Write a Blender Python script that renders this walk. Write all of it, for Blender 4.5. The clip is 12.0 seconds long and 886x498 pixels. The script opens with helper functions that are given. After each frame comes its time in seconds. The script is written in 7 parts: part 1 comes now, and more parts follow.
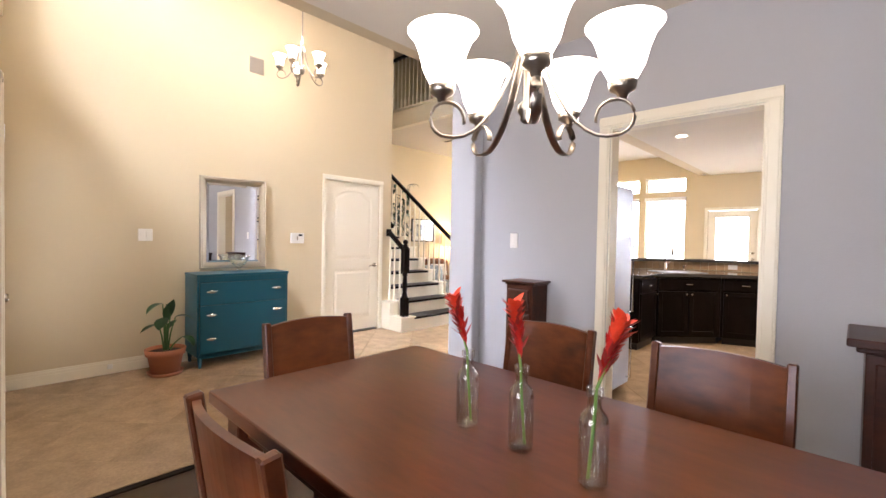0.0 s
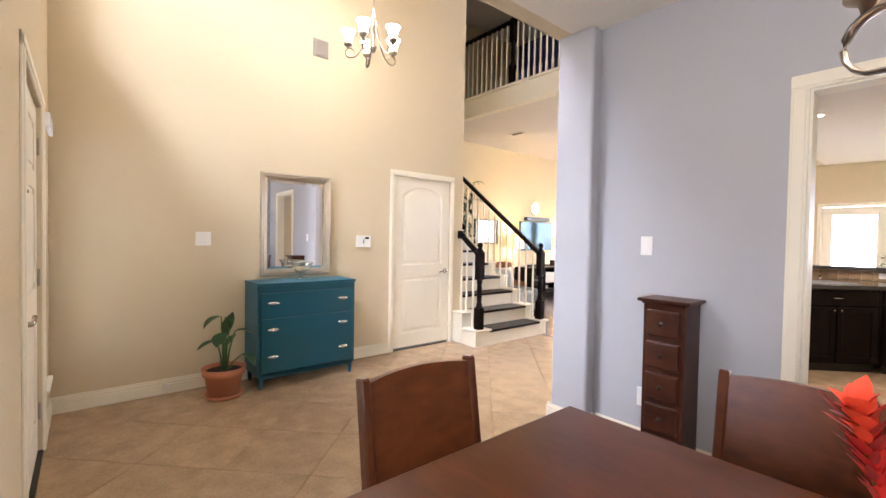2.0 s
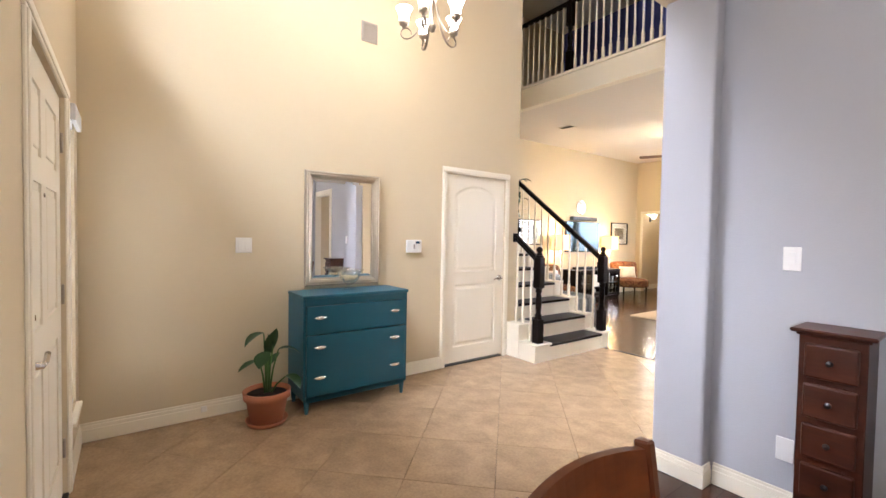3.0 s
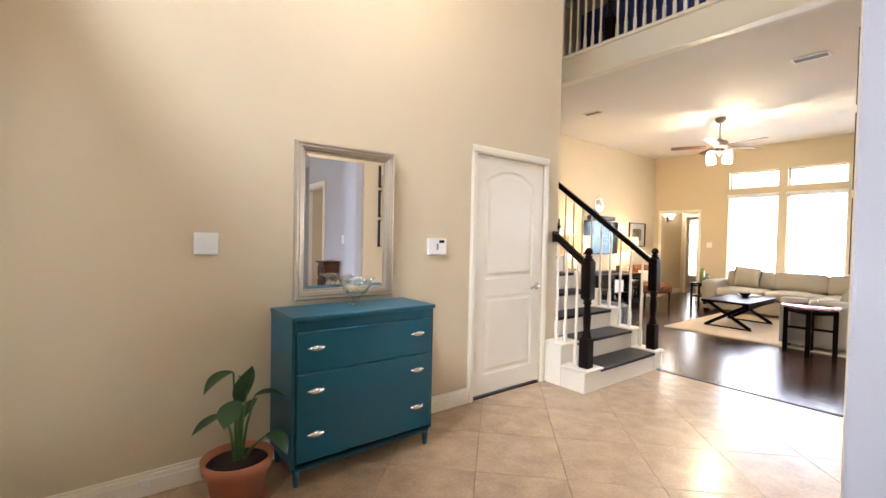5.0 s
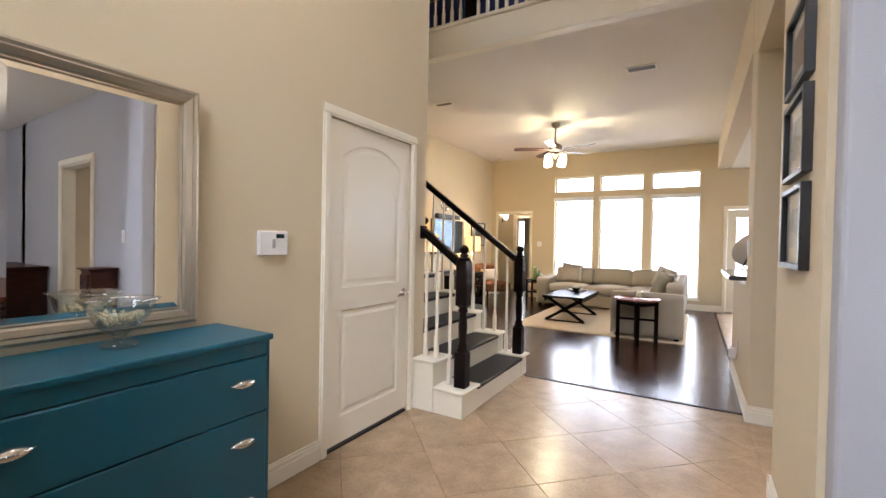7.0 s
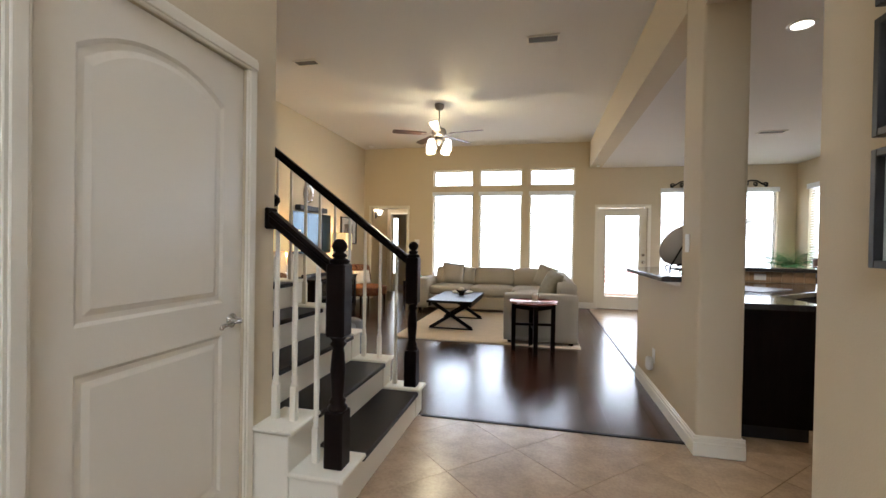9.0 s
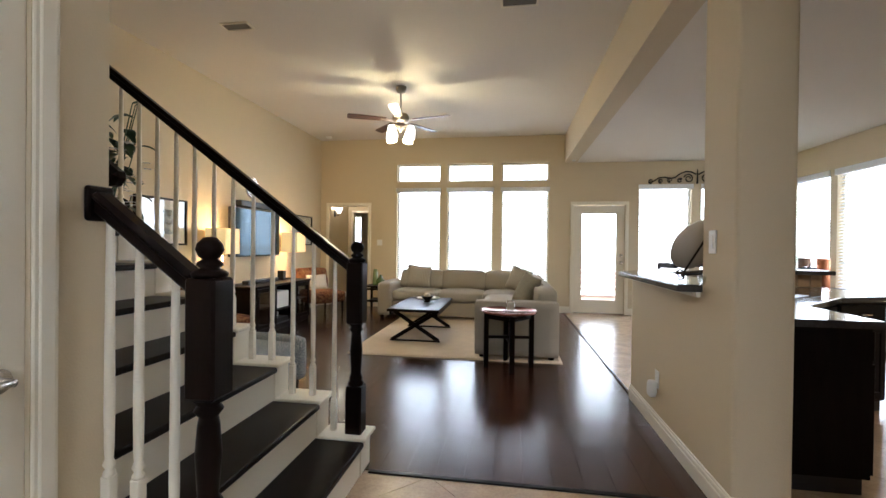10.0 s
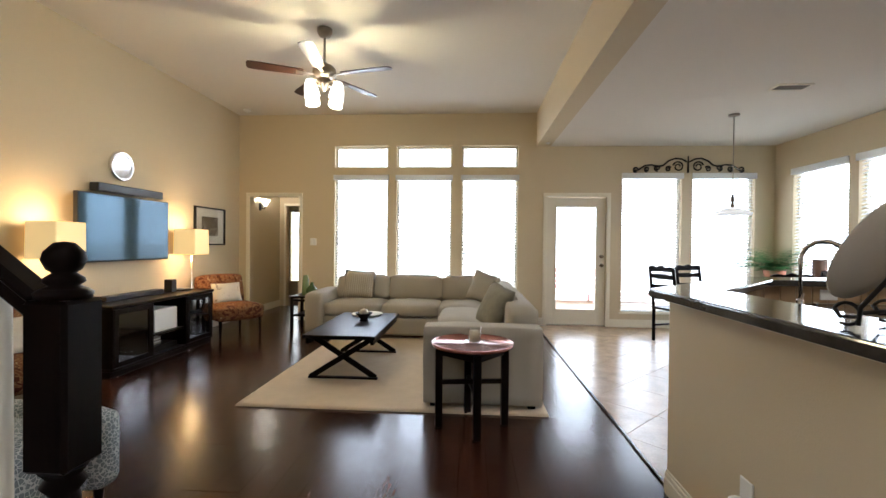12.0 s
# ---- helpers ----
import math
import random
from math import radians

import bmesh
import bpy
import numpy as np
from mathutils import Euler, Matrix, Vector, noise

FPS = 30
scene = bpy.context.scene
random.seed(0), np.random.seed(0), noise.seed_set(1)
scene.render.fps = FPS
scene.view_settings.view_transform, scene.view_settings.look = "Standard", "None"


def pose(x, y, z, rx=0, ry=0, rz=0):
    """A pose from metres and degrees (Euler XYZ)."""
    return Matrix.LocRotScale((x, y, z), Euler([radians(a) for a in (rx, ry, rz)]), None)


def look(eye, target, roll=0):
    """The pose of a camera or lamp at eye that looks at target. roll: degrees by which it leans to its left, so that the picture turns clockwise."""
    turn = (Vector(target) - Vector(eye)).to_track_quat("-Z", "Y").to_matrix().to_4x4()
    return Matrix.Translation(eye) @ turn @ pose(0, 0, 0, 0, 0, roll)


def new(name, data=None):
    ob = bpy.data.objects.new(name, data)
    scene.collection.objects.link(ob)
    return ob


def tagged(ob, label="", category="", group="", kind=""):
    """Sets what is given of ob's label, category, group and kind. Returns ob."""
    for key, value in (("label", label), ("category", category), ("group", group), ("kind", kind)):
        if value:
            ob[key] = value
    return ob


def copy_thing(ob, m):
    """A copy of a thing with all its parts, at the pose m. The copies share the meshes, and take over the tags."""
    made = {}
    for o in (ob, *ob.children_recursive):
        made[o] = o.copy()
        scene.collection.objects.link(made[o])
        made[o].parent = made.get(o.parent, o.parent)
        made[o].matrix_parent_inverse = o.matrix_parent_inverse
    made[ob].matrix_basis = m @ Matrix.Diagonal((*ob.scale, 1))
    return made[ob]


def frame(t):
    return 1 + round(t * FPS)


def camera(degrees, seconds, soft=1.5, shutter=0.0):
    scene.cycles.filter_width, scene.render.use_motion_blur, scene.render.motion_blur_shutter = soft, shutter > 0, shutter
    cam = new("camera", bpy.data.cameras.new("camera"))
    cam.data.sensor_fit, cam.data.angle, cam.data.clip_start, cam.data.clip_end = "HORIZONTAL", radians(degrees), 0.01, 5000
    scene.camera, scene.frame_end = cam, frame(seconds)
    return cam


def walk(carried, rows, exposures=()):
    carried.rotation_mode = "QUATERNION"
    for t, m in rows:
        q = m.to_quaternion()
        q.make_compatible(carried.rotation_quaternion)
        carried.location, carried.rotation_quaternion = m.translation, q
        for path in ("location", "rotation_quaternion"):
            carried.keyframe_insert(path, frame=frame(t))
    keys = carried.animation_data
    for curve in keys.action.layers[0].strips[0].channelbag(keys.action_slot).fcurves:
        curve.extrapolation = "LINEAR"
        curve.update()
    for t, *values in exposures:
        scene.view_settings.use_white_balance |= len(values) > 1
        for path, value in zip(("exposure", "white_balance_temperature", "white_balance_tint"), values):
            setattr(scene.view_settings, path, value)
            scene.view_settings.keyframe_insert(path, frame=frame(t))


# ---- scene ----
cam = camera(91.7, 12.0)
PATH = [
    (0, (0.490, 0.488, 1.299), (-0.896, 1.929, 1.253), 1.1),
    (0.5, (0.345, 0.561, 1.296), (-1.073, 1.97, 1.25), 1.2),
    (1.5, (-0.047, 0.664, 1.324), (-1.527, 2.008, 1.271), 0.9),
    (2, (-0.276, 0.69, 1.321), (-1.809, 1.974, 1.273), 1.0),
    (2.5, (-0.563, 0.696, 1.344), (-2.136, 1.93, 1.298), 1.0),
    (3, (-0.846, 0.749, 1.382), (-2.455, 1.936, 1.322), 1.0),
    (3.5, (-1.128, 0.807, 1.376), (-2.757, 1.966, 1.327), 1.1),
    (5.5, (-2.01, 1.172, 1.322), (-3.518, 2.485, 1.272), 1.3),
    (6, (-2.19, 1.276, 1.299), (-3.545, 2.746, 1.263), 1.1),
    (6.5, (-2.375, 1.412, 1.276), (-3.566, 3.019, 1.247), 1.0),
    (7, (-2.554, 1.567, 1.296), (-3.564, 3.293, 1.267), 1.1),
    (7.5, (-2.75, 1.736, 1.268), (-3.586, 3.553, 1.25), 1.0),
    (9.5, (-3.179, 2.952, 1.263), (-3.543, 4.919, 1.243), 0.9),
    (10, (-3.208, 3.339, 1.265), (-3.514, 5.315, 1.249), 0.7),
    (10.5, (-3.255, 3.701, 1.269), (-3.507, 5.685, 1.249), 0.6),
    (11, (-3.262, 4.062, 1.284), (-3.463, 6.052, 1.264), 0.6),
    (11.5, (-3.218, 4.455, 1.302), (-3.381, 6.448, 1.282), 0.7),
    (12, (-3.225, 4.836, 1.284), (-3.353, 6.831, 1.264), 0.6),
]
EXPOSURES = [(0, 0.34, 6000, 18), (2, 0.3, 5900, 17), (3.5, 0.2, 5800, 16), (5.5, 0.03, 5780, 15), (6.5, -0.26, 5800, 15), (7.5, -0.68, 5800, 14), (9.5, -1.08, 5620, 10), (12, -1.1, 5620, 9)]
walk(cam, [(t, look(eye, target, roll)) for t, eye, target, roll in PATH], EXPOSURES)


# ---- world ----
world = bpy.data.worlds.new("sky")
scene.world = world
world.use_nodes = True
wn = world.node_tree
sky = wn.nodes.new("ShaderNodeTexSky")
sky.sky_type, sky.sun_disc, sky.sun_elevation, sky.sun_rotation = "NISHITA", False, radians(44), radians(210)
wn.links.new(sky.outputs[0], wn.nodes["Background"].inputs[0])
wn.nodes["Background"].inputs[1].default_value = 0.12
sun = new("sun", bpy.data.lights.new("sun", "SUN"))
sun.data.energy, sun.data.angle, sun.data.color = 1.0, radians(12), (1.0, 0.96, 0.9)
sun.matrix_world = look((0, 0, 20), (-5.0, 8.5, 10.5))


def lamp(name, x, y, z, watts, color=(1.0, 0.78, 0.52), size=0.05):
    ob = new(name, bpy.data.lights.new(name, "POINT"))
    ob.data.energy, ob.data.color, ob.data.shadow_soft_size = watts, color, size
    ob.location = (x, y, z)
    return ob


WARM = (1.0, 0.85, 0.64)
DINING_LAMP, FOYER_LAMP, FAN_LAMP, TABLE_LAMP, CAN_LAMP = 32.0, 26.0, 135.0, 22.0, 110.0
DAY_NORTH, DAY_GARDEN, DAY_EAST, DAY_SOUTH, DAY_STREET = 11.0, 4.5, 20.0, 54.0, 7.0

# ---- materials ----
def nodes_of(name):
    m = bpy.data.materials.new(name)
    m.use_nodes = True
    t = m.node_tree
    return m, t, t.nodes["Principled BSDF"]


def mat(name, color, rough=0.5, metal=0.0, vary=0.06, scale=6.0, bump=0.05, fine=120.0, spec=0.5, piece=0.0, coat=0.0):
    """A painted, cast or woven surface: blotches at one scale, grain at another, and a fine relief."""
    m, t, p = nodes_of(name)
    co = t.nodes.new("ShaderNodeTexCoord")
    big = t.nodes.new("ShaderNodeTexNoise")
    big.inputs["Scale"].default_value, big.inputs["Detail"].default_value = scale, 5.0
    small = t.nodes.new("ShaderNodeTexNoise")
    small.inputs["Scale"].default_value, small.inputs["Detail"].default_value = fine, 3.0
    for n in (big, small):
        t.links.new(co.outputs["Object"], n.inputs["Vector"])
    mix = t.nodes.new("ShaderNodeMixRGB")
    lo = tuple(max(0.0, c * (1 - vary)) for c in color)
    hi = tuple(min(1.0, c * (1 + vary)) for c in color)
    mix.inputs[1].default_value, mix.inputs[2].default_value = (*lo, 1), (*hi, 1)
    add = t.nodes.new("ShaderNodeMath")
    add.operation = "MULTIPLY_ADD"
    add.inputs[1].default_value = 0.35
    t.links.new(small.outputs["Fac"], add.inputs[0])
    sub = t.nodes.new("ShaderNodeMath")
    sub.operation = "MULTIPLY"
    sub.inputs[1].default_value = 0.65
    t.links.new(big.outputs["Fac"], sub.inputs[0])
    t.links.new(sub.outputs[0], add.inputs[2])
    t.links.new(add.outputs[0], mix.inputs[0])
    out = mix.outputs[0]
    if piece:
        info = t.nodes.new("ShaderNodeObjectInfo")
        own = t.nodes.new("ShaderNodeVectorMath")
        own.operation = "MULTIPLY_ADD"
        own.inputs[1].default_value = (53.0, 31.0, 17.0)
        t.links.new(info.outputs["Random"], own.inputs[0])
        t.links.new(co.outputs["Object"], own.inputs[2])
        for n in (big, small):
            t.links.new(own.outputs[0], n.inputs["Vector"])
        hsv = t.nodes.new("ShaderNodeHueSaturation")
        ramp = t.nodes.new("ShaderNodeMapRange")
        ramp.inputs["To Min"].default_value, ramp.inputs["To Max"].default_value = 1 - piece, 1 + piece
        t.links.new(info.outputs["Random"], ramp.inputs["Value"])
        t.links.new(ramp.outputs[0], hsv.inputs["Value"])
        t.links.new(out, hsv.inputs["Color"])
        out = hsv.outputs[0]
    t.links.new(out, p.inputs["Base Color"])
    rr = t.nodes.new("ShaderNodeMapRange")
    rr.inputs["To Min"].default_value, rr.inputs["To Max"].default_value = max(0.02, rough - 0.025), min(1.0, rough + 0.025)
    t.links.new(big.outputs["Fac"], rr.inputs["Value"])
    t.links.new(rr.outputs[0], p.inputs["Roughness"])
    p.inputs["Metallic"].default_value = metal
    p.inputs["Specular IOR Level"].default_value = spec
    p.inputs["Coat Weight"].default_value = coat
    if bump:
        b = t.nodes.new("ShaderNodeBump")
        b.inputs["Strength"].default_value, b.inputs["Distance"].default_value = bump, 0.004
        t.links.new(small.outputs["Fac"], b.inputs["Height"])
        t.links.new(b.outputs[0], p.inputs["Normal"])
    return m


def wood(name, dark, light, rough=0.3, axis="x", grain=9.0, piece=0.15, coat=0.0, bump=0.08, spec=0.5):
    """Wood with grain along an axis."""
    m, t, p = nodes_of(name)
    co = t.nodes.new("ShaderNodeTexCoord")
    info = t.nodes.new("ShaderNodeObjectInfo")
    shift = t.nodes.new("ShaderNodeVectorMath")
    shift.operation = "ADD"
    t.links.new(co.outputs["Object"], shift.inputs[0])
    comb = t.nodes.new("ShaderNodeMath")
    comb.operation = "MULTIPLY"
    comb.inputs[1].default_value = 37.0
    t.links.new(info.outputs["Random"], comb.inputs[0])
    t.links.new(comb.outputs[0], shift.inputs[1])
    mp = t.nodes.new("ShaderNodeMapping")
    sc = {"x": (1.2, grain, grain), "y": (grain, 1.2, grain), "z": (grain, grain, 1.2)}[axis]
    mp.inputs["Scale"].default_value = sc
    t.links.new(shift.outputs[0], mp.inputs["Vector"])
    n1 = t.nodes.new("ShaderNodeTexNoise")
    n1.inputs["Scale"].default_value, n1.inputs["Detail"].default_value, n1.inputs["Distortion"].default_value = 1.6, 6.0, 0.4
    n2 = t.nodes.new("ShaderNodeTexNoise")
    n2.inputs["Scale"].default_value, n2.inputs["Detail"].default_value = 9.0, 6.0
    for n in (n1, n2):
        t.links.new(mp.outputs[0], n.inputs["Vector"])
    mul = t.nodes.new("ShaderNodeMath")
    mul.operation = "MULTIPLY_ADD"
    mul.inputs[1].default_value = 0.4
    t.links.new(n2.outputs["Fac"], mul.inputs[0])
    half = t.nodes.new("ShaderNodeMath")
    half.operation = "MULTIPLY"
    half.inputs[1].default_value = 0.6
    t.links.new(n1.outputs["Fac"], half.inputs[0])
    t.links.new(half.outputs[0], mul.inputs[2])
    ramp = t.nodes.new("ShaderNodeValToRGB")
    ramp.color_ramp.elements[0].position, ramp.color_ramp.elements[1].position = 0.32, 0.68
    ramp.color_ramp.elements[0].color, ramp.color_ramp.elements[1].color = (*dark, 1), (*light, 1)
    t.links.new(mul.outputs[0], ramp.inputs[0])
    hsv = t.nodes.new("ShaderNodeHueSaturation")
    mr = t.nodes.new("ShaderNodeMapRange")
    mr.inputs["To Min"].default_value, mr.inputs["To Max"].default_value = 1 - piece, 1 + piece
    t.links.new(info.outputs["Random"], mr.inputs["Value"])
    t.links.new(mr.outputs[0], hsv.inputs["Value"])
    t.links.new(ramp.outputs[0], hsv.inputs["Color"])
    t.links.new(hsv.outputs[0], p.inputs["Base Color"])
    rr = t.nodes.new("ShaderNodeMapRange")
    rr.inputs["To Min"].default_value, rr.inputs["To Max"].default_value = max(0.03, rough - 0.02), rough + 0.03
    t.links.new(n1.outputs["Fac"], rr.inputs["Value"])
    t.links.new(rr.outputs[0], p.inputs["Roughness"])
    p.inputs["Coat Weight"].default_value = coat
    p.inputs["Specular IOR Level"].default_value = spec
    b = t.nodes.new("ShaderNodeBump")
    b.inputs["Strength"].default_value, b.inputs["Distance"].default_value = bump, 0.003
    t.links.new(mul.outputs[0], b.inputs["Height"])
    t.links.new(b.outputs[0], p.inputs["Normal"])
    return m


def glow(name, color, strength):
    m, t, p = nodes_of(name)
    p.inputs["Base Color"].default_value = (*color, 1)
    p.inputs["Emission Color"].default_value = (*color, 1)
    p.inputs["Emission Strength"].default_value = strength
    return m


def clear(name, color=(1, 1, 1), rough=0.0, ior=1.45):
    m, t, p = nodes_of(name)
    p.inputs["Base Color"].default_value = (*color, 1)
    p.inputs["Transmission Weight"].default_value = 1.0
    p.inputs["Roughness"].default_value, p.inputs["IOR"].default_value = rough, ior
    return m


M_BEIGE = mat("beige_paint", (0.615, 0.515, 0.345), 0.75, vary=0.025, scale=1.5, bump=0.25, fine=160, spec=0.25)
M_GREY = mat("lavender_grey_paint", (0.425, 0.422, 0.437), 0.75, vary=0.025, scale=1.5, bump=0.25, fine=160, spec=0.25)
M_BLUE = mat("navy_paint", (0.095, 0.115, 0.34), 0.75, vary=0.04, scale=1.5, bump=0.2, fine=160, spec=0.25)
M_CEIL = mat("ceiling_paint", (0.74, 0.69, 0.61), 0.9, vary=0.02, scale=2.0, bump=0.35, fine=90, spec=0.15)
M_TRIM = mat("white_trim", (0.81, 0.75, 0.605), 0.38, vary=0.02, scale=3.0, bump=0.04)
M_DOOR = mat("white_door_paint", (0.81, 0.75, 0.61), 0.35, vary=0.02, scale=3.0, bump=0.06)
M_TILE = mat("tan_stone_tile", (0.355, 0.245, 0.145), 0.25, vary=0.62, scale=6.5, bump=0.04, fine=60, spec=0.32, piece=0.025)
M_GROUT = mat("grout", (0.33, 0.24, 0.155), 0.9, vary=0.1)
M_PLANK = wood("dark_plank", (0.023, 0.0085, 0.0052), (0.046, 0.0175, 0.0102), 0.21, "y", 14.0, 0.25, bump=0.14, spec=0.32)
M_TABLE = wood("cherry_wood", (0.052, 0.013, 0.0045), (0.105, 0.030, 0.0100), 0.30, "x", 5.0, 0.08, bump=0.02, spec=0.36)
M_CHAIR = wood("chair_wood", (0.026, 0.007, 0.003), (0.150, 0.043, 0.013), 0.34, "x", 3.0, 0.12, bump=0.02, spec=0.35)
M_ESPRESSO = wood("espresso_wood", (0.004, 0.0026, 0.0022), (0.009, 0.005, 0.0038), 0.34, "z", 10.0, 0.12, spec=0.07, bump=0.03)
M_TREAD = wood("tread_wood", (0.004, 0.0026, 0.0022), (0.012, 0.0065, 0.005), 0.34, "y", 9.0, 0.15, spec=0.09, bump=0.04)
M_TEAL = mat("teal_paint", (0.003, 0.070, 0.106), 0.36, vary=0.12, scale=4.0, bump=0.06)
M_NICKEL = mat("brushed_nickel", (0.62, 0.58, 0.52), 0.25, 1.0, vary=0.05)
M_BRONZE = mat("brushed_bronze", (0.36, 0.31, 0.25), 0.30, 1.0, vary=0.1)
M_CHROME = mat("chrome", (0.85, 0.83, 0.80), 0.10, 1.0, vary=0.02, bump=0)
M_STEEL = mat("stainless_steel", (0.36, 0.37, 0.40), 0.42, 1.0, vary=0.05)
M_BLACK = mat("black_metal", (0.015, 0.013, 0.012), 0.45, 0.3, vary=0.1)
M_SOFA = mat("oatmeal_fabric", (0.39, 0.355, 0.295), 0.95, vary=0.08, scale=3.0, bump=0.6, fine=260, spec=0.1)
M_RUG = mat("cream_shag", (0.60, 0.50, 0.37), 1.0, vary=0.15, scale=7.0, bump=1.0, fine=150, spec=0.05)
M_GLASS = clear("window_glass", (1, 1, 1), 0.0, 1.02)
def thin_glass(name, tint, edge=0.5):
    """Thin clear glass: straight view through it, and gloss that grows towards its edges."""
    m = bpy.data.materials.new(name)
    m.use_nodes = True
    t = m.node_tree
    t.nodes.remove(t.nodes["Principled BSDF"])
    a, g, f, x = (t.nodes.new("ShaderNodeBsdfTransparent"), t.nodes.new("ShaderNodeBsdfGlossy"), t.nodes.new("ShaderNodeLayerWeight"), t.nodes.new("ShaderNodeMixShader"))
    a.inputs[0].default_value = (*tint, 1)
    g.inputs["Roughness"].default_value = 0.03
    f.inputs["Blend"].default_value = 0.28
    k = t.nodes.new("ShaderNodeMapRange")
    k.inputs["To Min"].default_value, k.inputs["To Max"].default_value = 0.05, 0.05 + edge
    t.links.new(f.outputs["Facing"], k.inputs["Value"])
    t.links.new(k.outputs[0], x.inputs[0])
    t.links.new(a.outputs[0], x.inputs[1])
    t.links.new(g.outputs[0], x.inputs[2])
    t.links.new(x.outputs[0], t.nodes["Material Output"].inputs[0])
    return m


M_CRYSTAL = thin_glass("clear_glass", (0.965, 0.985, 0.972), 0.75)
M_COVER = thin_glass("cover_glass", (0.98, 0.99, 0.99), 0.5)
M_BLIND = mat("white_blind", (0.86, 0.86, 0.85), 0.5, vary=0.02, bump=0.02)
def translucent(m, share):
    t = m.node_tree
    tr, mx = t.nodes.new("ShaderNodeBsdfTranslucent"), t.nodes.new("ShaderNodeMixShader")
    tr.inputs[0].default_value = (0.92, 0.92, 0.90, 1)
    mx.inputs[0].default_value = share
    t.links.new(t.nodes["Principled BSDF"].outputs[0], mx.inputs[1])
    t.links.new(tr.outputs[0], mx.inputs[2])
    t.links.new(mx.outputs[0], t.nodes["Material Output"].inputs[0])


translucent(M_BLIND, 0.5)
M_DAY = glow("daylight", (0.93, 0.96, 1.0), DAY_NORTH)
M_DAY_EAST = glow("side_daylight", (0.93, 0.96, 1.0), DAY_EAST)
M_GARDEN = glow("garden_daylight", (0.95, 0.97, 0.95), DAY_GARDEN)
M_DAY_FRONT = glow("front_sky", (0.93, 0.96, 1.0), DAY_SOUTH)
M_STREET = glow("street_daylight", (0.95, 0.97, 1.0), DAY_STREET)
M_SHADE_LIT = glow("lit_frosted_glass", (1.0, 0.90, 0.74), 9.0)
M_GRANITE = mat("dark_granite", (0.045, 0.040, 0.036), 0.10, vary=0.7, scale=60.0, bump=0.0, fine=300)
M_PLASTIC = mat("white_plastic", (0.80, 0.78, 0.73), 0.4, vary=0.02, bump=0.0)
M_MIRROR = mat("mirror_silver", (0.92, 0.92, 0.92), 0.01, 1.0, vary=0.0, bump=0.0)
M_MIRROR.node_tree.nodes["Principled BSDF"].inputs["Roughness"].default_value = 0.0
for link in list(M_MIRROR.node_tree.links):
    if link.to_socket.name == "Roughness":
        M_MIRROR.node_tree.links.remove(link)


# ---- mesh tools ----
def box(bm, x0, y0, z0, x1, y1, z1, bevel=0.0, seg=1):
    xs, ys, zs = sorted((x0, x1)), sorted((y0, y1)), sorted((z0, z1))
    v = [bm.verts.new((x, y, z)) for z in zs for y in ys for x in xs]
    f = [bm.faces.new([v[i] for i in q]) for q in ((0, 2, 3, 1), (4, 5, 7, 6), (0, 1, 5, 4), (2, 6, 7, 3), (0, 4, 6, 2), (1, 3, 7, 5))]
    if bevel:
        edges = list({e for a in f for e in a.edges})
        bmesh.ops.bevel(bm, geom=edges, offset=bevel, segments=seg, affect="EDGES", profile=0.5)
    return bm


def boxed(x0, y0, z0, x1, y1, z1, bevel=0.004, seg=1):
    return box(bmesh.new(), x0, y0, z0, x1, y1, z1, bevel, seg)


def lathe(bm, profile, x=0.0, y=0.0, seg=16, square=0.0):
    """Turned on a vertical axis: profile of (radius, height)."""
    rings = []
    for r, z in profile:
        rings.append([bm.verts.new((x + max(r, 0.0005) * math.cos(2 * math.pi * k / seg), y + max(r, 0.0005) * math.sin(2 * math.pi * k / seg), z)) for k in range(seg)])
    for a, b in zip(rings, rings[1:]):
        for k in range(seg):
            f = bm.faces.new((a[k], a[(k + 1) % seg], b[(k + 1) % seg], b[k]))
            f.smooth = True
    bm.faces.new(rings[0][::-1])
    bm.faces.new(rings[-1])
    return bm


def tube(bm, points, r, seg=8, taper=None, wide=1.0, thick=1.0):
    pts = [Vector(p) for p in points]
    rings = []
    up = Vector((0, 0, 1))
    for i, p in enumerate(pts):
        d = (pts[min(i + 1, len(pts) - 1)] - pts[max(i - 1, 0)]).normalized()
        a = d.cross(up)
        a = a.normalized() if a.length > 1e-3 else Vector((1, 0, 0))
        b = d.cross(a).normalized()
        rr = r if taper is None else r * (1 + (taper - 1) * i / (len(pts) - 1))
        rings.append([bm.verts.new(p + rr * (wide * math.cos(2 * math.pi * k / seg) * a + thick * math.sin(2 * math.pi * k / seg) * b)) for k in range(seg)])
    for a, b in zip(rings, rings[1:]):
        for k in range(seg):
            f = bm.faces.new((a[k], a[(k + 1) % seg], b[(k + 1) % seg], b[k]))
            f.smooth = True
    bm.faces.new(rings[0][::-1])
    bm.faces.new(rings[-1])
    return bm


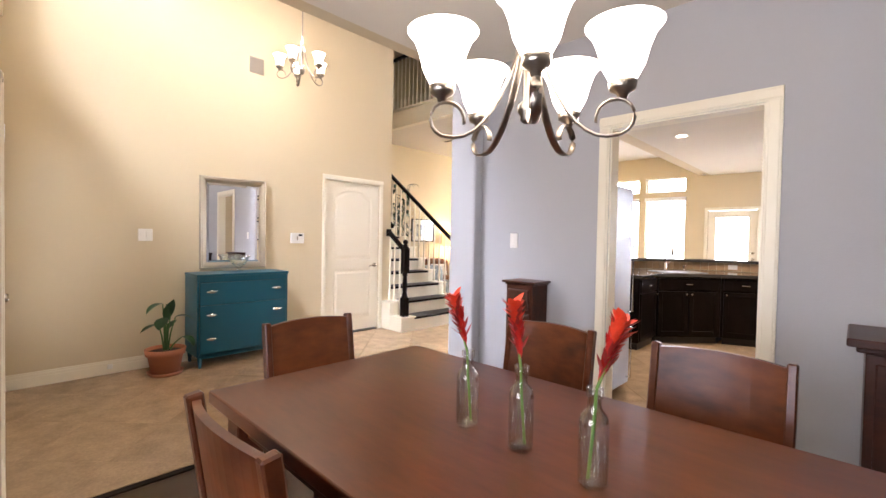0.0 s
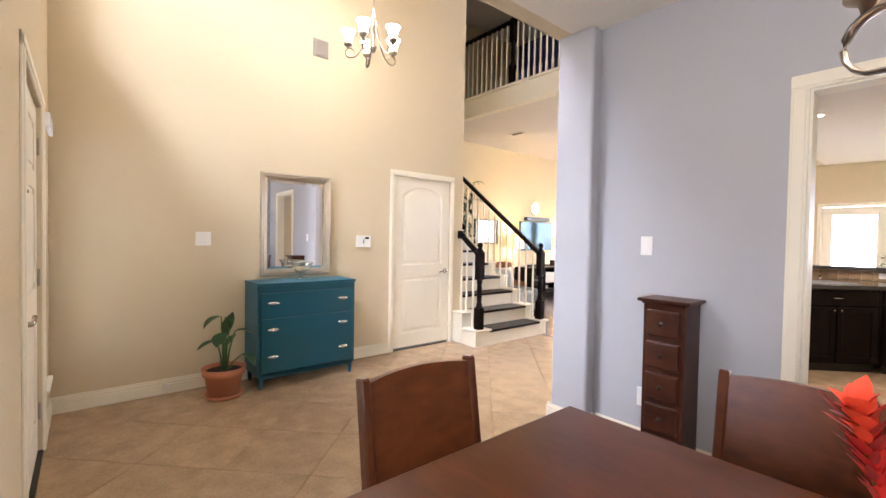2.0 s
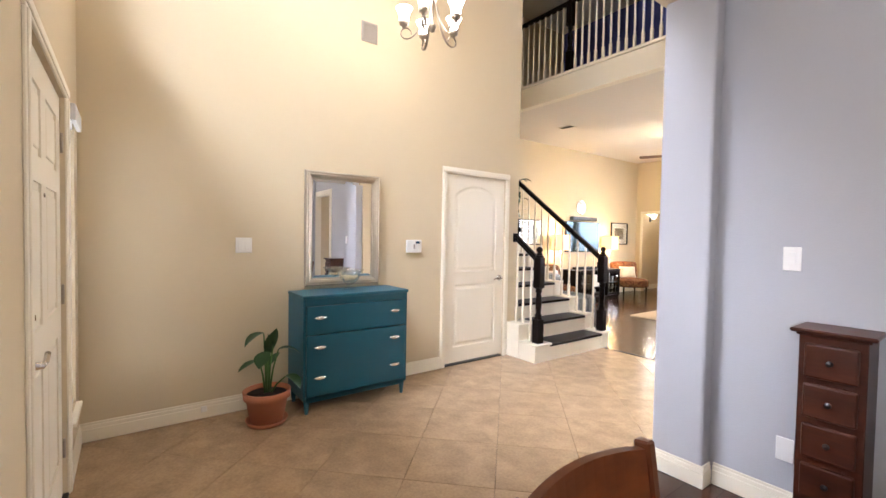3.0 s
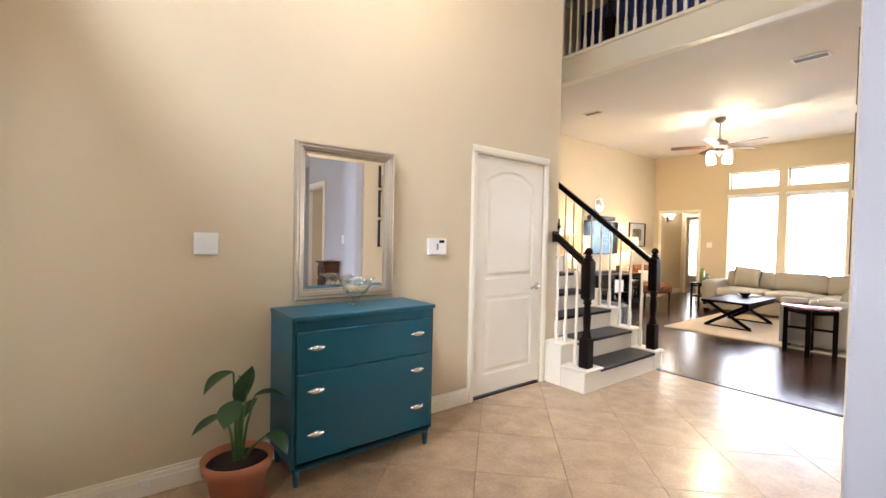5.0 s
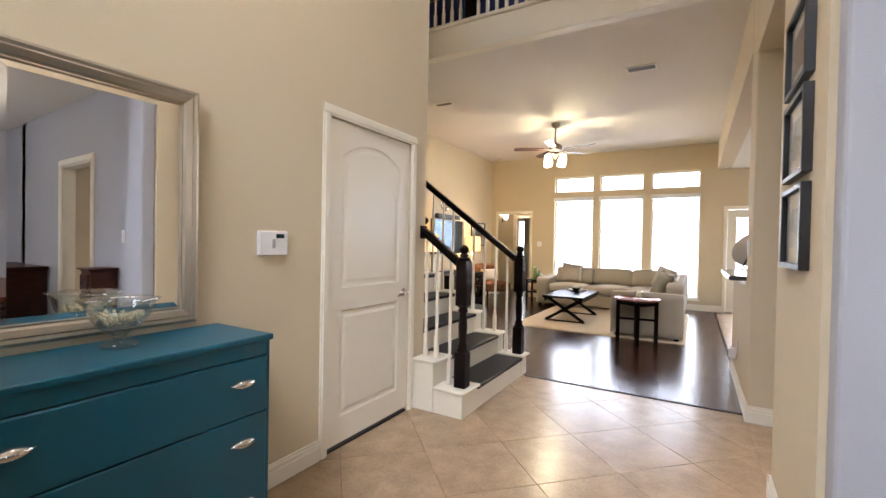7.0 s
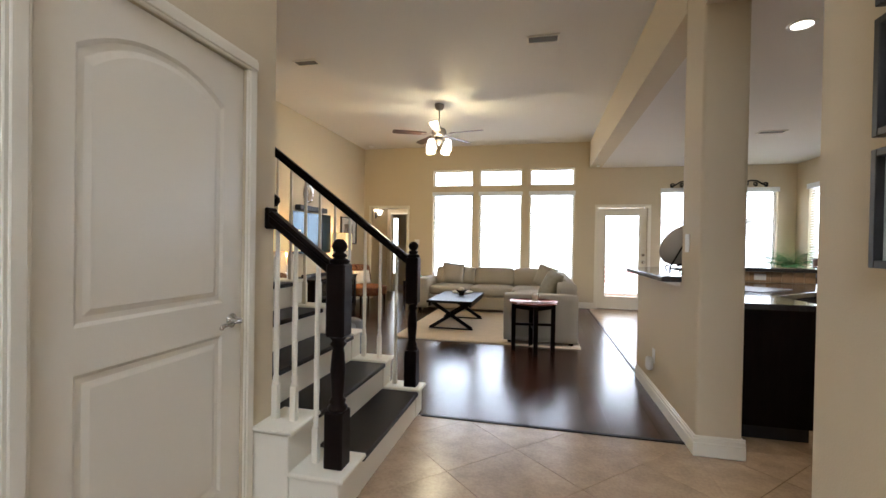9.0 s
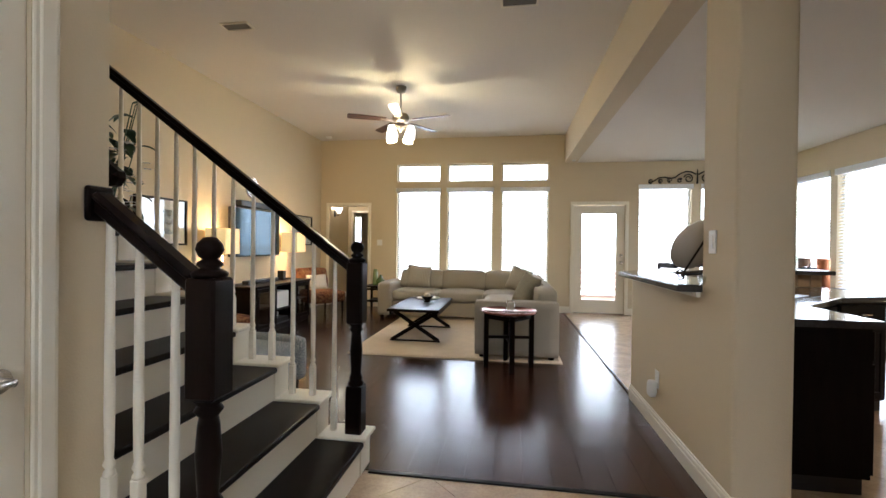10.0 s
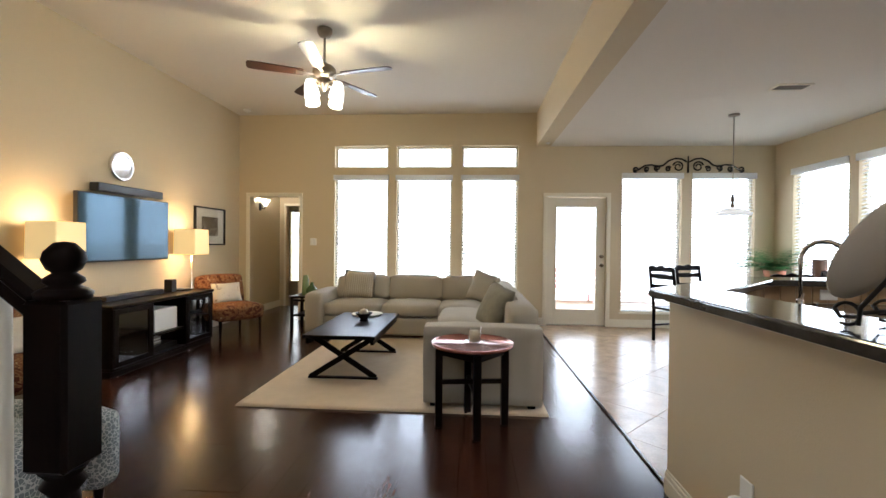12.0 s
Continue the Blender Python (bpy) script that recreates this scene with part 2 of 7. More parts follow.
def beam(bm, a, b, w, h, bevel=0.0):
    """A straight bar of w across and h high from a to b."""
    a, b = Vector(a), Vector(b)
    d = (b - a).normalized()
    s = d.cross(Vector((0, 0, 1)))
    s = s.normalized() if s.length > 1e-3 else Vector((1, 0, 0))
    u = s.cross(d)
    v = [bm.verts.new(p + s * (w / 2 * i) + u * (h / 2 * j)) for p in (a, b) for i, j in ((-1, -1), (1, -1), (1, 1), (-1, 1))]
    f = [bm.faces.new([v[i] for i in q]) for q in ((0, 3, 2, 1), (4, 5, 6, 7), (0, 1, 5, 4), (1, 2, 6, 5), (2, 3, 7, 6), (3, 0, 4, 7))]
    if bevel:
        bmesh.ops.bevel(bm, geom=list({e for q in f for e in q.edges}), offset=bevel, segments=1, affect="EDGES", profile=0.5)
    return bm


def prism(bm, outline, z0, z1, bevel=0.0):
    """A flat outline of (x, y), raised from z0 to z1."""
    lo = [bm.verts.new((x, y, z0)) for x, y in outline]
    hi = [bm.verts.new((x, y, z1)) for x, y in outline]
    n = len(outline)
    f = [bm.faces.new(lo[::-1]), bm.faces.new(hi)]
    for k in range(n):
        f.append(bm.faces.new((lo[k], lo[(k + 1) % n], hi[(k + 1) % n], hi[k])))
    bmesh.ops.recalc_face_normals(bm, faces=f)
    if bevel:
        bmesh.ops.bevel(bm, geom=list(f[1].edges), offset=bevel, segments=2, affect="EDGES", profile=0.5)
    return bm


def cushion(bm, x0, y0, z0, x1, y1, z1, puff=0.03, soft=0.05, n=8):
    """A padded block: rounded edges, and faces that swell a little."""
    box(bm, x0, y0, z0, x1, y1, z1)
    bmesh.ops.subdivide_edges(bm, edges=bm.edges[:], cuts=n, use_grid_fill=True)
    c = Vector(((x0 + x1) / 2, (y0 + y1) / 2, (z0 + z1) / 2))
    h = Vector((abs(x1 - x0) / 2, abs(y1 - y0) / 2, abs(z1 - z0) / 2))
    for v in bm.verts:
        q = v.co - c
        core = Vector([max(-h[i] + soft, min(h[i] - soft, q[i])) for i in range(3)])
        d = q - core
        if d.length > 1e-6:
            d = d.normalized() * soft
        m = [1 - (q[i] / h[i]) ** 2 for i in range(3)]
        for i in range(3):
            j, k = (i + 1) % 3, (i + 2) % 3
            if abs(abs(q[i]) - h[i]) < 1e-5:
                d[i] += math.copysign(puff * max(0, m[j]) * max(0, m[k]), q[i])
        v.co = c + core + d + 0.004 * noise.noise_vector(v.co * 5)
    for f in bm.faces:
        f.smooth = True
    return bm


def mesh_of(name, bm, material):
    me = bpy.data.meshes.new(name)
    bmesh.ops.recalc_face_normals(bm, faces=bm.faces[:])
    bm.to_mesh(me)
    bm.free()
    me.materials.append(material)
    return me


def part(name, bm, material, parent, label=""):
    ob = new(name, mesh_of(name, bm, material))
    ob.parent = parent
    return tagged(ob, label)


def thing(name, label, category, group="", at=None):
    ob = new(name)
    ob.empty_display_size = 0.1
    if at is not None:
        ob.matrix_basis = at
    return tagged(ob, label, category, group)


def structure(name, bm, material, label, category):
    return tagged(new(name, mesh_of(name, bm, material)), label, category, "", "structure")


def wall_along(name, axis, at, thick, lo, hi, z0, z1, holes, material, label):
    """A wall with rectangular openings (a0, a1, z0, z1) that go through it; its first face lies at `at`."""
    bm = bmesh.new()
    cuts = sorted({lo, hi, *(h[0] for h in holes), *(h[1] for h in holes)})
    for a, b in zip(cuts, cuts[1:]):
        spans = sorted((h[2], h[3]) for h in holes if h[0] <= a + 1e-6 and h[1] >= b - 1e-6)
        z = z0
        for s0, s1 in spans + [(z1, z1)]:
            if s0 > z + 1e-6:
                if axis == "x":
                    box(bm, at, a, z, at + thick, b, s0)
                else:
                    box(bm, a, at, z, b, at + thick, s0)
            z = s1
    bmesh.ops.remove_doubles(bm, verts=bm.verts[:], dist=1e-5)
    return structure(name, bm, material, label, "wall")


# ---- structure ----
XW, XH, XK, YN, YS = -4.44, -2.185, -1.93, 11.85, 0.50
XL, XE, YB = -7.12, 1.49, 5.65
CEIL_L, CEIL_K, CEIL_D, TOP = 3.42, 2.88, 2.78, 5.9

WINDOWS = [(-5.485, -4.592), (-4.45, -3.54), (-3.38, -2.47)]
NOOK = [(-0.83, 0.09), (0.25, 1.19)]
EAST = [(9.45, 10.40), (10.54, 11.47)]

wall_along("wall_west", "x", XW - 0.12, 0.12, YS - 0.12, 4.50, 0, TOP, [(3.44, 4.28, 0, 2.04)], M_BEIGE, "tall beige painted foyer wall above the tiles")
wall_along("wall_front", "y", YS - 0.12, 0.12, XW, -2.06, 0, TOP, [(-4.25, -3.91, 0.33, 2.03), (-3.77, -2.70, 0, 2.05), (-4.2, -2.4, 2.95, 5.2)], M_BEIGE, "beige painted wall round the entrance door")
wall_along("wall_stair", "y", 4.38, 0.12, XL, XW - 0.12, 0, TOP, [], M_BEIGE, "beige painted wall beside the stairs")
wall_along("wall_living_west", "x", XL - 0.12, 0.12, 4.38, YN, 0, TOP, [], M_BEIGE, "beige painted living room wall behind the television")
wall_along("wall_north", "y", YN, 0.14, XL - 0.12, XE + 0.12, 0, CEIL_L + 0.2,
           [(-6.93, -6.09, 0, 2.06), (-2.0, -1.07, 0, 2.07)] + [(a, b, 0.22, 2.39) for a, b in WINDOWS] + [(a, b, 2.54, 2.90) for a, b in WINDOWS]
           + [(a, b, 0.24, 2.42) for a, b in NOOK], M_BEIGE, "beige painted wall with a bank of windows")
wall_along("wall_east", "x", XE, 0.14, 3.44, YN, 0, CEIL_K + 0.1, [(a, b, 0.25, 2.42) for a, b in EAST], M_BEIGE, "beige painted breakfast nook wall with windows")
wall_along("wall_hall", "x", XH, XK - XH, 3.44, 4.34, 0, TOP, [], M_BEIGE, "beige painted hall wall with framed pictures")
wall_along("wall_header", "x", XH, XK - XH, 4.34, 5.49, 2.75, TOP, [], M_BEIGE, "beige painted header above the kitchen opening")
structure("wall_pilaster", boxed(XH + 0.02, 3.33, 0, -1.88, 3.44, CEIL_D, 0.018, 3), M_GREY, "lavender grey pilaster with rounded corners", "wall")
structure("wall_column", boxed(XH, 5.49, 0, XK, 5.84, CEIL_L, 0.018, 3), M_BEIGE, "beige painted square column beside the bar", "column")
wall_along("wall_soffit", "x", XH, 0.22, 5.84, YN, CEIL_K, CEIL_L + 0.1, [], M_BEIGE, "beige dropped beam between living room and kitchen")
wall_along("wall_dining_north", "y", 3.44, 0.12, XK, 2.4, 0, CEIL_D + 0.2, [(-0.76, 0.11, 0, 2.09)], M_GREY, "lavender grey dining room wall with cased opening")
wall_along("wall_dining_east", "x", 2.4, 0.12, -1.2, 3.56, 0, CEIL_D + 0.2, [], M_GREY, "lavender grey dining room side wall")
# the opening is added out of view, sized for the light it gives the dining room
wall_along("wall_dining_south", "y", -1.32, 0.12, XH, 2.52, 0, CEIL_D + 0.2, [(-0.8, 1.0, 0.7, 2.2)], M_GREY, "lavender grey dining room wall with an added, unseen window")
wall_along("wall_dining_west", "x", XH, 0.11, -1.2, YS - 0.12, 0, CEIL_D, [], M_GREY, "lavender grey stub wall beside the entrance", )
wall_along("wall_above_dining", "x", XH, 0.12, -1.2, 3.44, CEIL_D, TOP, [], M_BEIGE, "beige upper foyer wall above the dining opening")
structure("ceiling_dining", boxed(XH + 0.12, -1.32, CEIL_D, 2.52, 3.44, CEIL_D + 0.12, 0), M_CEIL, "cream painted dining room ceiling", "ceiling")
structure("ceiling_living", boxed(XL, YB + 0.12, CEIL_L, XH, YN, CEIL_L + 0.2, 0), M_CEIL, "cream painted living room ceiling", "ceiling")
structure("ceiling_kitchen", boxed(XH + 0.22, 3.56, CEIL_K, XE + 0.14, YN, CEIL_K + 0.12, 0), M_CEIL, "cream painted kitchen ceiling", "ceiling")
structure("ceiling_foyer", boxed(XL - 0.12, YS - 0.12, TOP, XK, 9.0, TOP + 0.12, 0), M_CEIL, "cream painted ceiling high above the foyer", "ceiling")
structure("wall_loft", boxed(XL - 0.12, 8.6, CEIL_L + 0.2, XK, 8.72, TOP, 0), M_BLUE, "dark navy loft wall beyond the balcony", "wall")
structure("wall_loft_east", boxed(XH, 5.8, CEIL_L + 0.2, XH + 0.12, 8.6, TOP, 0), M_BLUE, "dark navy loft side wall", "wall")
structure("trim_balcony", boxed(XL, YB, 3.345, XH, YB + 0.12, 3.64, 0.006), M_TRIM, "white painted balcony fascia", "trim")
structure("trim_balcony_cap", boxed(XL, YB - 0.03, 3.64, XH, YB + 0.15, 3.68, 0.008), M_TRIM, "white painted cap under the balcony rail", "trim")
structure("floor", boxed(-8.6, -1.32, -0.2, 2.52, 15.3, -0.006, 0), M_GROUT, "mortar bed below tiles and planks", "floor")
structure("backdrop_north", boxed(-9.0, 16.0, 1.2, 7.0, 16.1, 6.0, 0), M_DAY, "bright overcast sky outside the windows", "backdrop")
structure("backdrop_garden", boxed(-9.0, 16.0, -0.6, 7.0, 16.1, 1.196, 0), M_GARDEN, "pale sunlit garden below the sky", "backdrop")
# added glowing panel; keeps the hallway wing's outer wall out of the window view
structure("backdrop_wing_screen", boxed(-5.52, 12.1, -0.5, -5.49, 16.0, 4.5, 0), M_DAY, "added glowing panel that hides the hallway wing", "backdrop")
structure("backdrop_east", boxed(4.5, 5.0, -0.6, 4.6, 16.0, 8.0, 0), M_DAY_EAST, "bright overcast daylight outside the nook windows", "backdrop")
structure("backdrop_south", boxed(-7.0, -4.0, 7.0, 2.0, -3.9, 11.0, 0), M_DAY_FRONT, "bright sky above the street", "backdrop")
structure("backdrop_street", boxed(-7.0, -4.0, -0.6, 4.0, -3.9, 3.4, 0), M_STREET, "pale daylit street in front of the house", "backdrop")
structure("ground", boxed(-60, -60, -0.5, 60, 60, -0.25, 0), mat("patio_concrete", (0.4, 0.38, 0.35), 0.9, vary=0.15), "pale concrete ground round the house", "ground")

# ---- doors, windows and trim ----
def casing(parent, axis, at, out, a0, a1, z0, z1, w=0.065, sill=False):
    """Moulded casing round an opening, on the face at `at`, standing out by `out`."""
    def piece(name, c0, c1, q0, q1):
        bm = bmesh.new()
        for inset, proud in ((0.0, 0.65), (0.012, 1.0)):
            lo, hi = (c0 + inset, c1 - inset) if c1 - c0 < q1 - q0 else (c0, c1)
            zl, zh = (q0, q1) if c1 - c0 < q1 - q0 else (q0 + inset, q1 - inset)
            if axis == "x":
                box(bm, at, lo, zl, at + out * proud, hi, zh, 0.003)
            else:
                box(bm, lo, at, zl, hi, at + out * proud, zh, 0.003)
        part(name, bm, M_TRIM, parent)
    piece("casing", a0 - w, a0, z0, z1)
    piece("casing", a1, a1 + w, z0, z1)
    piece("head_casing", a0 - w, a1 + w, z1, z1 + w)


def arch_panel(bm, y0, y1, z0, z1, x, depth, arch=0.0, n=14):
    """A raised field with a moulded edge; its top may be arched. The face looks to +x."""
    def loop(inset, px):
        pts = [(y0 + inset, z0 + inset), (y1 - inset, z0 + inset)]
        half, mid = (y1 - y0) / 2 - inset, (y0 + y1) / 2
        for k in range(n + 1):
            u = 1 - 2 * k / n
            pts.append((mid + u * half, z1 - inset - arch * (abs(u) ** 2.2)))
        return [bm.verts.new((px, a, b)) for a, b in pts]
    rings = [loop(0.0, x), loop(0.012, x - depth), loop(0.03, x - depth), loop(0.05, x - 0.15 * depth)]
    for a, b in zip(rings, rings[1:]):
        for k in range(len(a)):
            f = bm.faces.new((a[k], a[(k + 1) % len(a)], b[(k + 1) % len(b)], b[k]))
    bm.faces.new(rings[-1])


def lever(parent, x, y, z, turn):
    bm = bmesh.new()
    lathe(bm, [(0.0, 0), (0.03, 0), (0.032, 0.006), (0.014, 0.012), (0.011, 0.05), (0.0, 0.052)], seg=14)
    tube(bm, [(0, 0, 0.045), (0.05, 0.0, 0.048), (0.10, 0.006, 0.046), (0.115, 0.016, 0.046)], 0.009, 8)
    bmesh.ops.transform(bm, matrix=turn, verts=bm.verts[:])
    bmesh.ops.translate(bm, vec=(x, y, z), verts=bm.verts[:])
    return part("door_handle", bm, M_NICKEL, parent, "brushed nickel lever handle")


# closet door
closet = tagged(thing("door_1", "white two-panel arched closet door, closed", "door"), kind="structure")
bm = bmesh.new()
SX = XW - 0.012
box(bm, SX - 0.04, 3.443, 0.028, SX - 0.014, 4.277, 2.037)
for a, b, c, d in ((3.443, 3.56, 0.028, 2.037), (4.16, 4.277, 0.028, 2.037), (3.56, 4.16, 0.028, 0.19), (3.56, 4.16, 0.86, 1.0)):
    box(bm, SX - 0.0135, a, c, SX, b, d)
# the head above the arch
n = 14
lo, hi = [], []
for k in range(n + 1):
    u = -1 + 2 * k / n
    lo.append(bm.verts.new((SX, 3.86 + 0.30 * u, 1.93 - 0.10 * abs(u) ** 2.2)))
    hi.append(bm.verts.new((SX, 3.86 + 0.30 * u, 2.037)))
for k in range(n):
    bm.faces.new((lo[k], lo[k + 1], hi[k + 1], hi[k]))
arch_panel(bm, 3.56, 4.16, 0.19, 0.86, SX, 0.008)
arch_panel(bm, 3.56, 4.16, 1.0, 1.93, SX, 0.008, 0.10)
part("door_panel", bm, M_DOOR, closet)
casing(closet, "x", XW, 0.018, 3.44, 4.28, 0, 2.04)
lever(closet, SX, 4.215, 0.915, pose(0, 0, 0, 0, 90, 0) @ pose(0, 0, 0, 0, 0, 90 + 180))
for z in (0.2, 1.05, 1.85):
    part("hinge", boxed(SX, 3.437, z - 0.045, SX + 0.008, 3.449, z + 0.045, 0.002), M_TRIM, closet)
# black strip painted in for the shade of the gap below the door
part("threshold", boxed(XW - 0.1, 3.44, -0.004, XW - 0.008, 4.28, 0.010, 0.003), M_BLACK, closet, "black strip standing in for the shaded gap under the door")

# entrance door, six panels
entry = tagged(thing("door_2", "white six-panel entrance door, closed", "door"), kind="structure")
EY = YS - 0.02
bm = bmesh.new()
box(bm, -3.765, EY - 0.045, 0.012, -2.705, EY - 0.009, 2.045)
xs = [-3.765, -3.635, -3.30, -3.17, -2.835, -2.705]
for a, b in ((0, 1), (2, 3), (4, 5)):
    box(bm, xs[a], EY - 0.009, 0.012, xs[b], EY, 2.045)
for c0, c1 in ((1, 2), (3, 4)):
    for z0, z1 in ((0.012, 0.22), (0.86, 1.0), (1.56, 1.66), (1.93, 2.045)):
        box(bm, xs[c0], EY - 0.009, z0, xs[c1], EY, z1)
    for z0, z1 in ((0.22, 0.86), (1.0, 1.56), (1.66, 1.93)):
        box(bm, xs[c0] + 0.03, EY - 0.01, z0 + 0.03, xs[c1] - 0.03, EY - 0.002, z1 - 0.03, 0.006)
part("door_panel", bm, M_DOOR, entry)
casing(entry, "y", YS, 0.018, -3.77, -2.70, 0, 2.05, 0.06)
lever(entry, -2.765, EY, 0.93, pose(0, 0, 0, -90, 0, 0) @ pose(0, 0, 0, 0, 0, 180))
bm = lathe(bmesh.new(), [(0, 0), (0.032, 0), (0.03, 0.012), (0.012, 0.016), (0.010, 0.03), (0, 0.031)], seg=16)
bmesh.ops.transform(bm, matrix=pose(-2.765, EY, 1.09, -90, 0, 0), verts=bm.verts[:])
part("deadbolt", bm, M_NICKEL, entry, "round nickel deadbolt")
bm = lathe(bmesh.new(), [(0, 0), (0.009, 0), (0.008, 0.004), (0.004, 0.005), (0, 0.003)], seg=12)
bmesh.ops.transform(bm, matrix=pose(-3.235, EY, 1.52, -90, 0, 0), verts=bm.verts[:])
part("peephole", bm, M_BRONZE, entry, "small dark peephole")
for z in (0.25, 1.05, 1.82):
    part("hinge", lathe(bmesh.new(), [(0.006, z - 0.05), (0.0065, z - 0.02), (0.0065, z + 0.02), (0.006, z + 0.05)], -3.768, EY + 0.008, 10), M_BRONZE, entry, "brushed bronze hinge")
part("threshold", boxed(-3.77, YS - 0.12, -0.004, -2.70, YS + 0.005, 0.012, 0.003), M_BLACK, entry, "dark metal threshold")


def blind(parent, axis, at, a0, a1, z0, z1, tilt=18, pitch=0.045, depth=0.046, drop=None):
    """A slatted blind hanging in an opening: headrail, slats and bottom rail."""
    bm = bmesh.new()
    def bar(b, za, zb, d, bev=0.003):
        if axis == "y":
            box(b, a0 + 0.006, at - d / 2, za, a1 - 0.006, at + d / 2, zb, bev)
        else:
            box(b, at - d / 2, a0 + 0.006, za, at + d / 2, a1 - 0.006, zb, bev)
    bar(bm, z1 - 0.055, z1 - 0.002, 0.06)
    part("headrail", bm, M_BLIND, parent)
    end = z0 if drop is None else drop
    n = int((z1 - 0.06 - end) / pitch)
    c, s = math.cos(radians(tilt)) * depth / 2, math.sin(radians(tilt)) * depth / 2
    proto = None
    for k in range(n):
        z = z1 - 0.08 - k * pitch
        if proto is None:
            b = bmesh.new()
            if axis == "y":
                v = [b.verts.new(p) for p in ((a0 + 0.01, -c, -s), (a1 - 0.01, -c, -s), (a1 - 0.01, 0, 0.002), (a0 + 0.01, 0, 0.002), (a1 - 0.01, c, s), (a0 + 0.01, c, s))]
            else:
                v = [b.verts.new(p) for p in ((-c, a0 + 0.01, -s), (-c, a1 - 0.01, -s), (0, a1 - 0.01, 0.002), (0, a0 + 0.01, 0.002), (c, a1 - 0.01, s), (c, a0 + 0.01, s))]
            b.faces.new((v[0], v[1], v[2], v[3]))
            b.faces.new((v[3], v[2], v[4], v[5]))
            g = bmesh.ops.extrude_face_region(b, geom=b.faces[:])
            bmesh.ops.translate(b, vec=(0, 0, 0.0025), verts=[e for e in g["geom"] if isinstance(e, bmesh.types.BMVert)])
            proto = mesh_of("slat", b, M_BLIND)
        ob = new("slat", proto)
        ob.parent = parent
        ob.location = (0, at, z) if axis == "y" else (at, 0, z)
    bm = bmesh.new()
    bar(bm, end + 0.002, end + 0.022, 0.05)
    part("bottom_rail", bm, M_BLIND, parent)


def window(name, label, axis, face, deep, a0, a1, z0, z1, blinds=True, tilt=18, sill=True, valance=True):
    """A white sash window set in its opening; `deep` points outwards."""
    w = tagged(thing(name, label, "window"), kind="structure")
    o = face + deep * 0.75
    def bar(nm, c0, c1, q0, q1, f0, f1, m=M_TRIM, bev=0.004):
        if axis == "y":
            return part(nm, boxed(c0, f0, q0, c1, f1, q1, bev), m, w)
        return part(nm, boxed(f0, c0, q0, f1, c1, q1, bev), m, w)
    t = 0.035
    bar("frame", a0, a0 + t, z0, z1, o - 0.02, o + 0.02)
    bar("frame", a1 - t, a1, z0, z1, o - 0.02, o + 0.02)
    bar("frame", a0 + t, a1 - t, z0, z0 + t, o - 0.02, o + 0.02)
    bar("frame", a0 + t, a1 - t, z1 - t, z1, o - 0.02, o + 0.02)
    if z1 - z0 > 1 and not blinds:
        bar("meeting_rail", a0 + t, a1 - t, (z0 + z1) / 2 - 0.02, (z0 + z1) / 2 + 0.02, o - 0.018, o + 0.018)
    pane = bar("pane", a0 + t, a1 - t, z0 + t, z1 - t, o - 0.003, o + 0.003, M_GLASS, 0)
    pane.visible_shadow = False
    if sill:
        s = -1 if deep > 0 else 1
        bar("sill", a0 - 0.03, a1 + 0.03, z0 - 0.025, z0 - 0.002, face + s * 0.03, face + deep * 0.6)
    b = thing("window_blind", "white slatted blind hanging in the window", "blind", "window blinds") if blinds else None
    if b:
        blind(b, axis, face + deep * 0.3, a0, a1, z0 + 0.01, z1, tilt)
        if valance:
            s = -1 if deep > 0 else 1
            lo, hi = sorted((face + s * 0.035, face + s * 0.012))
            bm = boxed(a0 - 0.015, lo, z1 - 0.06, a1 + 0.015, hi, z1 + 0.03, 0.004) if axis == "y" else boxed(lo, a0 - 0.015, z1 - 0.06, hi, a1 + 0.015, z1 + 0.03, 0.004)
            part("valance", bm, M_BLIND, b)
    return w


k = 1
for a, b in WINDOWS:
    window(f"window_{k}", "tall white window full of daylight", "y", YN, 0.14, a, b, 0.22, 2.39, tilt=24)
    window(f"window_{k + 1}", "low transom window above a tall one", "y", YN, 0.14, a, b, 2.54, 2.90, blinds=False, sill=False)
    k += 2
for a, b in NOOK:
    window(f"window_{k}", "white nook window with a half-open blind", "y", YN, 0.14, a, b, 0.24, 2.42, tilt=28)
    k += 1
for a, b in EAST:
    window(f"window_{k}", "white side window with a lowered blind", "x", XE, 0.14, a, b, 0.25, 2.42, tilt=30)
    k += 1
window(f"window_{k}", "narrow sidelight beside the entrance door", "y", YS, -0.12, -4.25, -3.91, 0.33, 2.03, tilt=30)
window(f"window_{k + 1}", "high window above the entrance door", "y", YS, -0.12, -4.2, -2.4, 2.95, 5.2, blinds=False)
# out of view: this dining window is added only to let light in
window(f"window_{k + 2}", "unseen dining room window, added and sized for its light", "y", -1.2, -0.12, -0.8, 1.0, 0.7, 2.2, blinds=False)

# glazed back door
back = tagged(thing("door_3", "white back door with one tall glass pane, closed", "door"), kind="structure")
DY = YN + 0.03
for nm, a, b, c, d in (("stile", -1.995, -1.87, 0.02, 2.06), ("stile", -1.20, -1.075, 0.02, 2.06), ("rail", -1.87, -1.20, 0.02, 0.24), ("rail", -1.87, -1.20, 1.93, 2.06)):
    part(nm, boxed(a, DY, c, b, DY + 0.045, d, 0.003), M_DOOR, back)
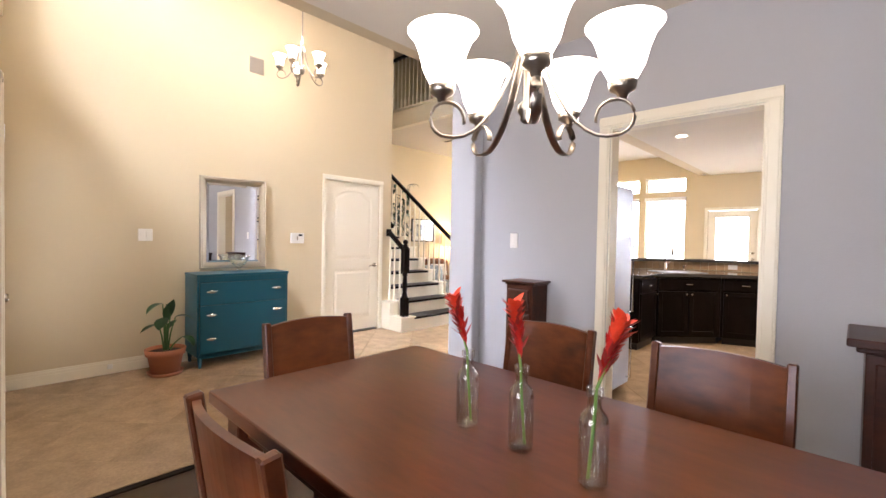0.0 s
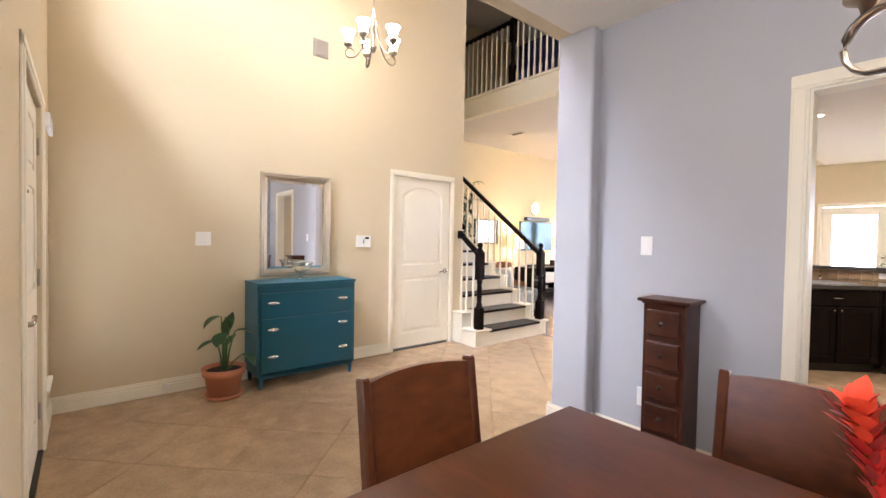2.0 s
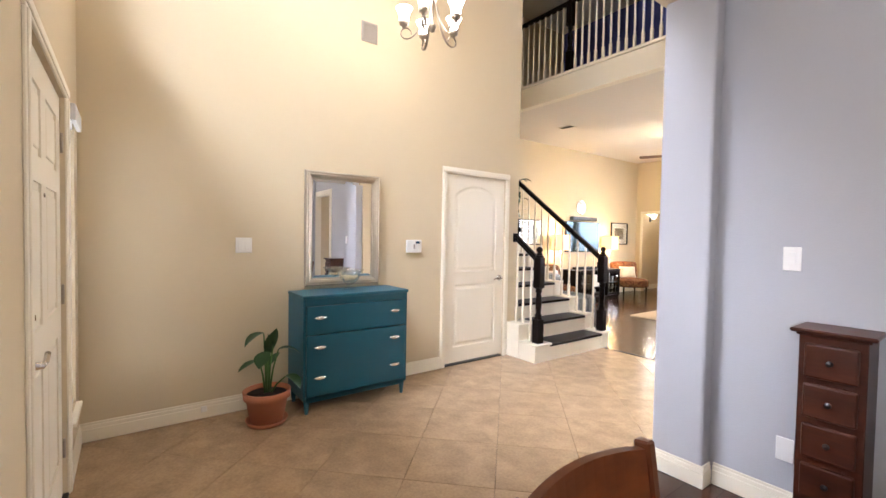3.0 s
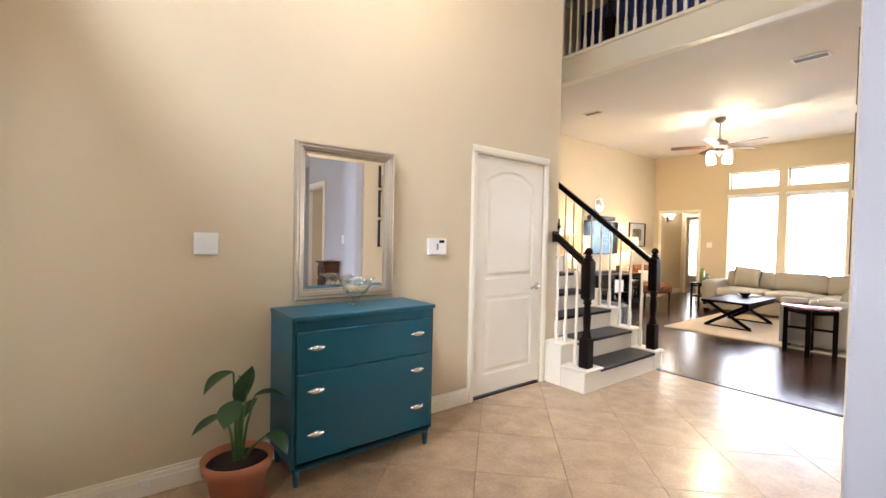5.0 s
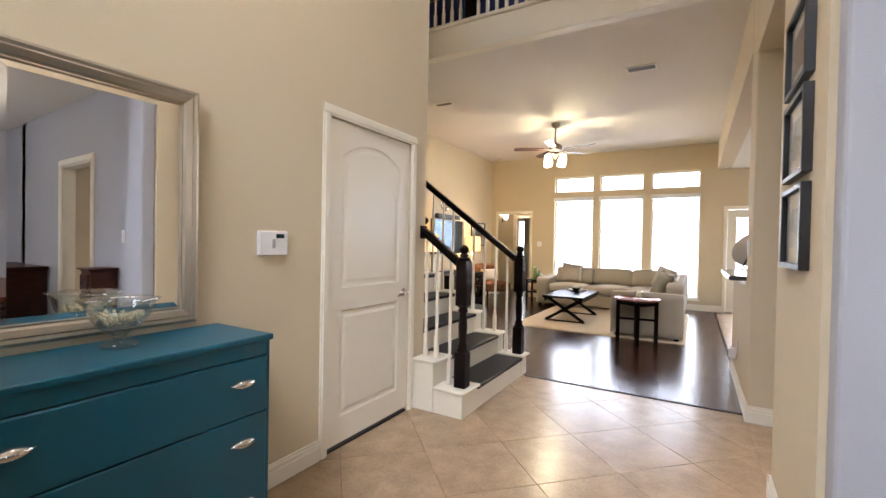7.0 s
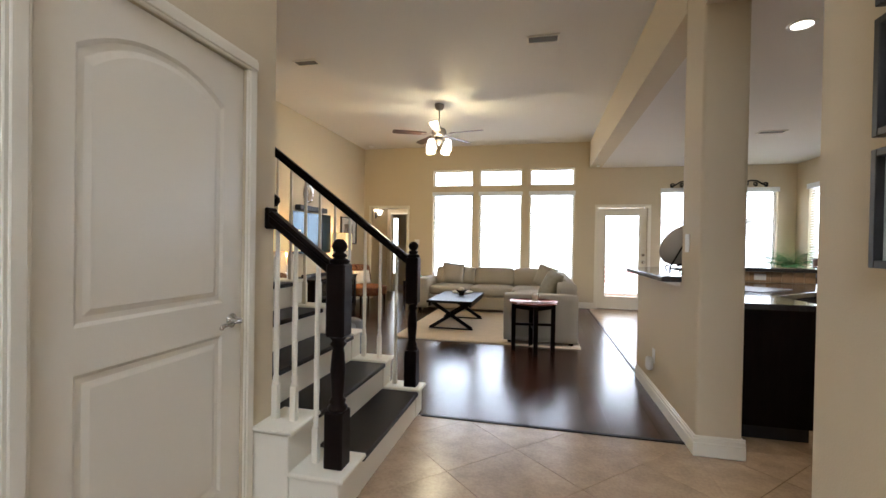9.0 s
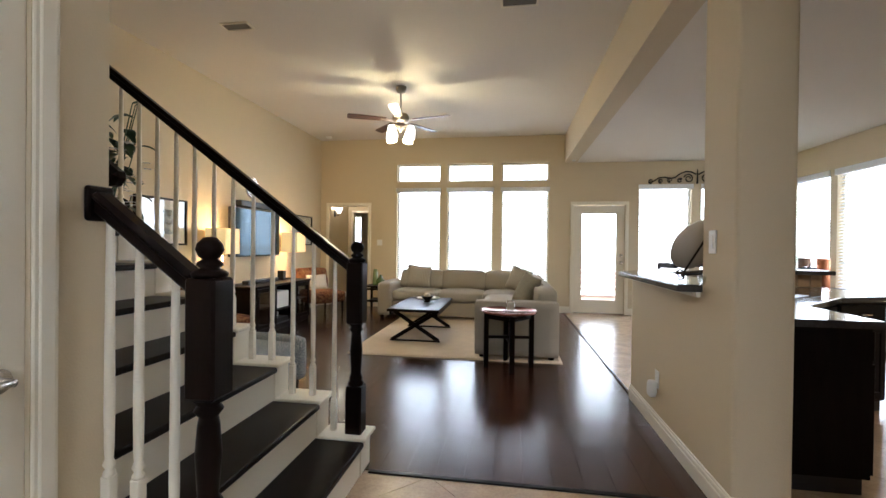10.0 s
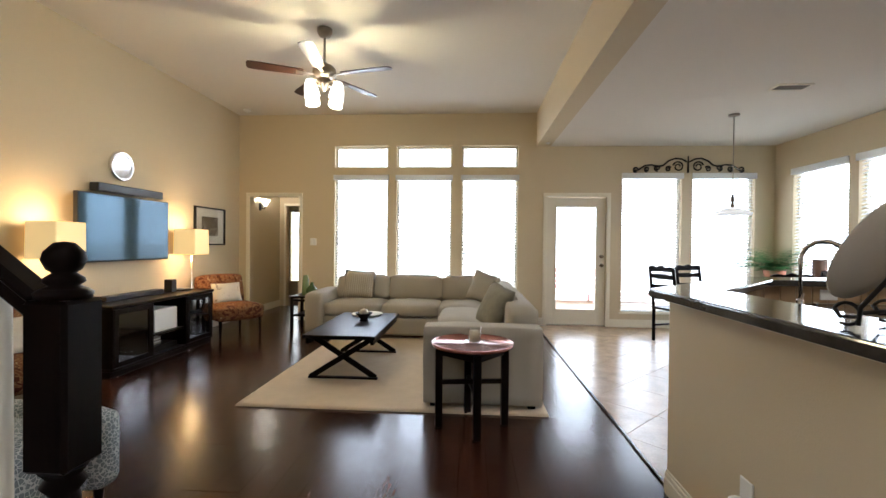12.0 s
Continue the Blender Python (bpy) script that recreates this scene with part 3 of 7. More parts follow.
for nm, a, b, c, d in (("glazing_bead", -1.87, -1.845, 0.24, 1.93), ("glazing_bead", -1.225, -1.20, 0.24, 1.93), ("glazing_bead", -1.845, -1.225, 0.24, 0.265), ("glazing_bead", -1.845, -1.225, 1.905, 1.93)):
    part(nm, boxed(a, DY - 0.008, c, b, DY + 0.03, d, 0.004), M_DOOR, back)
pane = part("pane", boxed(-1.87, DY + 0.018, 0.24, -1.20, DY + 0.026, 1.93, 0), M_GLASS, back)
pane.visible_shadow = False
casing(back, "y", YN, -0.018, -2.0, -1.07, 0, 2.07)
for z, r in ((0.98, 0.026), (1.12, 0.024)):
    bm = lathe(bmesh.new(), [(0, 0), (r + 0.006, 0), (r + 0.004, 0.008), (0.012, 0.012), (0.012, 0.03), (r, 0.04), (r, 0.055), (0, 0.062)], seg=16)
    bmesh.ops.transform(bm, matrix=pose(-1.135, DY, z, 90, 0, 0), verts=bm.verts[:])
    part("door_knob" if z < 1 else "deadbolt", bm, M_NICKEL, back, "round nickel fitting")
part("threshold", boxed(-2.0, YN - 0.01, -0.004, -1.07, YN + 0.14, 0.018, 0.003), M_NICKEL, back)

# cased openings
opening = tagged(thing("trim_opening", "cream casing round the kitchen opening", "trim"), kind="structure")
casing(opening, "y", 3.44, -0.02, -0.76, 0.11, 0, 2.09, 0.075)
part("jamb", boxed(-0.76, 3.442, 0, -0.748, 3.558, 2.078, 0), M_TRIM, opening)
part("jamb", boxed(0.098, 3.442, 0, 0.11, 3.558, 2.078, 0), M_TRIM, opening)
part("jamb", boxed(-0.76, 3.442, 2.078, 0.11, 3.558, 2.09, 0), M_TRIM, opening)
hallway = tagged(thing("trim_hallway", "cream casing round the hallway opening", "trim"), kind="structure")
casing(hallway, "y", YN, -0.018, -6.93, -6.09, 0, 2.06)

# back hallway seen through its opening
structure("wall_hallway_west", boxed(-7.24, YN + 0.14, 0, -7.12, 13.4, 2.6, 0), M_BEIGE, "beige hallway side wall", "wall")
wall_along("wall_hallway_north", "y", 13.4, 0.12, -7.24, -5.63, 0, 2.6, [(-6.98, -6.40, 0, 2.04)], M_BEIGE, "beige hallway end wall with a doorway")
structure("wall_hallway_east", boxed(-5.75, YN + 0.14, 0, -5.63, 13.4, 2.6, 0), M_BEIGE, "beige hallway side wall", "wall")
structure("ceiling_hallway", boxed(-7.24, YN + 0.14, 2.6, -5.63, 13.52, 2.7, 0), M_CEIL, "cream hallway ceiling", "ceiling")
wall_along("wall_bedroom", "y", 15.2, 0.12, -8.6, -5.5, 0, 2.6, [(-7.66, -7.44, 0.35, 2.05)], M_BEIGE, "beige bedroom wall with a narrow window")
structure("wall_bedroom_west", boxed(-8.6, 13.52, 0, -8.5, 15.2, 2.6, 0), M_BEIGE, "beige bedroom side wall", "wall")
structure("wall_bedroom_east", boxed(-5.63, 13.52, 0, -5.5, 15.2, 2.6, 0), M_BEIGE, "beige bedroom side wall", "wall")
structure("wall_bedroom_south", boxed(-8.6, 13.4, 0, -7.24, 13.52, 2.6, 0), M_BEIGE, "beige bedroom wall", "wall")
structure("ceiling_bedroom", boxed(-8.6, 13.52, 2.6, -5.5, 15.3, 2.7, 0), M_CEIL, "cream bedroom ceiling", "ceiling")
inner = tagged(thing("trim_doorway", "white casing round the far doorway", "trim"), kind="structure")
casing(inner, "y", 13.4, -0.018, -6.98, -6.40, 0, 2.04, 0.05)


def baseboard(name, axis, at, out, lo, hi, h=0.125):
    """A moulded skirting board along a wall face."""
    bm = bmesh.new()
    for z0, z1, d in ((0, h * 0.66, 0.016), (h * 0.66, h * 0.86, 0.012), (h * 0.86, h, 0.008)):
        a, b = sorted((at, at + out * d))
        if axis == "x":
            box(bm, a, lo, z0, b, hi, z1, 0.003)
        else:
            box(bm, lo, a, z0, hi, b, z1, 0.003)
    return structure(name, bm, M_TRIM, "white moulded baseboard", "baseboard")


baseboard("baseboard_west", "x", XW, 1, YS, 3.375)
baseboard("baseboard_front", "y", YS, 1, XW + 0.016, -3.83)
baseboard("baseboard_front_door", "y", YS, 1, -2.64, -2.06)
baseboard("baseboard_living_west", "x", XL, 1, 5.75, YN)
for i, (a, b) in enumerate(((XL, -6.995), (-6.025, -2.065), (-1.005, XE))):
    baseboard(f"baseboard_north_{i + 1}", "y", YN, -1, a, b)
baseboard("baseboard_east", "x", XE, -1, 8.2, YN)
baseboard("baseboard_hall", "x", XH, -1, 3.33, 4.34)
baseboard("baseboard_hall_end", "y", 4.34, 1, XH - 0.016, XK)
baseboard("baseboard_pilaster", "y", 3.33, -1, XH - 0.006, -1.864)
baseboard("baseboard_pilaster_side", "x", -1.88, 1, 3.33, 3.424)
baseboard("baseboard_dining", "y", 3.44, -1, -1.864, -0.835)
baseboard("baseboard_dining_east", "y", 3.44, -1, 0.185, 2.4)
baseboard("baseboard_column", "y", 5.49, -1, XH - 0.016, XK + 0.016)
baseboard("baseboard_column_east", "x", XK, 1, 5.49, 5.84)
baseboard("baseboard_bar", "x", XH, -1, 5.49, 7.15)
baseboard("baseboard_hallway", "x", XL, 1, YN + 0.14, 13.4)

# ---- staircase ----
RISE, RUN, X1 = 0.19, 0.255, -3.99
STEPS = 12
stairs = tagged(thing("staircase", "white staircase with dark-stained wooden treads", "stairs", at=pose(X1, 5.1, 0)), kind="structure")
def stair_part(name, bm, m):
    bmesh.ops.translate(bm, vec=(-X1, -5.1, 0), verts=bm.verts[:])
    return part(name, bm, m, stairs)
for i in range(1, STEPS + 1):
    x, z = X1 - RUN * (i - 1), RISE * i
    y0 = 4.60 if i < 3 else 4.505
    stair_part("tread", boxed(x - RUN - 0.02, y0, z - 0.032, x + 0.012, 5.585, z, 0.009, 2), M_TREAD)
    stair_part("riser", boxed(x - RUN - 0.01, y0, 0 if i < 3 else z - RISE - 0.2, x - 0.012, 5.585, z - 0.033, 0), M_TRIM)
    stair_part("curb", boxed(x - RUN, 5.585, 0, x - 0.006, 5.74, z - 0.008, 0.004), M_TRIM)
    stair_part("curb_cap", boxed(x - RUN - 0.004, 5.575, z - 0.008, x + 0.02, 5.765, z + 0.014, 0.006), M_TRIM)
    if i < 3:
        x2 = x - RUN if i == 1 else XW
        stair_part("curb", boxed(x2, 4.35, 0, x - 0.006, 4.60, z - 0.008, 0.004), M_TRIM)
        stair_part("curb_cap", boxed(x2, 4.335, z - 0.008, x + 0.02, 4.61, z + 0.014, 0.006), M_TRIM)
xl = X1 - RUN * STEPS
stair_part("landing", boxed(XL, 4.505, RISE * STEPS - 0.032, xl, 5.74, RISE * STEPS, 0.006), M_TREAD)

NEWEL = [(0.0, 1.283), (0.018, 1.28), (0.034, 1.262), (0.038, 1.245), (0.03, 1.226), (0.02, 1.218), (0.034, 1.208), (0.036, 1.20), (0.026, 1.192)]
def newel(parent, x, y, z0=0.2, lift=0.0):
    bm = bmesh.new()
    top = lift
    box(bm, x - 0.047, y - 0.047, z0, x + 0.047, y + 0.047, 0.47 + top, 0.006)
    lathe(bm, [(0.045, 0.47 + top), (0.047, 0.485 + top), (0.034, 0.50 + top), (0.040, 0.515 + top), (0.028, 0.535 + top), (0.030, 0.56 + top), (0.036, 0.66 + top), (0.030, 0.74 + top), (0.026, 0.765 + top), (0.040, 0.785 + top), (0.030, 0.80 + top), (0.045, 0.82 + top)], x, y, 20)
    box(bm, x - 0.047, y - 0.047, 0.82 + top, x + 0.047, y + 0.047, 1.165 + top, 0.008)
    lathe(bm, [(0.046, 1.165 + top), (0.05, 1.178 + top), (0.04, 1.186 + top)] + [(r, z + top) for r, z in NEWEL[::-1]], x, y, 20)
    return part("newel_post", bm, M_ESPRESSO, parent, "dark turned newel post with a ball finial")


def handrail(parent, a, b):
    bm = bmesh.new()
    beam(bm, a, b, 0.05, 0.045, 0.008)
    beam(bm, Vector(a) + Vector((0, 0, 0.026)), Vector(b) + Vector((0, 0, 0.026)), 0.066, 0.03, 0.012)
    return part("handrail", bm, M_ESPRESSO, parent, "dark stained handrail")


def baluster(parent, x, y, z0, z1):
    bm = bmesh.new()
    q = 0.016
    box(bm, x - q, y - q, z0, x + q, y + q, z0 + 0.17, 0.003)
    lathe(bm, [(q, z0 + 0.17), (0.017, z0 + 0.18), (0.010, z0 + 0.19), (0.017, z0 + 0.203), (0.011, z0 + 0.222), (0.013, z0 + 0.26), (0.0145, z0 + 0.36), (0.011, z1 - 0.02), (0.010, z1)], x, y, 8)
    return part("baluster", bm, M_TRIM, parent)


rail_r = thing("stair_railing", "dark handrail on slim white turned balusters", "railing", at=pose(0, 0, 0))
newel(rail_r, -4.06, 5.67)
SL = RISE / RUN
def rail_z(x):
    return 1.105 + SL * (-4.06 - x)
handrail(rail_r, (-4.10, 5.67, rail_z(-4.10)), (-6.75, 5.67, rail_z(-6.75)))
for i in range(1, STEPS - 1):
    for dx in (0.075, 0.20) if i > 1 else (0.20,):
        x = X1 - RUN * (i - 1) - dx
        baluster(rail_r, x, 5.67, RISE * i + 0.012, rail_z(x) - 0.015)
rail_l = thing("stair_railing", "short dark handrail on white balusters beside the wall", "railing")
newel(rail_l, -4.06, 4.46)
handrail(rail_l, (-4.10, 4.46, rail_z(-4.10)), (-4.43, 4.46, rail_z(-4.43)))
part("rosette", boxed(-4.438, 4.415, 1.325, -4.42, 4.505, 1.43, 0.01, 2), M_ESPRESSO, rail_l)
for x, i in ((-4.17, 1), (-4.29, 2), (-4.39, 2)):
    baluster(rail_l, x, 4.46, RISE * i + 0.012, rail_z(x) - 0.015)
rail_w = thing("wall_handrail", "dark handrail fixed to the stair wall", "railing")
bm = bmesh.new()
beam(bm, (-4.47, 4.57, 1.46), (-6.6, 4.57, 1.46 + SL * 2.13), 0.055, 0.06, 0.015)
part("handrail", bm, M_ESPRESSO, rail_w)
for x in (-4.9, -5.9):
    bm = tube(bmesh.new(), [(x, 4.505, 1.36 + SL * (-4.47 - x)), (x, 4.55, 1.36 + SL * (-4.47 - x)), (x, 4.57, 1.43 + SL * (-4.47 - x))], 0.008, 8)
    part("bracket", bm, M_NICKEL, rail_w)

balcony = thing("balcony_railing", "dark rail on white balusters along the loft edge", "railing")
bm = bmesh.new()
beam(bm, (XL + 0.003, 5.71, 4.64), (XH - 0.003, 5.71, 4.64), 0.066, 0.06, 0.012)
part("handrail", bm, M_ESPRESSO, balcony)
for x in (-4.69,):
    newel(balcony, x, 5.71, 3.68, 3.50)
x = XL + 0.06
while x < XH - 0.04:
    if abs(x + 4.69) > 0.07:
        baluster(balcony, x, 5.71, 3.682, 4.615)
    x += 0.107
structure("floor_loft", boxed(XL, YB + 0.155, CEIL_L + 0.2, XH, 8.6, CEIL_L + 0.24, 0), M_RUG, "carpeted loft floor", "floor")

# ---- things: shared makers ----
def pattern(name, colors, scale, rough=0.95, kind="blotch"):
    """A printed or woven fabric."""
    m, t, p = nodes_of(name)
    co = t.nodes.new("ShaderNodeTexCoord")
    ramp = t.nodes.new("ShaderNodeValToRGB")
    ramp.color_ramp.interpolation = "CONSTANT" if kind != "weave" else "LINEAR"
    while len(ramp.color_ramp.elements) < len(colors):
        ramp.color_ramp.elements.new(0.5)
    for i, c in enumerate(colors):
        ramp.color_ramp.elements[i].position = (0.36 + 0.3 * i / max(1, len(colors) - 1)) if kind == "blotch" else (i * 0.09 if kind == "cells" else i / len(colors))
        ramp.color_ramp.elements[i].color = (*c, 1)
    if kind == "blotch":
        n = t.nodes.new("ShaderNodeTexNoise")
        n.inputs["Scale"].default_value, n.inputs["Detail"].default_value, n.inputs["Distortion"].default_value = scale, 3.0, 1.5
        out = n.outputs["Fac"]
    elif kind == "cells":
        n = t.nodes.new("ShaderNodeTexVoronoi")
        n.feature = "DISTANCE_TO_EDGE"
        n.inputs["Scale"].default_value = scale
        out = n.outputs["Distance"]
    else:
        n = t.nodes.new("ShaderNodeTexWave")
        n.inputs["Scale"].default_value, n.inputs["Distortion"].default_value = scale, 1.5
        out = n.outputs["Fac"]
    t.links.new(co.outputs["Object"], n.inputs["Vector"])
    t.links.new(out, ramp.inputs[0])
    t.links.new(ramp.outputs[0], p.inputs["Base Color"])
    p.inputs["Roughness"].default_value, p.inputs["Specular IOR Level"].default_value = rough, 0.15
    g = t.nodes.new("ShaderNodeTexNoise")
    g.inputs["Scale"].default_value = 300.0
    t.links.new(co.outputs["Object"], g.inputs["Vector"])
    b = t.nodes.new("ShaderNodeBump")
    b.inputs["Strength"].default_value, b.inputs["Distance"].default_value = 0.5, 0.003
    t.links.new(g.outputs["Fac"], b.inputs["Height"])
    t.links.new(b.outputs[0], p.inputs["Normal"])
    return m


M_FLORAL = pattern("orange_floral_fabric", [(0.09, 0.028, 0.016), (0.24, 0.12, 0.05), (0.15, 0.055, 0.025), (0.38, 0.26, 0.14)], 14.0)
M_DOTS = pattern("grey_trellis_fabric", [(0.50, 0.51, 0.49), (0.13, 0.155, 0.165), (0.20, 0.225, 0.235)], 52.0, kind="cells")
M_STRIPE = pattern("striped_pillow_fabric", [(0.46, 0.42, 0.35), (0.17, 0.15, 0.12), (0.46, 0.42, 0.35)], 11.0, kind="weave")
M_CREAM = pattern("cream_print_fabric", [(0.72, 0.66, 0.55), (0.70, 0.64, 0.53), (0.25, 0.2, 0.16)], 13.0)
M_TERRA = mat("terracotta", (0.42, 0.15, 0.07), 0.75, vary=0.15, scale=8, bump=0.3)
M_SOIL = mat("soil", (0.03, 0.02, 0.015), 1.0, vary=0.5, scale=30, bump=1.0, fine=60)
M_LEAF = mat("leaf_green", (0.016, 0.058, 0.013), 0.35, vary=0.3, scale=8, bump=0.15)
M_LEAF2 = mat("dark_leaf", (0.018, 0.05, 0.022), 0.4, vary=0.3, scale=8, bump=0.15)
M_FERN = mat("fern_green", (0.06, 0.19, 0.04), 0.6, vary=0.35, scale=12, bump=0.1)
M_RED = mat("red_bract", (0.50, 0.020, 0.012), 0.45, vary=0.2, scale=20, bump=0.1)
M_BRACT_TOP = mat("orange_red_bract", (0.68, 0.055, 0.018), 0.45, vary=0.3, scale=30, bump=0.1)
M_BRACT_DARK = mat("dark_bract", (0.28, 0.02, 0.015), 0.5, vary=0.3, scale=20)
M_STALK = mat("dark_green_stalk", (0.055, 0.13, 0.03), 0.5, vary=0.15)
M_STEM = mat("green_stem", (0.16, 0.32, 0.05), 0.5, vary=0.1)
M_PEWTER = mat("champagne_silver", (0.46, 0.405, 0.315), 0.35, 0.9, vary=0.1, scale=20)
M_SHADE = glow("lit_lampshade", (1.0, 0.69, 0.28), 1.35)
M_PAPER = mat("mat_board", (0.82, 0.80, 0.76), 0.8, vary=0.02)
M_PHOTO = pattern("dark_photograph", [(0.02, 0.02, 0.025), (0.09, 0.08, 0.08), (0.30, 0.28, 0.28), (0.05, 0.045, 0.05)], 7.0, 0.4)
M_PHOTO2 = pattern("blue_photograph", [(0.10, 0.12, 0.15), (0.30, 0.36, 0.42), (0.55, 0.58, 0.60), (0.16, 0.15, 0.15)], 5.0, 0.4)
M_SCREEN = mat("dark_screen", (0.008, 0.020, 0.032), 0.07, vary=0.05, bump=0, spec=0.9)
M_SCREEN.node_tree.nodes["Principled BSDF"].inputs["Specular Tint"].default_value = (0.45, 0.72, 0.92, 1)
M_COPPER = mat("copper_top", (0.33, 0.125, 0.09), 0.12, 0.55, vary=0.2, scale=5, bump=0.03)
M_STONE = mat("tan_travertine", (0.42, 0.27, 0.14), 0.5, vary=0.25, scale=14, bump=0.2, piece=0.15)
M_GREENGLASS = mat("green_ceramic", (0.10, 0.17, 0.07), 0.2, vary=0.2)
M_WAX_O = mat("orange_wax", (0.62, 0.20, 0.07), 0.6, vary=0.1)
M_WAX_B = mat("brown_wax", (0.16, 0.08, 0.04), 0.6, vary=0.1)
M_WAX_W = mat("ivory_wax", (0.82, 0.76, 0.62), 0.5, vary=0.05)
# louvre tone with the shade of the vent slots put into the colour
M_LOUVRE = mat("shaded_louvre", (0.17, 0.15, 0.12), 0.6, vary=0.08)
M_VENT = mat("grey_vent", (0.30, 0.27, 0.23), 0.6, vary=0.05)
M_DARKGAP = mat("shadow_gap", (0.01, 0.01, 0.01), 0.9, vary=0.05)
M_CAN = glow("downlight_lens", (1.0, 0.86, 0.66), 14.0)
M_CERAMIC = mat("taupe_ceramic", (0.56, 0.50, 0.41), 0.25, vary=0.1)
M_DRAWER = wood("reddish_wood", (0.019, 0.0055, 0.003), (0.060, 0.016, 0.0065), 0.36, "x", 8.0, 0.15, spec=0.3)


def leaf(bm, base, direction, length, width, droop=0.4, fold=0.15, n=6):
    """A pointed oval blade that arches over."""
    d = Vector(direction).normalized()
    side = d.cross(Vector((0, 0, 1)))
    side = side.normalized() if side.length > 1e-3 else Vector((1, 0, 0))
    p, rows = Vector(base), []
    for k in range(n + 1):
        u = k / n
        w = width / 2 * math.sin(math.pi * min(1, 0.06 + u * 0.97)) ** 0.8
        up = side.cross(d).normalized()
        rows.append((bm.verts.new(p - side * w + up * w * fold), bm.verts.new(p), bm.verts.new(p + side * w + up * w * fold)))
        d = (d + Vector((0, 0, -droop / n))).normalized()
        p = p + d * (length / n)
    for a, b in zip(rows, rows[1:]):
        for i in (0, 1):
            f = bm.faces.new((a[i], a[i + 1], b[i + 1], b[i]))
            f.smooth = True


def plate_on_wall(name, label, cat, at, axis, out, w, h, rockers=1):
    """A switch or socket plate on a wall."""
    t = thing(name, label, cat, at=at)
    part("plate", boxed(-w / 2, 0, -h / 2, w / 2, -0.007, h / 2, 0.003), M_PLASTIC, t)
    for i in range(rockers):
        x = (i - (rockers - 1) / 2) * 0.046
        part("rocker", boxed(x - 0.016, -0.006, -0.034, x + 0.016, -0.011, 0.034, 0.002), M_PLASTIC, t)
    return t



# ---- foyer ----
dresser = thing("dresser", "teal painted three-drawer dresser with chrome cup pulls", "dresser", at=pose(-4.235, 2.275, -0.012, 0, 0, 90))
# local: x along the wall, front to -y
W2, DF, DB = 0.455, -0.20, 0.185
part("side", boxed(-W2, DF + 0.012, 0.12, -W2 + 0.02, DB, 0.90, 0.003), M_TEAL, dresser)
part("side", boxed(W2 - 0.02, DF + 0.012, 0.12, W2, DB, 0.90, 0.003), M_TEAL, dresser)
part("back_panel", boxed(-W2 + 0.02, DB - 0.012, 0.12, W2 - 0.02, DB, 0.90, 0), M_TEAL, dresser)
part("bottom_panel", boxed(-W2 + 0.02, DF + 0.012, 0.12, W2 - 0.02, DB - 0.012, 0.145, 0), M_TEAL, dresser)
part("top", boxed(-W2 - 0.006, DF - 0.004, 0.90, W2 + 0.006, DB, 0.925, 0.006, 2), M_TEAL, dresser)
part("rail", boxed(-W2 + 0.02, DF + 0.008, 0.845, W2 - 0.02, DF + 0.03, 0.90, 0.002), M_TEAL, dresser)
part("apron", boxed(-W2 + 0.02, DF + 0.012, 0.10, W2 - 0.02, DF + 0.03, 0.145, 0.004), M_TEAL, dresser)
# near-black sheet added behind the drawers, so their gaps look shaded
part("inner_shadow", boxed(-W2 + 0.02, DF + 0.03, 0.145, W2 - 0.02, DF + 0.034, 0.845, 0), M_DARKGAP, dresser)
for z0, z1, rows in ((0.6225, 0.841, (0.7515,)), (0.147, 0.6175, (0.5225, 0.288))):
    dr = part("drawer", boxed(-W2 + 0.024, DF, z0, W2 - 0.024, DF + 0.02, z1, 0.004), M_TEAL, dresser)
    for zc in rows:
        for x in (-0.325, 0.33):
            # almond-shaped shell: flush along the top, open below
            bm = bmesh.new()
            n, shell = 14, []
            for k in range(n + 1):
                u = -1 + 2 * k / n
                w = max(0.02, (1 - abs(u) ** 2.2))
                shell.append([bm.verts.new((x + u * 0.052, DF - 0.001 - 0.024 * w * math.sin(q), zc + 0.001 + 0.0185 * w * math.cos(q))) for q in (0.0, 0.45, 0.9, 1.35, 1.8, 2.25, 2.6)])
            for p, q in zip(shell, shell[1:]):
                for j in range(6):
                    f = bm.faces.new((p[j], p[j + 1], q[j + 1], q[j]))
                    f.smooth = True
            part("pull", bm, M_CHROME, dr, "chrome cup pull")
for x in (-W2 + 0.035, W2 - 0.035):
    for y in (DF + 0.035, DB - 0.035):
        part("leg", lathe(bmesh.new(), [(0.013, 0.012), (0.014, 0.016), (0.024, 0.12)], x, y, 12), M_TEAL, dresser)

mirror = thing("wall_mirror", "champagne silver framed wall mirror above the dresser", "mirror", at=pose(XW + 0.008, 2.292, 1.427, 0, 0, 88.7))
mw, mh = 0.341, 0.489
bm = bmesh.new()
prof = [(0.0, 0.0), (0.0, 0.022), (0.012, 0.030), (0.024, 0.026), (0.030, 0.030), (0.052, 0.022), (0.060, 0.014), (0.066, 0.016), (0.070, 0.006)]
rings = []
for inset, proud in prof:
    a, b = mw - inset, mh - inset
    rings.append([bm.verts.new((x, -proud, z)) for x, z in ((-a, -b), (a, -b), (a, b), (-a, b))])
for a, b in zip(rings, rings[1:]):
    for k in range(4):
        bm.faces.new((a[k], a[(k + 1) % 4], b[(k + 1) % 4], b[k]))
part("frame", bm, M_PEWTER, mirror)
bm = bmesh.new()
a, b = mw - 0.069, mh - 0.069
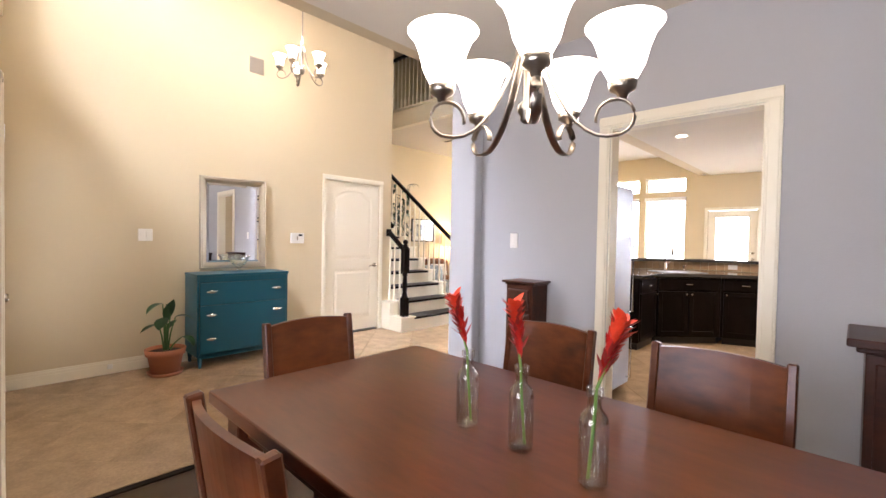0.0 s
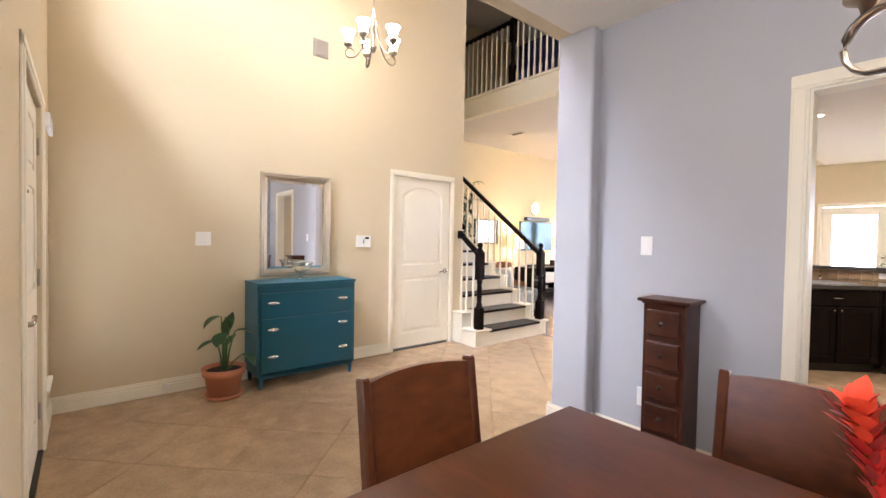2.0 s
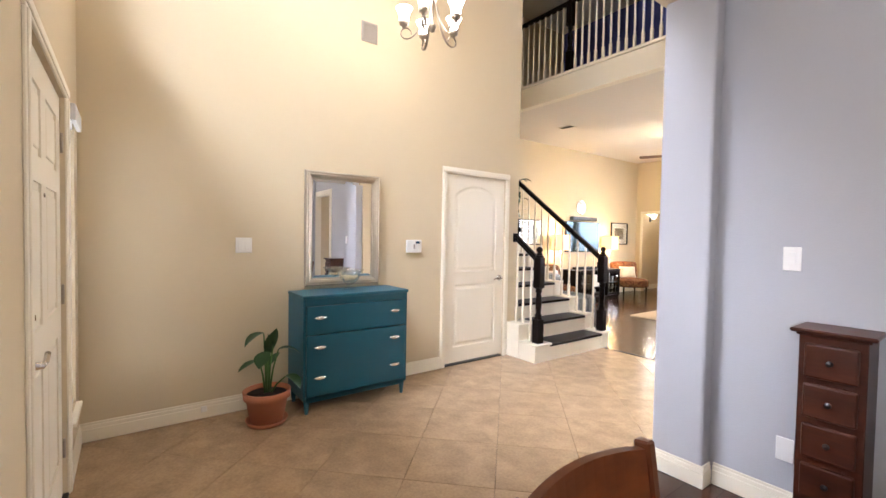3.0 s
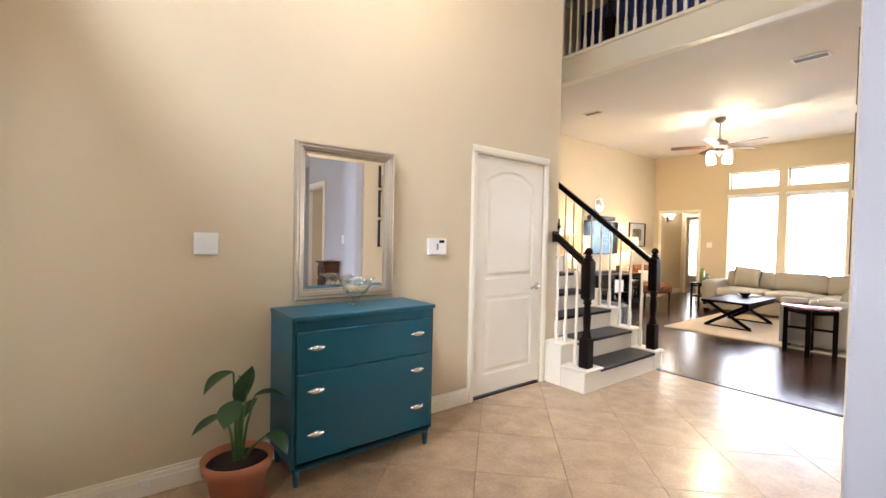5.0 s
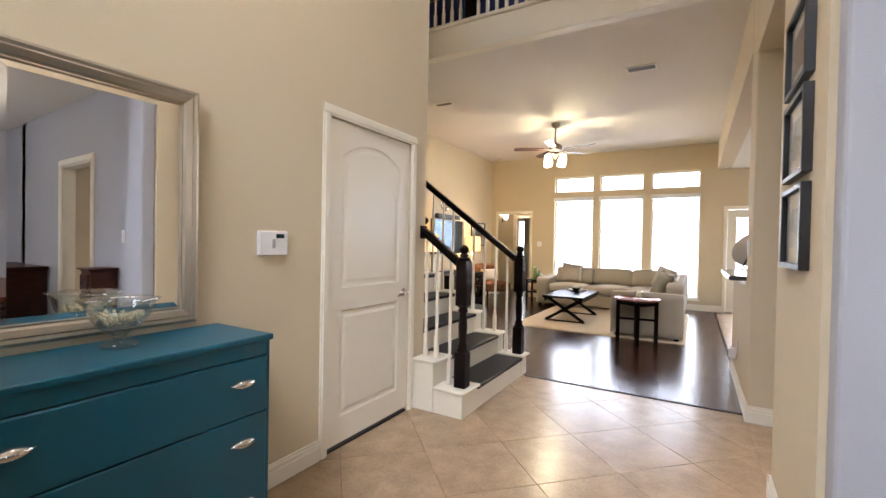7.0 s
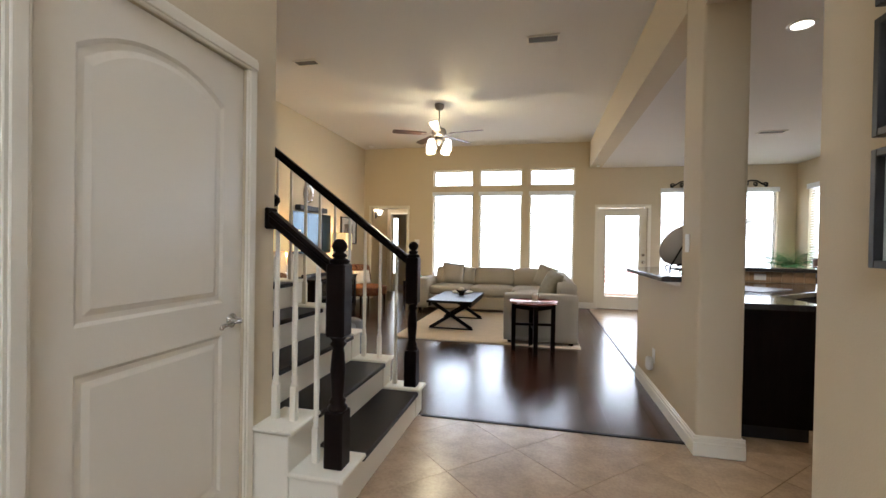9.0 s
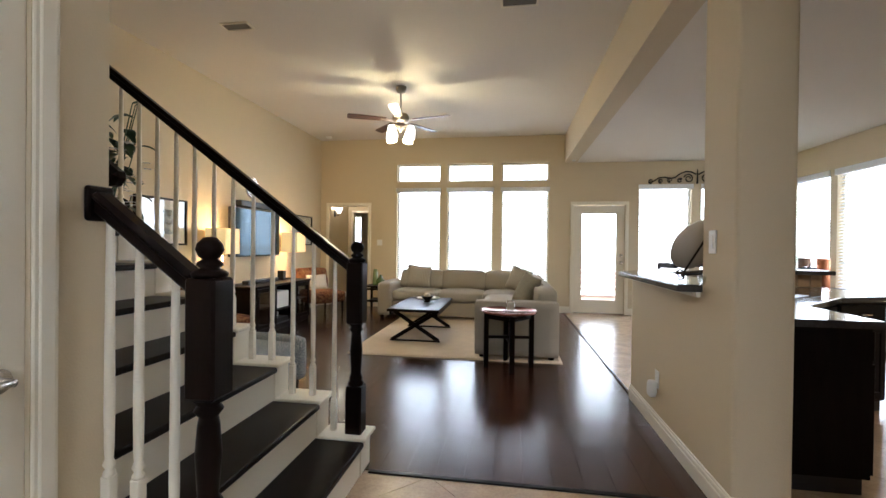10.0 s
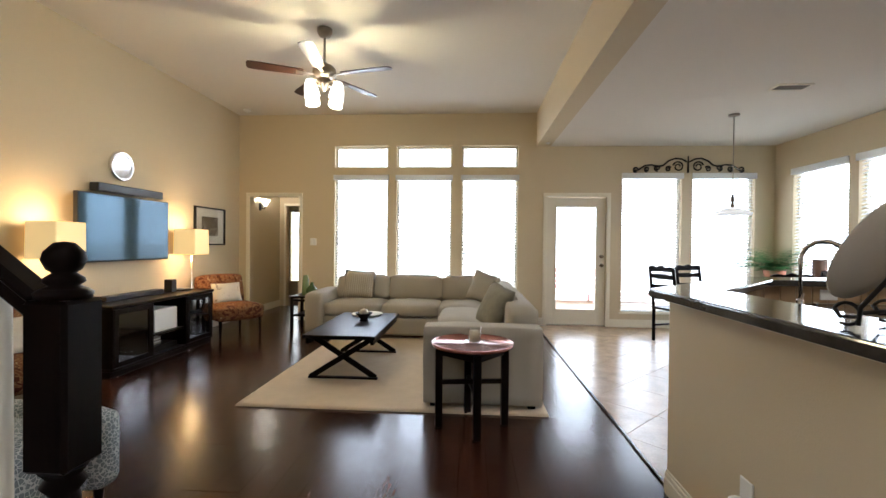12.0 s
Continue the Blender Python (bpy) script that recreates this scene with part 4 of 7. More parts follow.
r0 = [bm.verts.new((x, -0.006, z)) for x, z in ((-a, -b), (a, -b), (a, b), (-a, b))]
r1 = [bm.verts.new((x, -0.0085, z)) for x, z in ((-a + 0.022, -b + 0.022), (a - 0.022, -b + 0.022), (a - 0.022, b - 0.022), (-a + 0.022, b - 0.022))]
for k in range(4):
    bm.faces.new((r0[k], r0[(k + 1) % 4], r1[(k + 1) % 4], r1[k]))
bm.faces.new(r1)
part("glass", bm, M_MIRROR, mirror)
part("backing", boxed(-mw + 0.01, -0.004, -mh + 0.01, mw - 0.01, 0, mh - 0.01, 0), M_BLACK, mirror)

bowl = thing("glass_bowl", "clear footed glass bowl with pale potpourri on the dresser", "bowl", at=pose(-4.275, 2.29, 0.913) @ Matrix.Scale(1.18, 4))
bm = bmesh.new()
seg = 28
prof = [(0.0, 0.0), (0.045, 0.0), (0.046, 0.008), (0.018, 0.018), (0.014, 0.03), (0.022, 0.040), (0.052, 0.058), (0.074, 0.090), (0.080, 0.125), (0.098, 0.142), (0.095, 0.143), (0.076, 0.125), (0.069, 0.092), (0.048, 0.063), (0.0, 0.050)]
rings = []
for r, z in prof:
    rings.append([bm.verts.new(((r + (0.006 * math.cos(6 * 2 * math.pi * k / seg) if z > 0.12 else 0)) * math.cos(2 * math.pi * k / seg), (r + (0.006 * math.cos(6 * 2 * math.pi * k / seg) if z > 0.12 else 0)) * math.sin(2 * math.pi * k / seg), z)) for k in range(seg)])
for a, b in zip(rings, rings[1:]):
    for k in range(seg):
        f = bm.faces.new((a[k], a[(k + 1) % seg], b[(k + 1) % seg], b[k]))
        f.smooth = True
bmesh.ops.remove_doubles(bm, verts=bm.verts[:], dist=1e-4)
part("bowl", bm, M_CRYSTAL, bowl)
bm = bmesh.new()
rng = random.Random(3)
for k in range(80):
    a, r = rng.uniform(0, 6.28), 0.062 * math.sqrt(rng.random())
    x, y, z, q = r * math.cos(a), r * math.sin(a), 0.066 + 0.25 * r + rng.uniform(0, 0.022), rng.uniform(0.007, 0.012)
    m = pose(x, y, z, rng.uniform(0, 360), rng.uniform(0, 360), 0)
    bmesh.ops.create_icosphere(bm, subdivisions=1, radius=q, matrix=m @ Matrix.Diagonal((1, 0.7, 0.5, 1)))
part("filling", bm, mat("potpourri", (0.72, 0.60, 0.38), 0.9, vary=0.3, scale=60), bowl, "pale dried potpourri")

pot = thing("potted_plant", "leafy green houseplant in a terracotta pot on a saucer", "plant", at=pose(-4.10, 1.575, 0) @ Matrix.Scale(1.12, 4))
part("saucer", lathe(bmesh.new(), [(0.0, 0.0), (0.115, 0.0), (0.132, 0.03), (0.126, 0.03), (0.11, 0.008), (0.0, 0.008)], seg=28), M_TERRA, pot)
part("pot", lathe(bmesh.new(), [(0.0, 0.009), (0.10, 0.009), (0.128, 0.165), (0.142, 0.167), (0.148, 0.215), (0.136, 0.217), (0.128, 0.185), (0.0, 0.18)], seg=32), M_TERRA, pot)
part("soil", lathe(bmesh.new(), [(0.0, 0.185), (0.127, 0.188), (0.0, 0.20)], seg=24), M_SOIL, pot)
STALKS = (
    (Vector((0.00, 0.01, 0.25)), Vector((0.30, 0.14, 1.0)), 0.20, 0.105, 0.3),
    (Vector((-0.05, -0.01, 0.385)), Vector((0.15, -1.0, 0.10)), 0.15, 0.10, 1.3),
    (Vector((0.02, -0.055, 0.23)), Vector((0.30, -1.0, 0.05)), 0.15, 0.065, 0.7),
    (Vector((0.03, -0.01, 0.28)), Vector((0.60, -0.55, -0.35)), 0.13, 0.105, 0.7),
    (Vector((-0.02, 0.075, 0.27)), Vector((0.15, 1.0, 0.45)), 0.16, 0.075, 1.4),
    (Vector((0.06, 0.10, 0.11)), Vector((0.55, 0.65, 0.2)), 0.14, 0.105, 2.0),
    (Vector((-0.03, 0.02, 0.17)), Vector((-0.3, 0.5, 0.8)), 0.12, 0.06, 0.8),
    (Vector((0.02, 0.03, 0.31)), Vector((0.2, -0.35, 0.9)), 0.10, 0.035, 0.2),
)
for tip, way, ln, wd, droop in STALKS:
    tip = tip + Vector((0, 0, 0.19))
    foot = Vector((tip.x * 0.2, tip.y * 0.2, 0.188))
    part("stem", tube(bmesh.new(), [foot, foot.lerp(tip, 0.55) - Vector((tip.x, tip.y, 0)) * 0.12, tip], 0.0075, 7, 0.55), M_STALK, pot)
    bm = bmesh.new()
    leaf(bm, tip, way, ln, wd, droop, 0.25, 9)
    part("leaf", bm, M_LEAF, pot)

plate_on_wall("light_switch", "double white light switch plate on the beige wall", "switch", pose(XW, 1.483, 1.285, 0, 0, 90), "x", 1, 0.118, 0.118, 2)
thermo = thing("thermostat", "white wall thermostat with a small dark display", "thermostat", at=pose(XW, 3.034, 1.277, 0, 0, 90))
part("body", boxed(-0.085, -0.024, -0.062, 0.085, 0, 0.062, 0.005, 2), M_PLASTIC, thermo)
part("display", boxed(0.012, -0.0255, 0.026, 0.062, -0.0235, 0.048, 0.001), M_SCREEN, thermo)
part("slider", boxed(-0.012, -0.030, -0.025, 0.004, -0.023, 0.022, 0.002), M_VENT, thermo)
vent = thing("wall_vent", "small beige return air grille high on the wall", "vent", at=pose(XW, 2.53, 3.21, 0, 0, 90))
part("frame", boxed(-0.08, -0.008, -0.09, 0.08, 0, 0.09, 0.003), M_VENT, vent)
for k in range(9):
    part("slat", boxed(-0.066, -0.013, -0.074 + k * 0.0175, 0.066, -0.006, -0.064 + k * 0.0175, 0.001), M_VENT, vent)
plate_on_wall("wall_socket", "small white socket low on the baseboard", "socket", pose(XW + 0.017, 1.21, 0.07, 0, 0, 90), "x", 1, 0.04, 0.045, 0)


def chandelier(name, label, at, arms, radius, drop, shade_r, shade_h, material, scroll, turn=0.0, watts=0.0, rod=0.6, metal=None):
    """Scrolled arms that end in upturned bell shades, on a central column."""
    metal = metal or M_BRONZE
    c = thing(name, label, "chandelier", at=at)
    part("column", lathe(bmesh.new(), [(0.0, 0.05), (0.012, 0.053), (0.022, 0.062), (0.020, 0.075), (0.030, 0.085), (0.030, 0.105), (0.014, 0.12), (0.012, 0.30), (0.026, 0.33), (0.012, 0.37), (0.006, 0.39), (0.006, drop - 0.03), (0.006, drop - 0.02)], seg=18), metal, c)
    part("canopy", lathe(bmesh.new(), [(0.008, drop - 0.03), (0.05, drop - 0.02), (0.065, drop - 0.004), (0.065, drop)], seg=22), metal, c)
    for k in range(arms):
        a = radians(turn) + 2 * math.pi * k / arms
        d = Vector((math.cos(a), math.sin(a), 0))
        pts = []
        # from the column top, sweeping down and out, then curling round under the cup
        z_cup = 0.06
        for i in range(9):
            u = i / 8
            r = 0.02 + (radius * 0.98 - scroll * 0.75) * u ** 1.2
            z = -0.004 + 0.33 * (1 - u) ** 1.9
            pts.append(d * r + Vector((0, 0, z)))
        cx, cz, rr = radius * 0.98, -0.004 + scroll, scroll
        for i in range(1, 14):
            b = -math.pi / 2 + i / 13 * math.pi * 1.55
            pts.append(d * (cx + rr * math.cos(b)) + Vector((0, 0, cz + rr * math.sin(b))))
        part("arm", tube(bmesh.new(), pts, radius * 0.042, 10, 0.8, 1.35, 0.5), metal, c)
        p = d * (radius + 0.012)
        z0 = cz + rr - 0.002
        bm = lathe(bmesh.new(), [(0.0, z0 - 0.004), (0.012, z0), (0.016, z0 + 0.014), (0.034, z0 + 0.024), (0.038, z0 + 0.046), (0.0, z0 + 0.048)], p.x, p.y, 18)
        cup = part("cup", bm, metal, c)
        bm = bmesh.new()
        prof = [(0.030, 0.0), (0.036, 0.004), (shade_r * 0.55, shade_h * 0.28), (shade_r * 0.66, shade_h * 0.58), (shade_r * 0.82, shade_h * 0.86), (shade_r, shade_h)]
        prof += [(r - 0.004, z) for r, z in prof[::-1]]
        rings = [[bm.verts.new((p.x + r * math.cos(2 * math.pi * j / 24), p.y + r * math.sin(2 * math.pi * j / 24), z0 + 0.048 + z)) for j in range(24)] for r, z in prof]
        for q0, q1 in zip(rings, rings[1:] + rings[:1]):
            for j in range(24):
                f = bm.faces.new((q0[j], q0[(j + 1) % 24], q1[(j + 1) % 24], q1[j]))
                f.smooth = True
        part("shade", bm, material, c, "lit frosted glass bell shade")
    return c


chandelier("foyer_chandelier", "small silver scrolled chandelier hung high in the foyer", pose(-3.57, 2.62, 2.87), 5, 0.20, TOP - 2.87, 0.062, 0.10, M_SHADE_LIT, 0.04, 20, metal=M_BRONZE)
lamp("foyer_light", -3.57, 2.62, 3.30, FOYER_LAMP, (1.0, 0.82, 0.64), 0.18)

# ---- hall pictures ----
def picture(name, label, at, w, h, border, photo, inner, frame=M_BLACK):
    p = thing(name, label, "picture", at=at)
    f, d = 0.022, 0.034
    for nm, x0, x1, z0, z1 in (("frame_side", -w / 2, -w / 2 + f, -h / 2, h / 2), ("frame_side", w / 2 - f, w / 2, -h / 2, h / 2), ("frame_rail", -w / 2 + f, w / 2 - f, -h / 2, -h / 2 + f), ("frame_rail", -w / 2 + f, w / 2 - f, h / 2 - f, h / 2)):
        part(nm, boxed(x0, -d, z0, x1, 0, z1, 0.002), frame, p)
    part("mat_board", boxed(-w / 2 + f, -0.012, -h / 2 + f, w / 2 - f, -0.002, h / 2 - f, 0), M_PAPER, p)
    iw, ih = inner
    part("print", boxed(-iw / 2, -0.0145, -ih / 2, iw / 2, -0.0125, ih / 2, 0), photo, p)
    g = part("glass", boxed(-w / 2 + f, -0.019, -h / 2 + f, w / 2 - f, -0.0175, h / 2 - f, 0), M_COVER, p)
    g.visible_shadow = False
    return p


for z in (1.385, 1.755, 2.125):
    picture("framed_picture", "small black-framed print with a wide white mat in the hall", pose(XH, 3.84, z, 0, 0, -90), 0.42, 0.335, 0.09, M_PHOTO2 if z < 2.1 else M_FLORAL, (0.22, 0.16))

# ---- dining room ----
table = thing("dining_table", "long dark cherry wood dining table with square legs", "table", at=pose(0.05, 1.48, 0))
part("tabletop", boxed(-1.16, -0.485, 0.715, 1.16, 0.485, 0.76, 0.006, 2), M_TABLE, table)
for x0, y0, x1, y1 in ((-1.06, -0.41, 1.06, -0.385), (-1.06, 0.385, 1.06, 0.41), (-1.06, -0.385, -1.035, 0.385), (1.035, -0.385, 1.06, 0.385)):
    part("apron", boxed(x0, y0, 0.62, x1, y1, 0.715, 0.002), M_TABLE, table)
for x in (-1.05, 1.05):
    for y in (-0.40, 0.40):
        part("leg", boxed(x - 0.045, y - 0.045, 0, x + 0.045, y + 0.045, 0.715, 0.005), M_TABLE, table)


def dining_chair():
    """Local: the chair looks to +y; its back stands at y = 0."""
    c = thing("dining_chair", "dark-stained wooden dining chair with a curved solid back", "chair", "chairs round the dining table")
    w = 0.208
    for x in (-w, w):
        bm = bmesh.new()
        beam(bm, (x, 0.06, 0.0), (x, 0.055, 0.46), 0.032, 0.036, 0.004)
        beam(bm, (x, 0.055, 0.455), (x, -0.012, 0.915), 0.03, 0.040, 0.005)
        part("back_leg", bm, M_TABLE, c)
    # the curved panel
    bm = bmesh.new()
    n = 12
    rows = []
    for k in range(n + 1):
        u = -1 + 2 * k / n
        bow = -0.030 * (1 - u * u)
        for_row = []
        for z, dy in ((0.575, 0.040), (0.90, -0.008)):
            for off in (-0.010, 0.010):
                for_row.append(bm.verts.new((u * (w - 0.012), dy + bow + off, z + 0.012 * (1 - u * u) * (z > 0.8))))
        rows.append(for_row)
    for a, b in zip(rows, rows[1:]):
        for i, j in ((0, 1), (1, 3), (3, 2), (2, 0)):
            bm.faces.new((a[i], b[i], b[j], a[j]))
    bm.faces.new([rows[0][i] for i in (0, 1, 3, 2)])
    bm.faces.new([rows[-1][i] for i in (0, 2, 3, 1)])
    part("backrest", bm, M_CHAIR, c)
    bm = bmesh.new()
    box(bm, -w - 0.01, 0.05, 0.435, w + 0.01, 0.48, 0.465, 0.008, 2)
    part("seat", bm, M_CHAIR, c)
    for x in (-w + 0.005, w - 0.005):
        part("front_leg", boxed(x - 0.02, 0.43, 0, x + 0.02, 0.47, 0.435, 0.004), M_TABLE, c)
        part("side_rail", boxed(x - 0.01, 0.08, 0.37, x + 0.01, 0.43, 0.43, 0.002), M_TABLE, c)
    part("front_rail", boxed(-w + 0.025, 0.44, 0.37, w - 0.025, 0.46, 0.43, 0.002), M_TABLE, c)
    return c


chair = dining_chair()
chair.matrix_basis = pose(-1.35, 1.515, 0, 0, 0, -90)
for x, y, a in ((-0.535, 2.27, 180), (0.145, 2.27, 180), (-0.45, 0.83, 0), (0.25 + 0.65, 2.27, 180)):
    copy_thing(chair, pose(x, y, 0, 0, 0, a))


def bottle_with_flower(x, y, lean, spin):
    b = thing("bottle_vase", "clear glass bottle holding one red bromeliad stem", "vase", "bottles on the table", pose(x, y, 0.76, 0, 0, spin) @ Matrix.Diagonal((0.9, 0.9, 0.95, 1)))
    prof = [(0.0, 0.0), (0.030, 0.0), (0.036, 0.006), (0.036, 0.148), (0.031, 0.165), (0.0175, 0.180), (0.0165, 0.205), (0.0205, 0.207), (0.0205, 0.228), (0.0135, 0.228), (0.0140, 0.180), (0.028, 0.163), (0.0330, 0.147), (0.0330, 0.010), (0.0, 0.008)]
    bm = bmesh.new()
    lathe(bm, prof, seg=22)
    bmesh.ops.remove_doubles(bm, verts=bm.verts[:], dist=0.0006)
    part("bottle", bm, M_CRYSTAL, b)
    foot, tip = Vector((0.004, 0, 0.225)), Vector((lean * 0.34, 0, 0.44))
    axis = (tip - foot).normalized()
    part("stem", tube(bmesh.new(), [(-0.012, 0.0, 0.014), (0.0, 0, 0.15), foot, foot + axis * 0.16], 0.0042, 7), M_STEM, b)
    rng = random.Random(int(spin) + 5)
    s = axis.cross(Vector((0, 1, 0))).normalized()
    t = axis.cross(s)
    for k in range(64):
        u = (k / 63) ** 0.85
        out = s * math.cos(k * 2.4) + t * math.sin(k * 2.4)
        spiky = k % 4 == 0 and 0.15 < u < 0.95
        bm = bmesh.new()
        leaf(bm, foot + axis * (0.012 + 0.150 * u), axis + out * (1.15 if spiky else 0.20 + 0.80 * u), (0.058 if spiky else 0.038 + 0.020 * rng.random()), 0.012 if spiky else 0.010 + 0.012 * u + 0.008 * rng.random(), -0.3 if spiky else 0.1, 0.3, 5)
        part("bract", bm, M_BRACT_DARK if spiky else M_RED if u < 0.62 else M_BRACT_TOP, b)
    return b


bottle_with_flower(-0.315, 1.44, 0.20, 222)
bottle_with_flower(-0.123, 1.428, 0.10, 226)
bottle_with_flower(0.082, 1.406, 0.26, 44)

chandelier("dining_chandelier", "bronze scrolled five-light chandelier with frosted bell shades", pose(-0.142, 1.455, 1.560) @ Matrix.Scale(0.88, 4), 5, 0.248, (CEIL_D - 1.560) / 0.88, 0.102, 0.150, M_SHADE_LIT, 0.05, 19)
lamp("dining_light", -0.142, 1.455, 2.02, DINING_LAMP, WARM, 0.14)

spice = thing("drawer_tower", "narrow reddish wooden tower of small drawers", "cabinet", at=pose(-1.33, 3.44, 0))
part("body", boxed(-0.115, -0.225, 0.03, 0.115, -0.014, 0.965, 0.003), M_DRAWER, spice)
bm = boxed(-0.125, -0.235, 0.965, 0.125, -0.012, 0.978, 0.004)
box(bm, -0.145, -0.255, 0.978, 0.145, -0.012, 0.996, 0.006)
part("top", bm, M_DRAWER, spice)
part("plinth", boxed(-0.12, -0.23, 0.0, 0.12, -0.014, 0.03, 0.003), M_DRAWER, spice)
for k in range(5):
    z0 = 0.055 + k * 0.180
    d = part("drawer", boxed(-0.092, -0.246, z0 + 0.006, 0.092, -0.2245, z0 + 0.160, 0.010, 2), M_DRAWER, spice)
    bm = lathe(bmesh.new(), [(0, 0), (0.006, 0), (0.006, 0.01), (0.013, 0.014), (0.012, 0.022), (0, 0.025)], seg=12)
    bmesh.ops.transform(bm, matrix=pose(0, -0.246, z0 + 0.085, 90, 0, 0), verts=bm.verts[:])
    part("knob", bm, M_BLACK, d, "small dark knob")
plate_on_wall("light_switch", "white light switch plate on the grey wall", "switch", pose(-1.54, 3.44, 1.298, 0, 0, 0), "y", -1, 0.075, 0.12, 1)
plate_on_wall("wall_socket", "white wall socket low beside the drawer tower", "socket", pose(-1.538, 3.44, 0.33, 0, 0, 0), "y", -1, 0.075, 0.12, 0)
side = thing("sideboard", "dark red wooden sideboard with an overhanging top", "cabinet", at=pose(0.48, 3.42, 0))
part("body", boxed(0.05, -0.42, 0.08, 1.25, -0.002, 0.86, 0.004), M_DRAWER, side)
bm = boxed(0.02, -0.45, 0.86, 1.28, -0.001, 0.885, 0.008, 2)
box(bm, -0.01, -0.48, 0.885, 1.31, -0.001, 0.92, 0.006)
part("top", bm, M_DRAWER, side)
for k in range(2):
    part("door", boxed(0.08 + k * 0.58, -0.436, 0.13, 0.62 + k * 0.58, -0.421, 0.82, 0.006), M_DRAWER, side)
for x in (0.07, 1.19):
    part("foot", boxed(x, -0.41, 0, x + 0.05, -0.36, 0.08, 0.004), M_DRAWER, side)
    part("foot", boxed(x, -0.06, 0, x + 0.05, -0.01, 0.08, 0.004), M_DRAWER, side)

# ---- living room ----
rug = thing("area_rug", "cream shag area rug under the seating", "rug", at=pose(-3.84, 9.55, 0.002))
bm = bmesh.new()
nx, ny = 60, 70
grid = [[bm.verts.new((-1.21 + 2.42 * i / nx, -1.46 + 2.92 * j / ny, 0.016 + 0.004 * noise.noise((i * 0.9, j * 0.9, 0)))) for i in range(nx + 1)] for j in range(ny + 1)]
for j in range(ny):
    for i in range(nx):
        f = bm.faces.new((grid[j][i], grid[j][i + 1], grid[j + 1][i + 1], grid[j + 1][i]))
        f.smooth = True
edge = [e for e in bm.edges if e.is_boundary]
g = bmesh.ops.extrude_edge_only(bm, edges=edge)
for v in [v for v in g["geom"] if isinstance(v, bmesh.types.BMVert)]:
    v.co.z = 0.0
    v.co.x *= 1.004
    v.co.y *= 1.004
part("rug_top", bm, M_RUG, rug)

sofa = thing("sectional_sofa", "oatmeal fabric L-shaped sectional sofa with loose cushions", "sofa", at=pose(0, 0, 0.018))
def sofa_part(name, *dims, m=M_SOFA, puff=0.02, soft=0.05, n=7):
    return part(name, cushion(bmesh.new(), *dims, puff, soft, n), m, sofa)
sofa_part("base", -3.56, 8.36, 0.04, -2.68, 11.42, 0.30, puff=0.0, soft=0.025)
sofa_part("base", -5.22, 10.52, 0.04, -3.55, 11.42, 0.30, puff=0.0, soft=0.025)
sofa_part("arm", -3.585, 8.15, 0.03, -2.66, 8.40, 0.63, puff=0.004, soft=0.018)
sofa_part("arm", -5.46, 10.48, 0.03, -5.20, 11.44, 0.60, puff=0.008, soft=0.05)
sofa_part("backrest", -2.90, 8.38, 0.28, -2.655, 11.44, 0.745, puff=0.008, soft=0.035)
sofa_part("backrest", -5.22, 11.20, 0.28, -2.88, 11.445, 0.74, puff=0.012, soft=0.06)
for y0, y1 in ((8.41, 9.36), (9.37, 10.38)):
    sofa_part("seat_cushion", -3.57, y0, 0.29, -2.96, y1, 0.47, puff=0.025, soft=0.05)
for x0, x1 in ((-5.20, -4.42), (-4.41, -3.64), (-3.63, -2.96)):
    sofa_part("seat_cushion", x0, 10.50 if x0 < -3.7 else 10.39, 0.29, x1, 11.14, 0.47, puff=0.025, soft=0.05)
for y0, y1 in ((8.95, 9.62), (9.63, 10.32)):
    bm = cushion(bmesh.new(), -0.10, y0, 0.0, 0.10, y1, 0.345, 0.02, 0.05, 8)
    bmesh.ops.transform(bm, matrix=pose(-2.92, 0, 0.45, 0, 12, 0), verts=bm.verts[:])
    part("back_cushion", bm, M_SOFA, sofa)
for x0, x1 in ((-5.19, -4.42), (-4.41, -3.64), (-3.63, -2.95)):
    bm = cushion(bmesh.new(), x0, -0.10, 0.0, x1, 0.10, 0.345, 0.02, 0.05, 8)
    bmesh.ops.transform(bm, matrix=pose(0, 11.16, 0.45, -12, 0, 0), verts=bm.verts[:])
    part("back_cushion", bm, M_SOFA, sofa)
for x, y in ((-3.50, 8.22), (-2.74, 8.22), (-2.74, 11.36), (-5.38, 11.36), (-5.38, 10.56), (-3.56, 10.56)):
    part("foot", boxed(x - 0.03, y - 0.03, -0.016, x + 0.03, y + 0.03, 0.04, 0.004), M_ESPRESSO, sofa)


def pillow(label, at, m, w=0.44, h=0.42, d=0.13):
    """A stuffed square pillow with drawn-in edges and pointed corners."""
    p = thing("throw_pillow", label, "pillow", "pillows", at)
    bm = bmesh.new()
    n = 10
    for sgn in (-1, 1):
        g = []
        for j in range(n + 1):
            row = []
            for i in range(n + 1):
                u, v = -1 + 2 * i / n, -1 + 2 * j / n
                t = (max(0, 1 - u ** 4) * max(0, 1 - v ** 4)) ** 0.6
                pinch = 1 - 0.06 * (1 - abs(u * v))
                row.append(bm.verts.new((u * w / 2 * pinch, sgn * d / 2 * t + 0.006 * noise.noise((u * 2, v * 2, sgn)), h / 2 + v * h / 2 * pinch)))
            g.append(row)
        for j in range(n):
            for i in range(n):
                f = bm.faces.new((g[j][i], g[j][i + 1], g[j + 1][i + 1], g[j + 1][i]))
                f.smooth = True
    bmesh.ops.remove_doubles(bm, verts=bm.verts[:], dist=0.003)
    part("cover", bm, m, p)
    return p


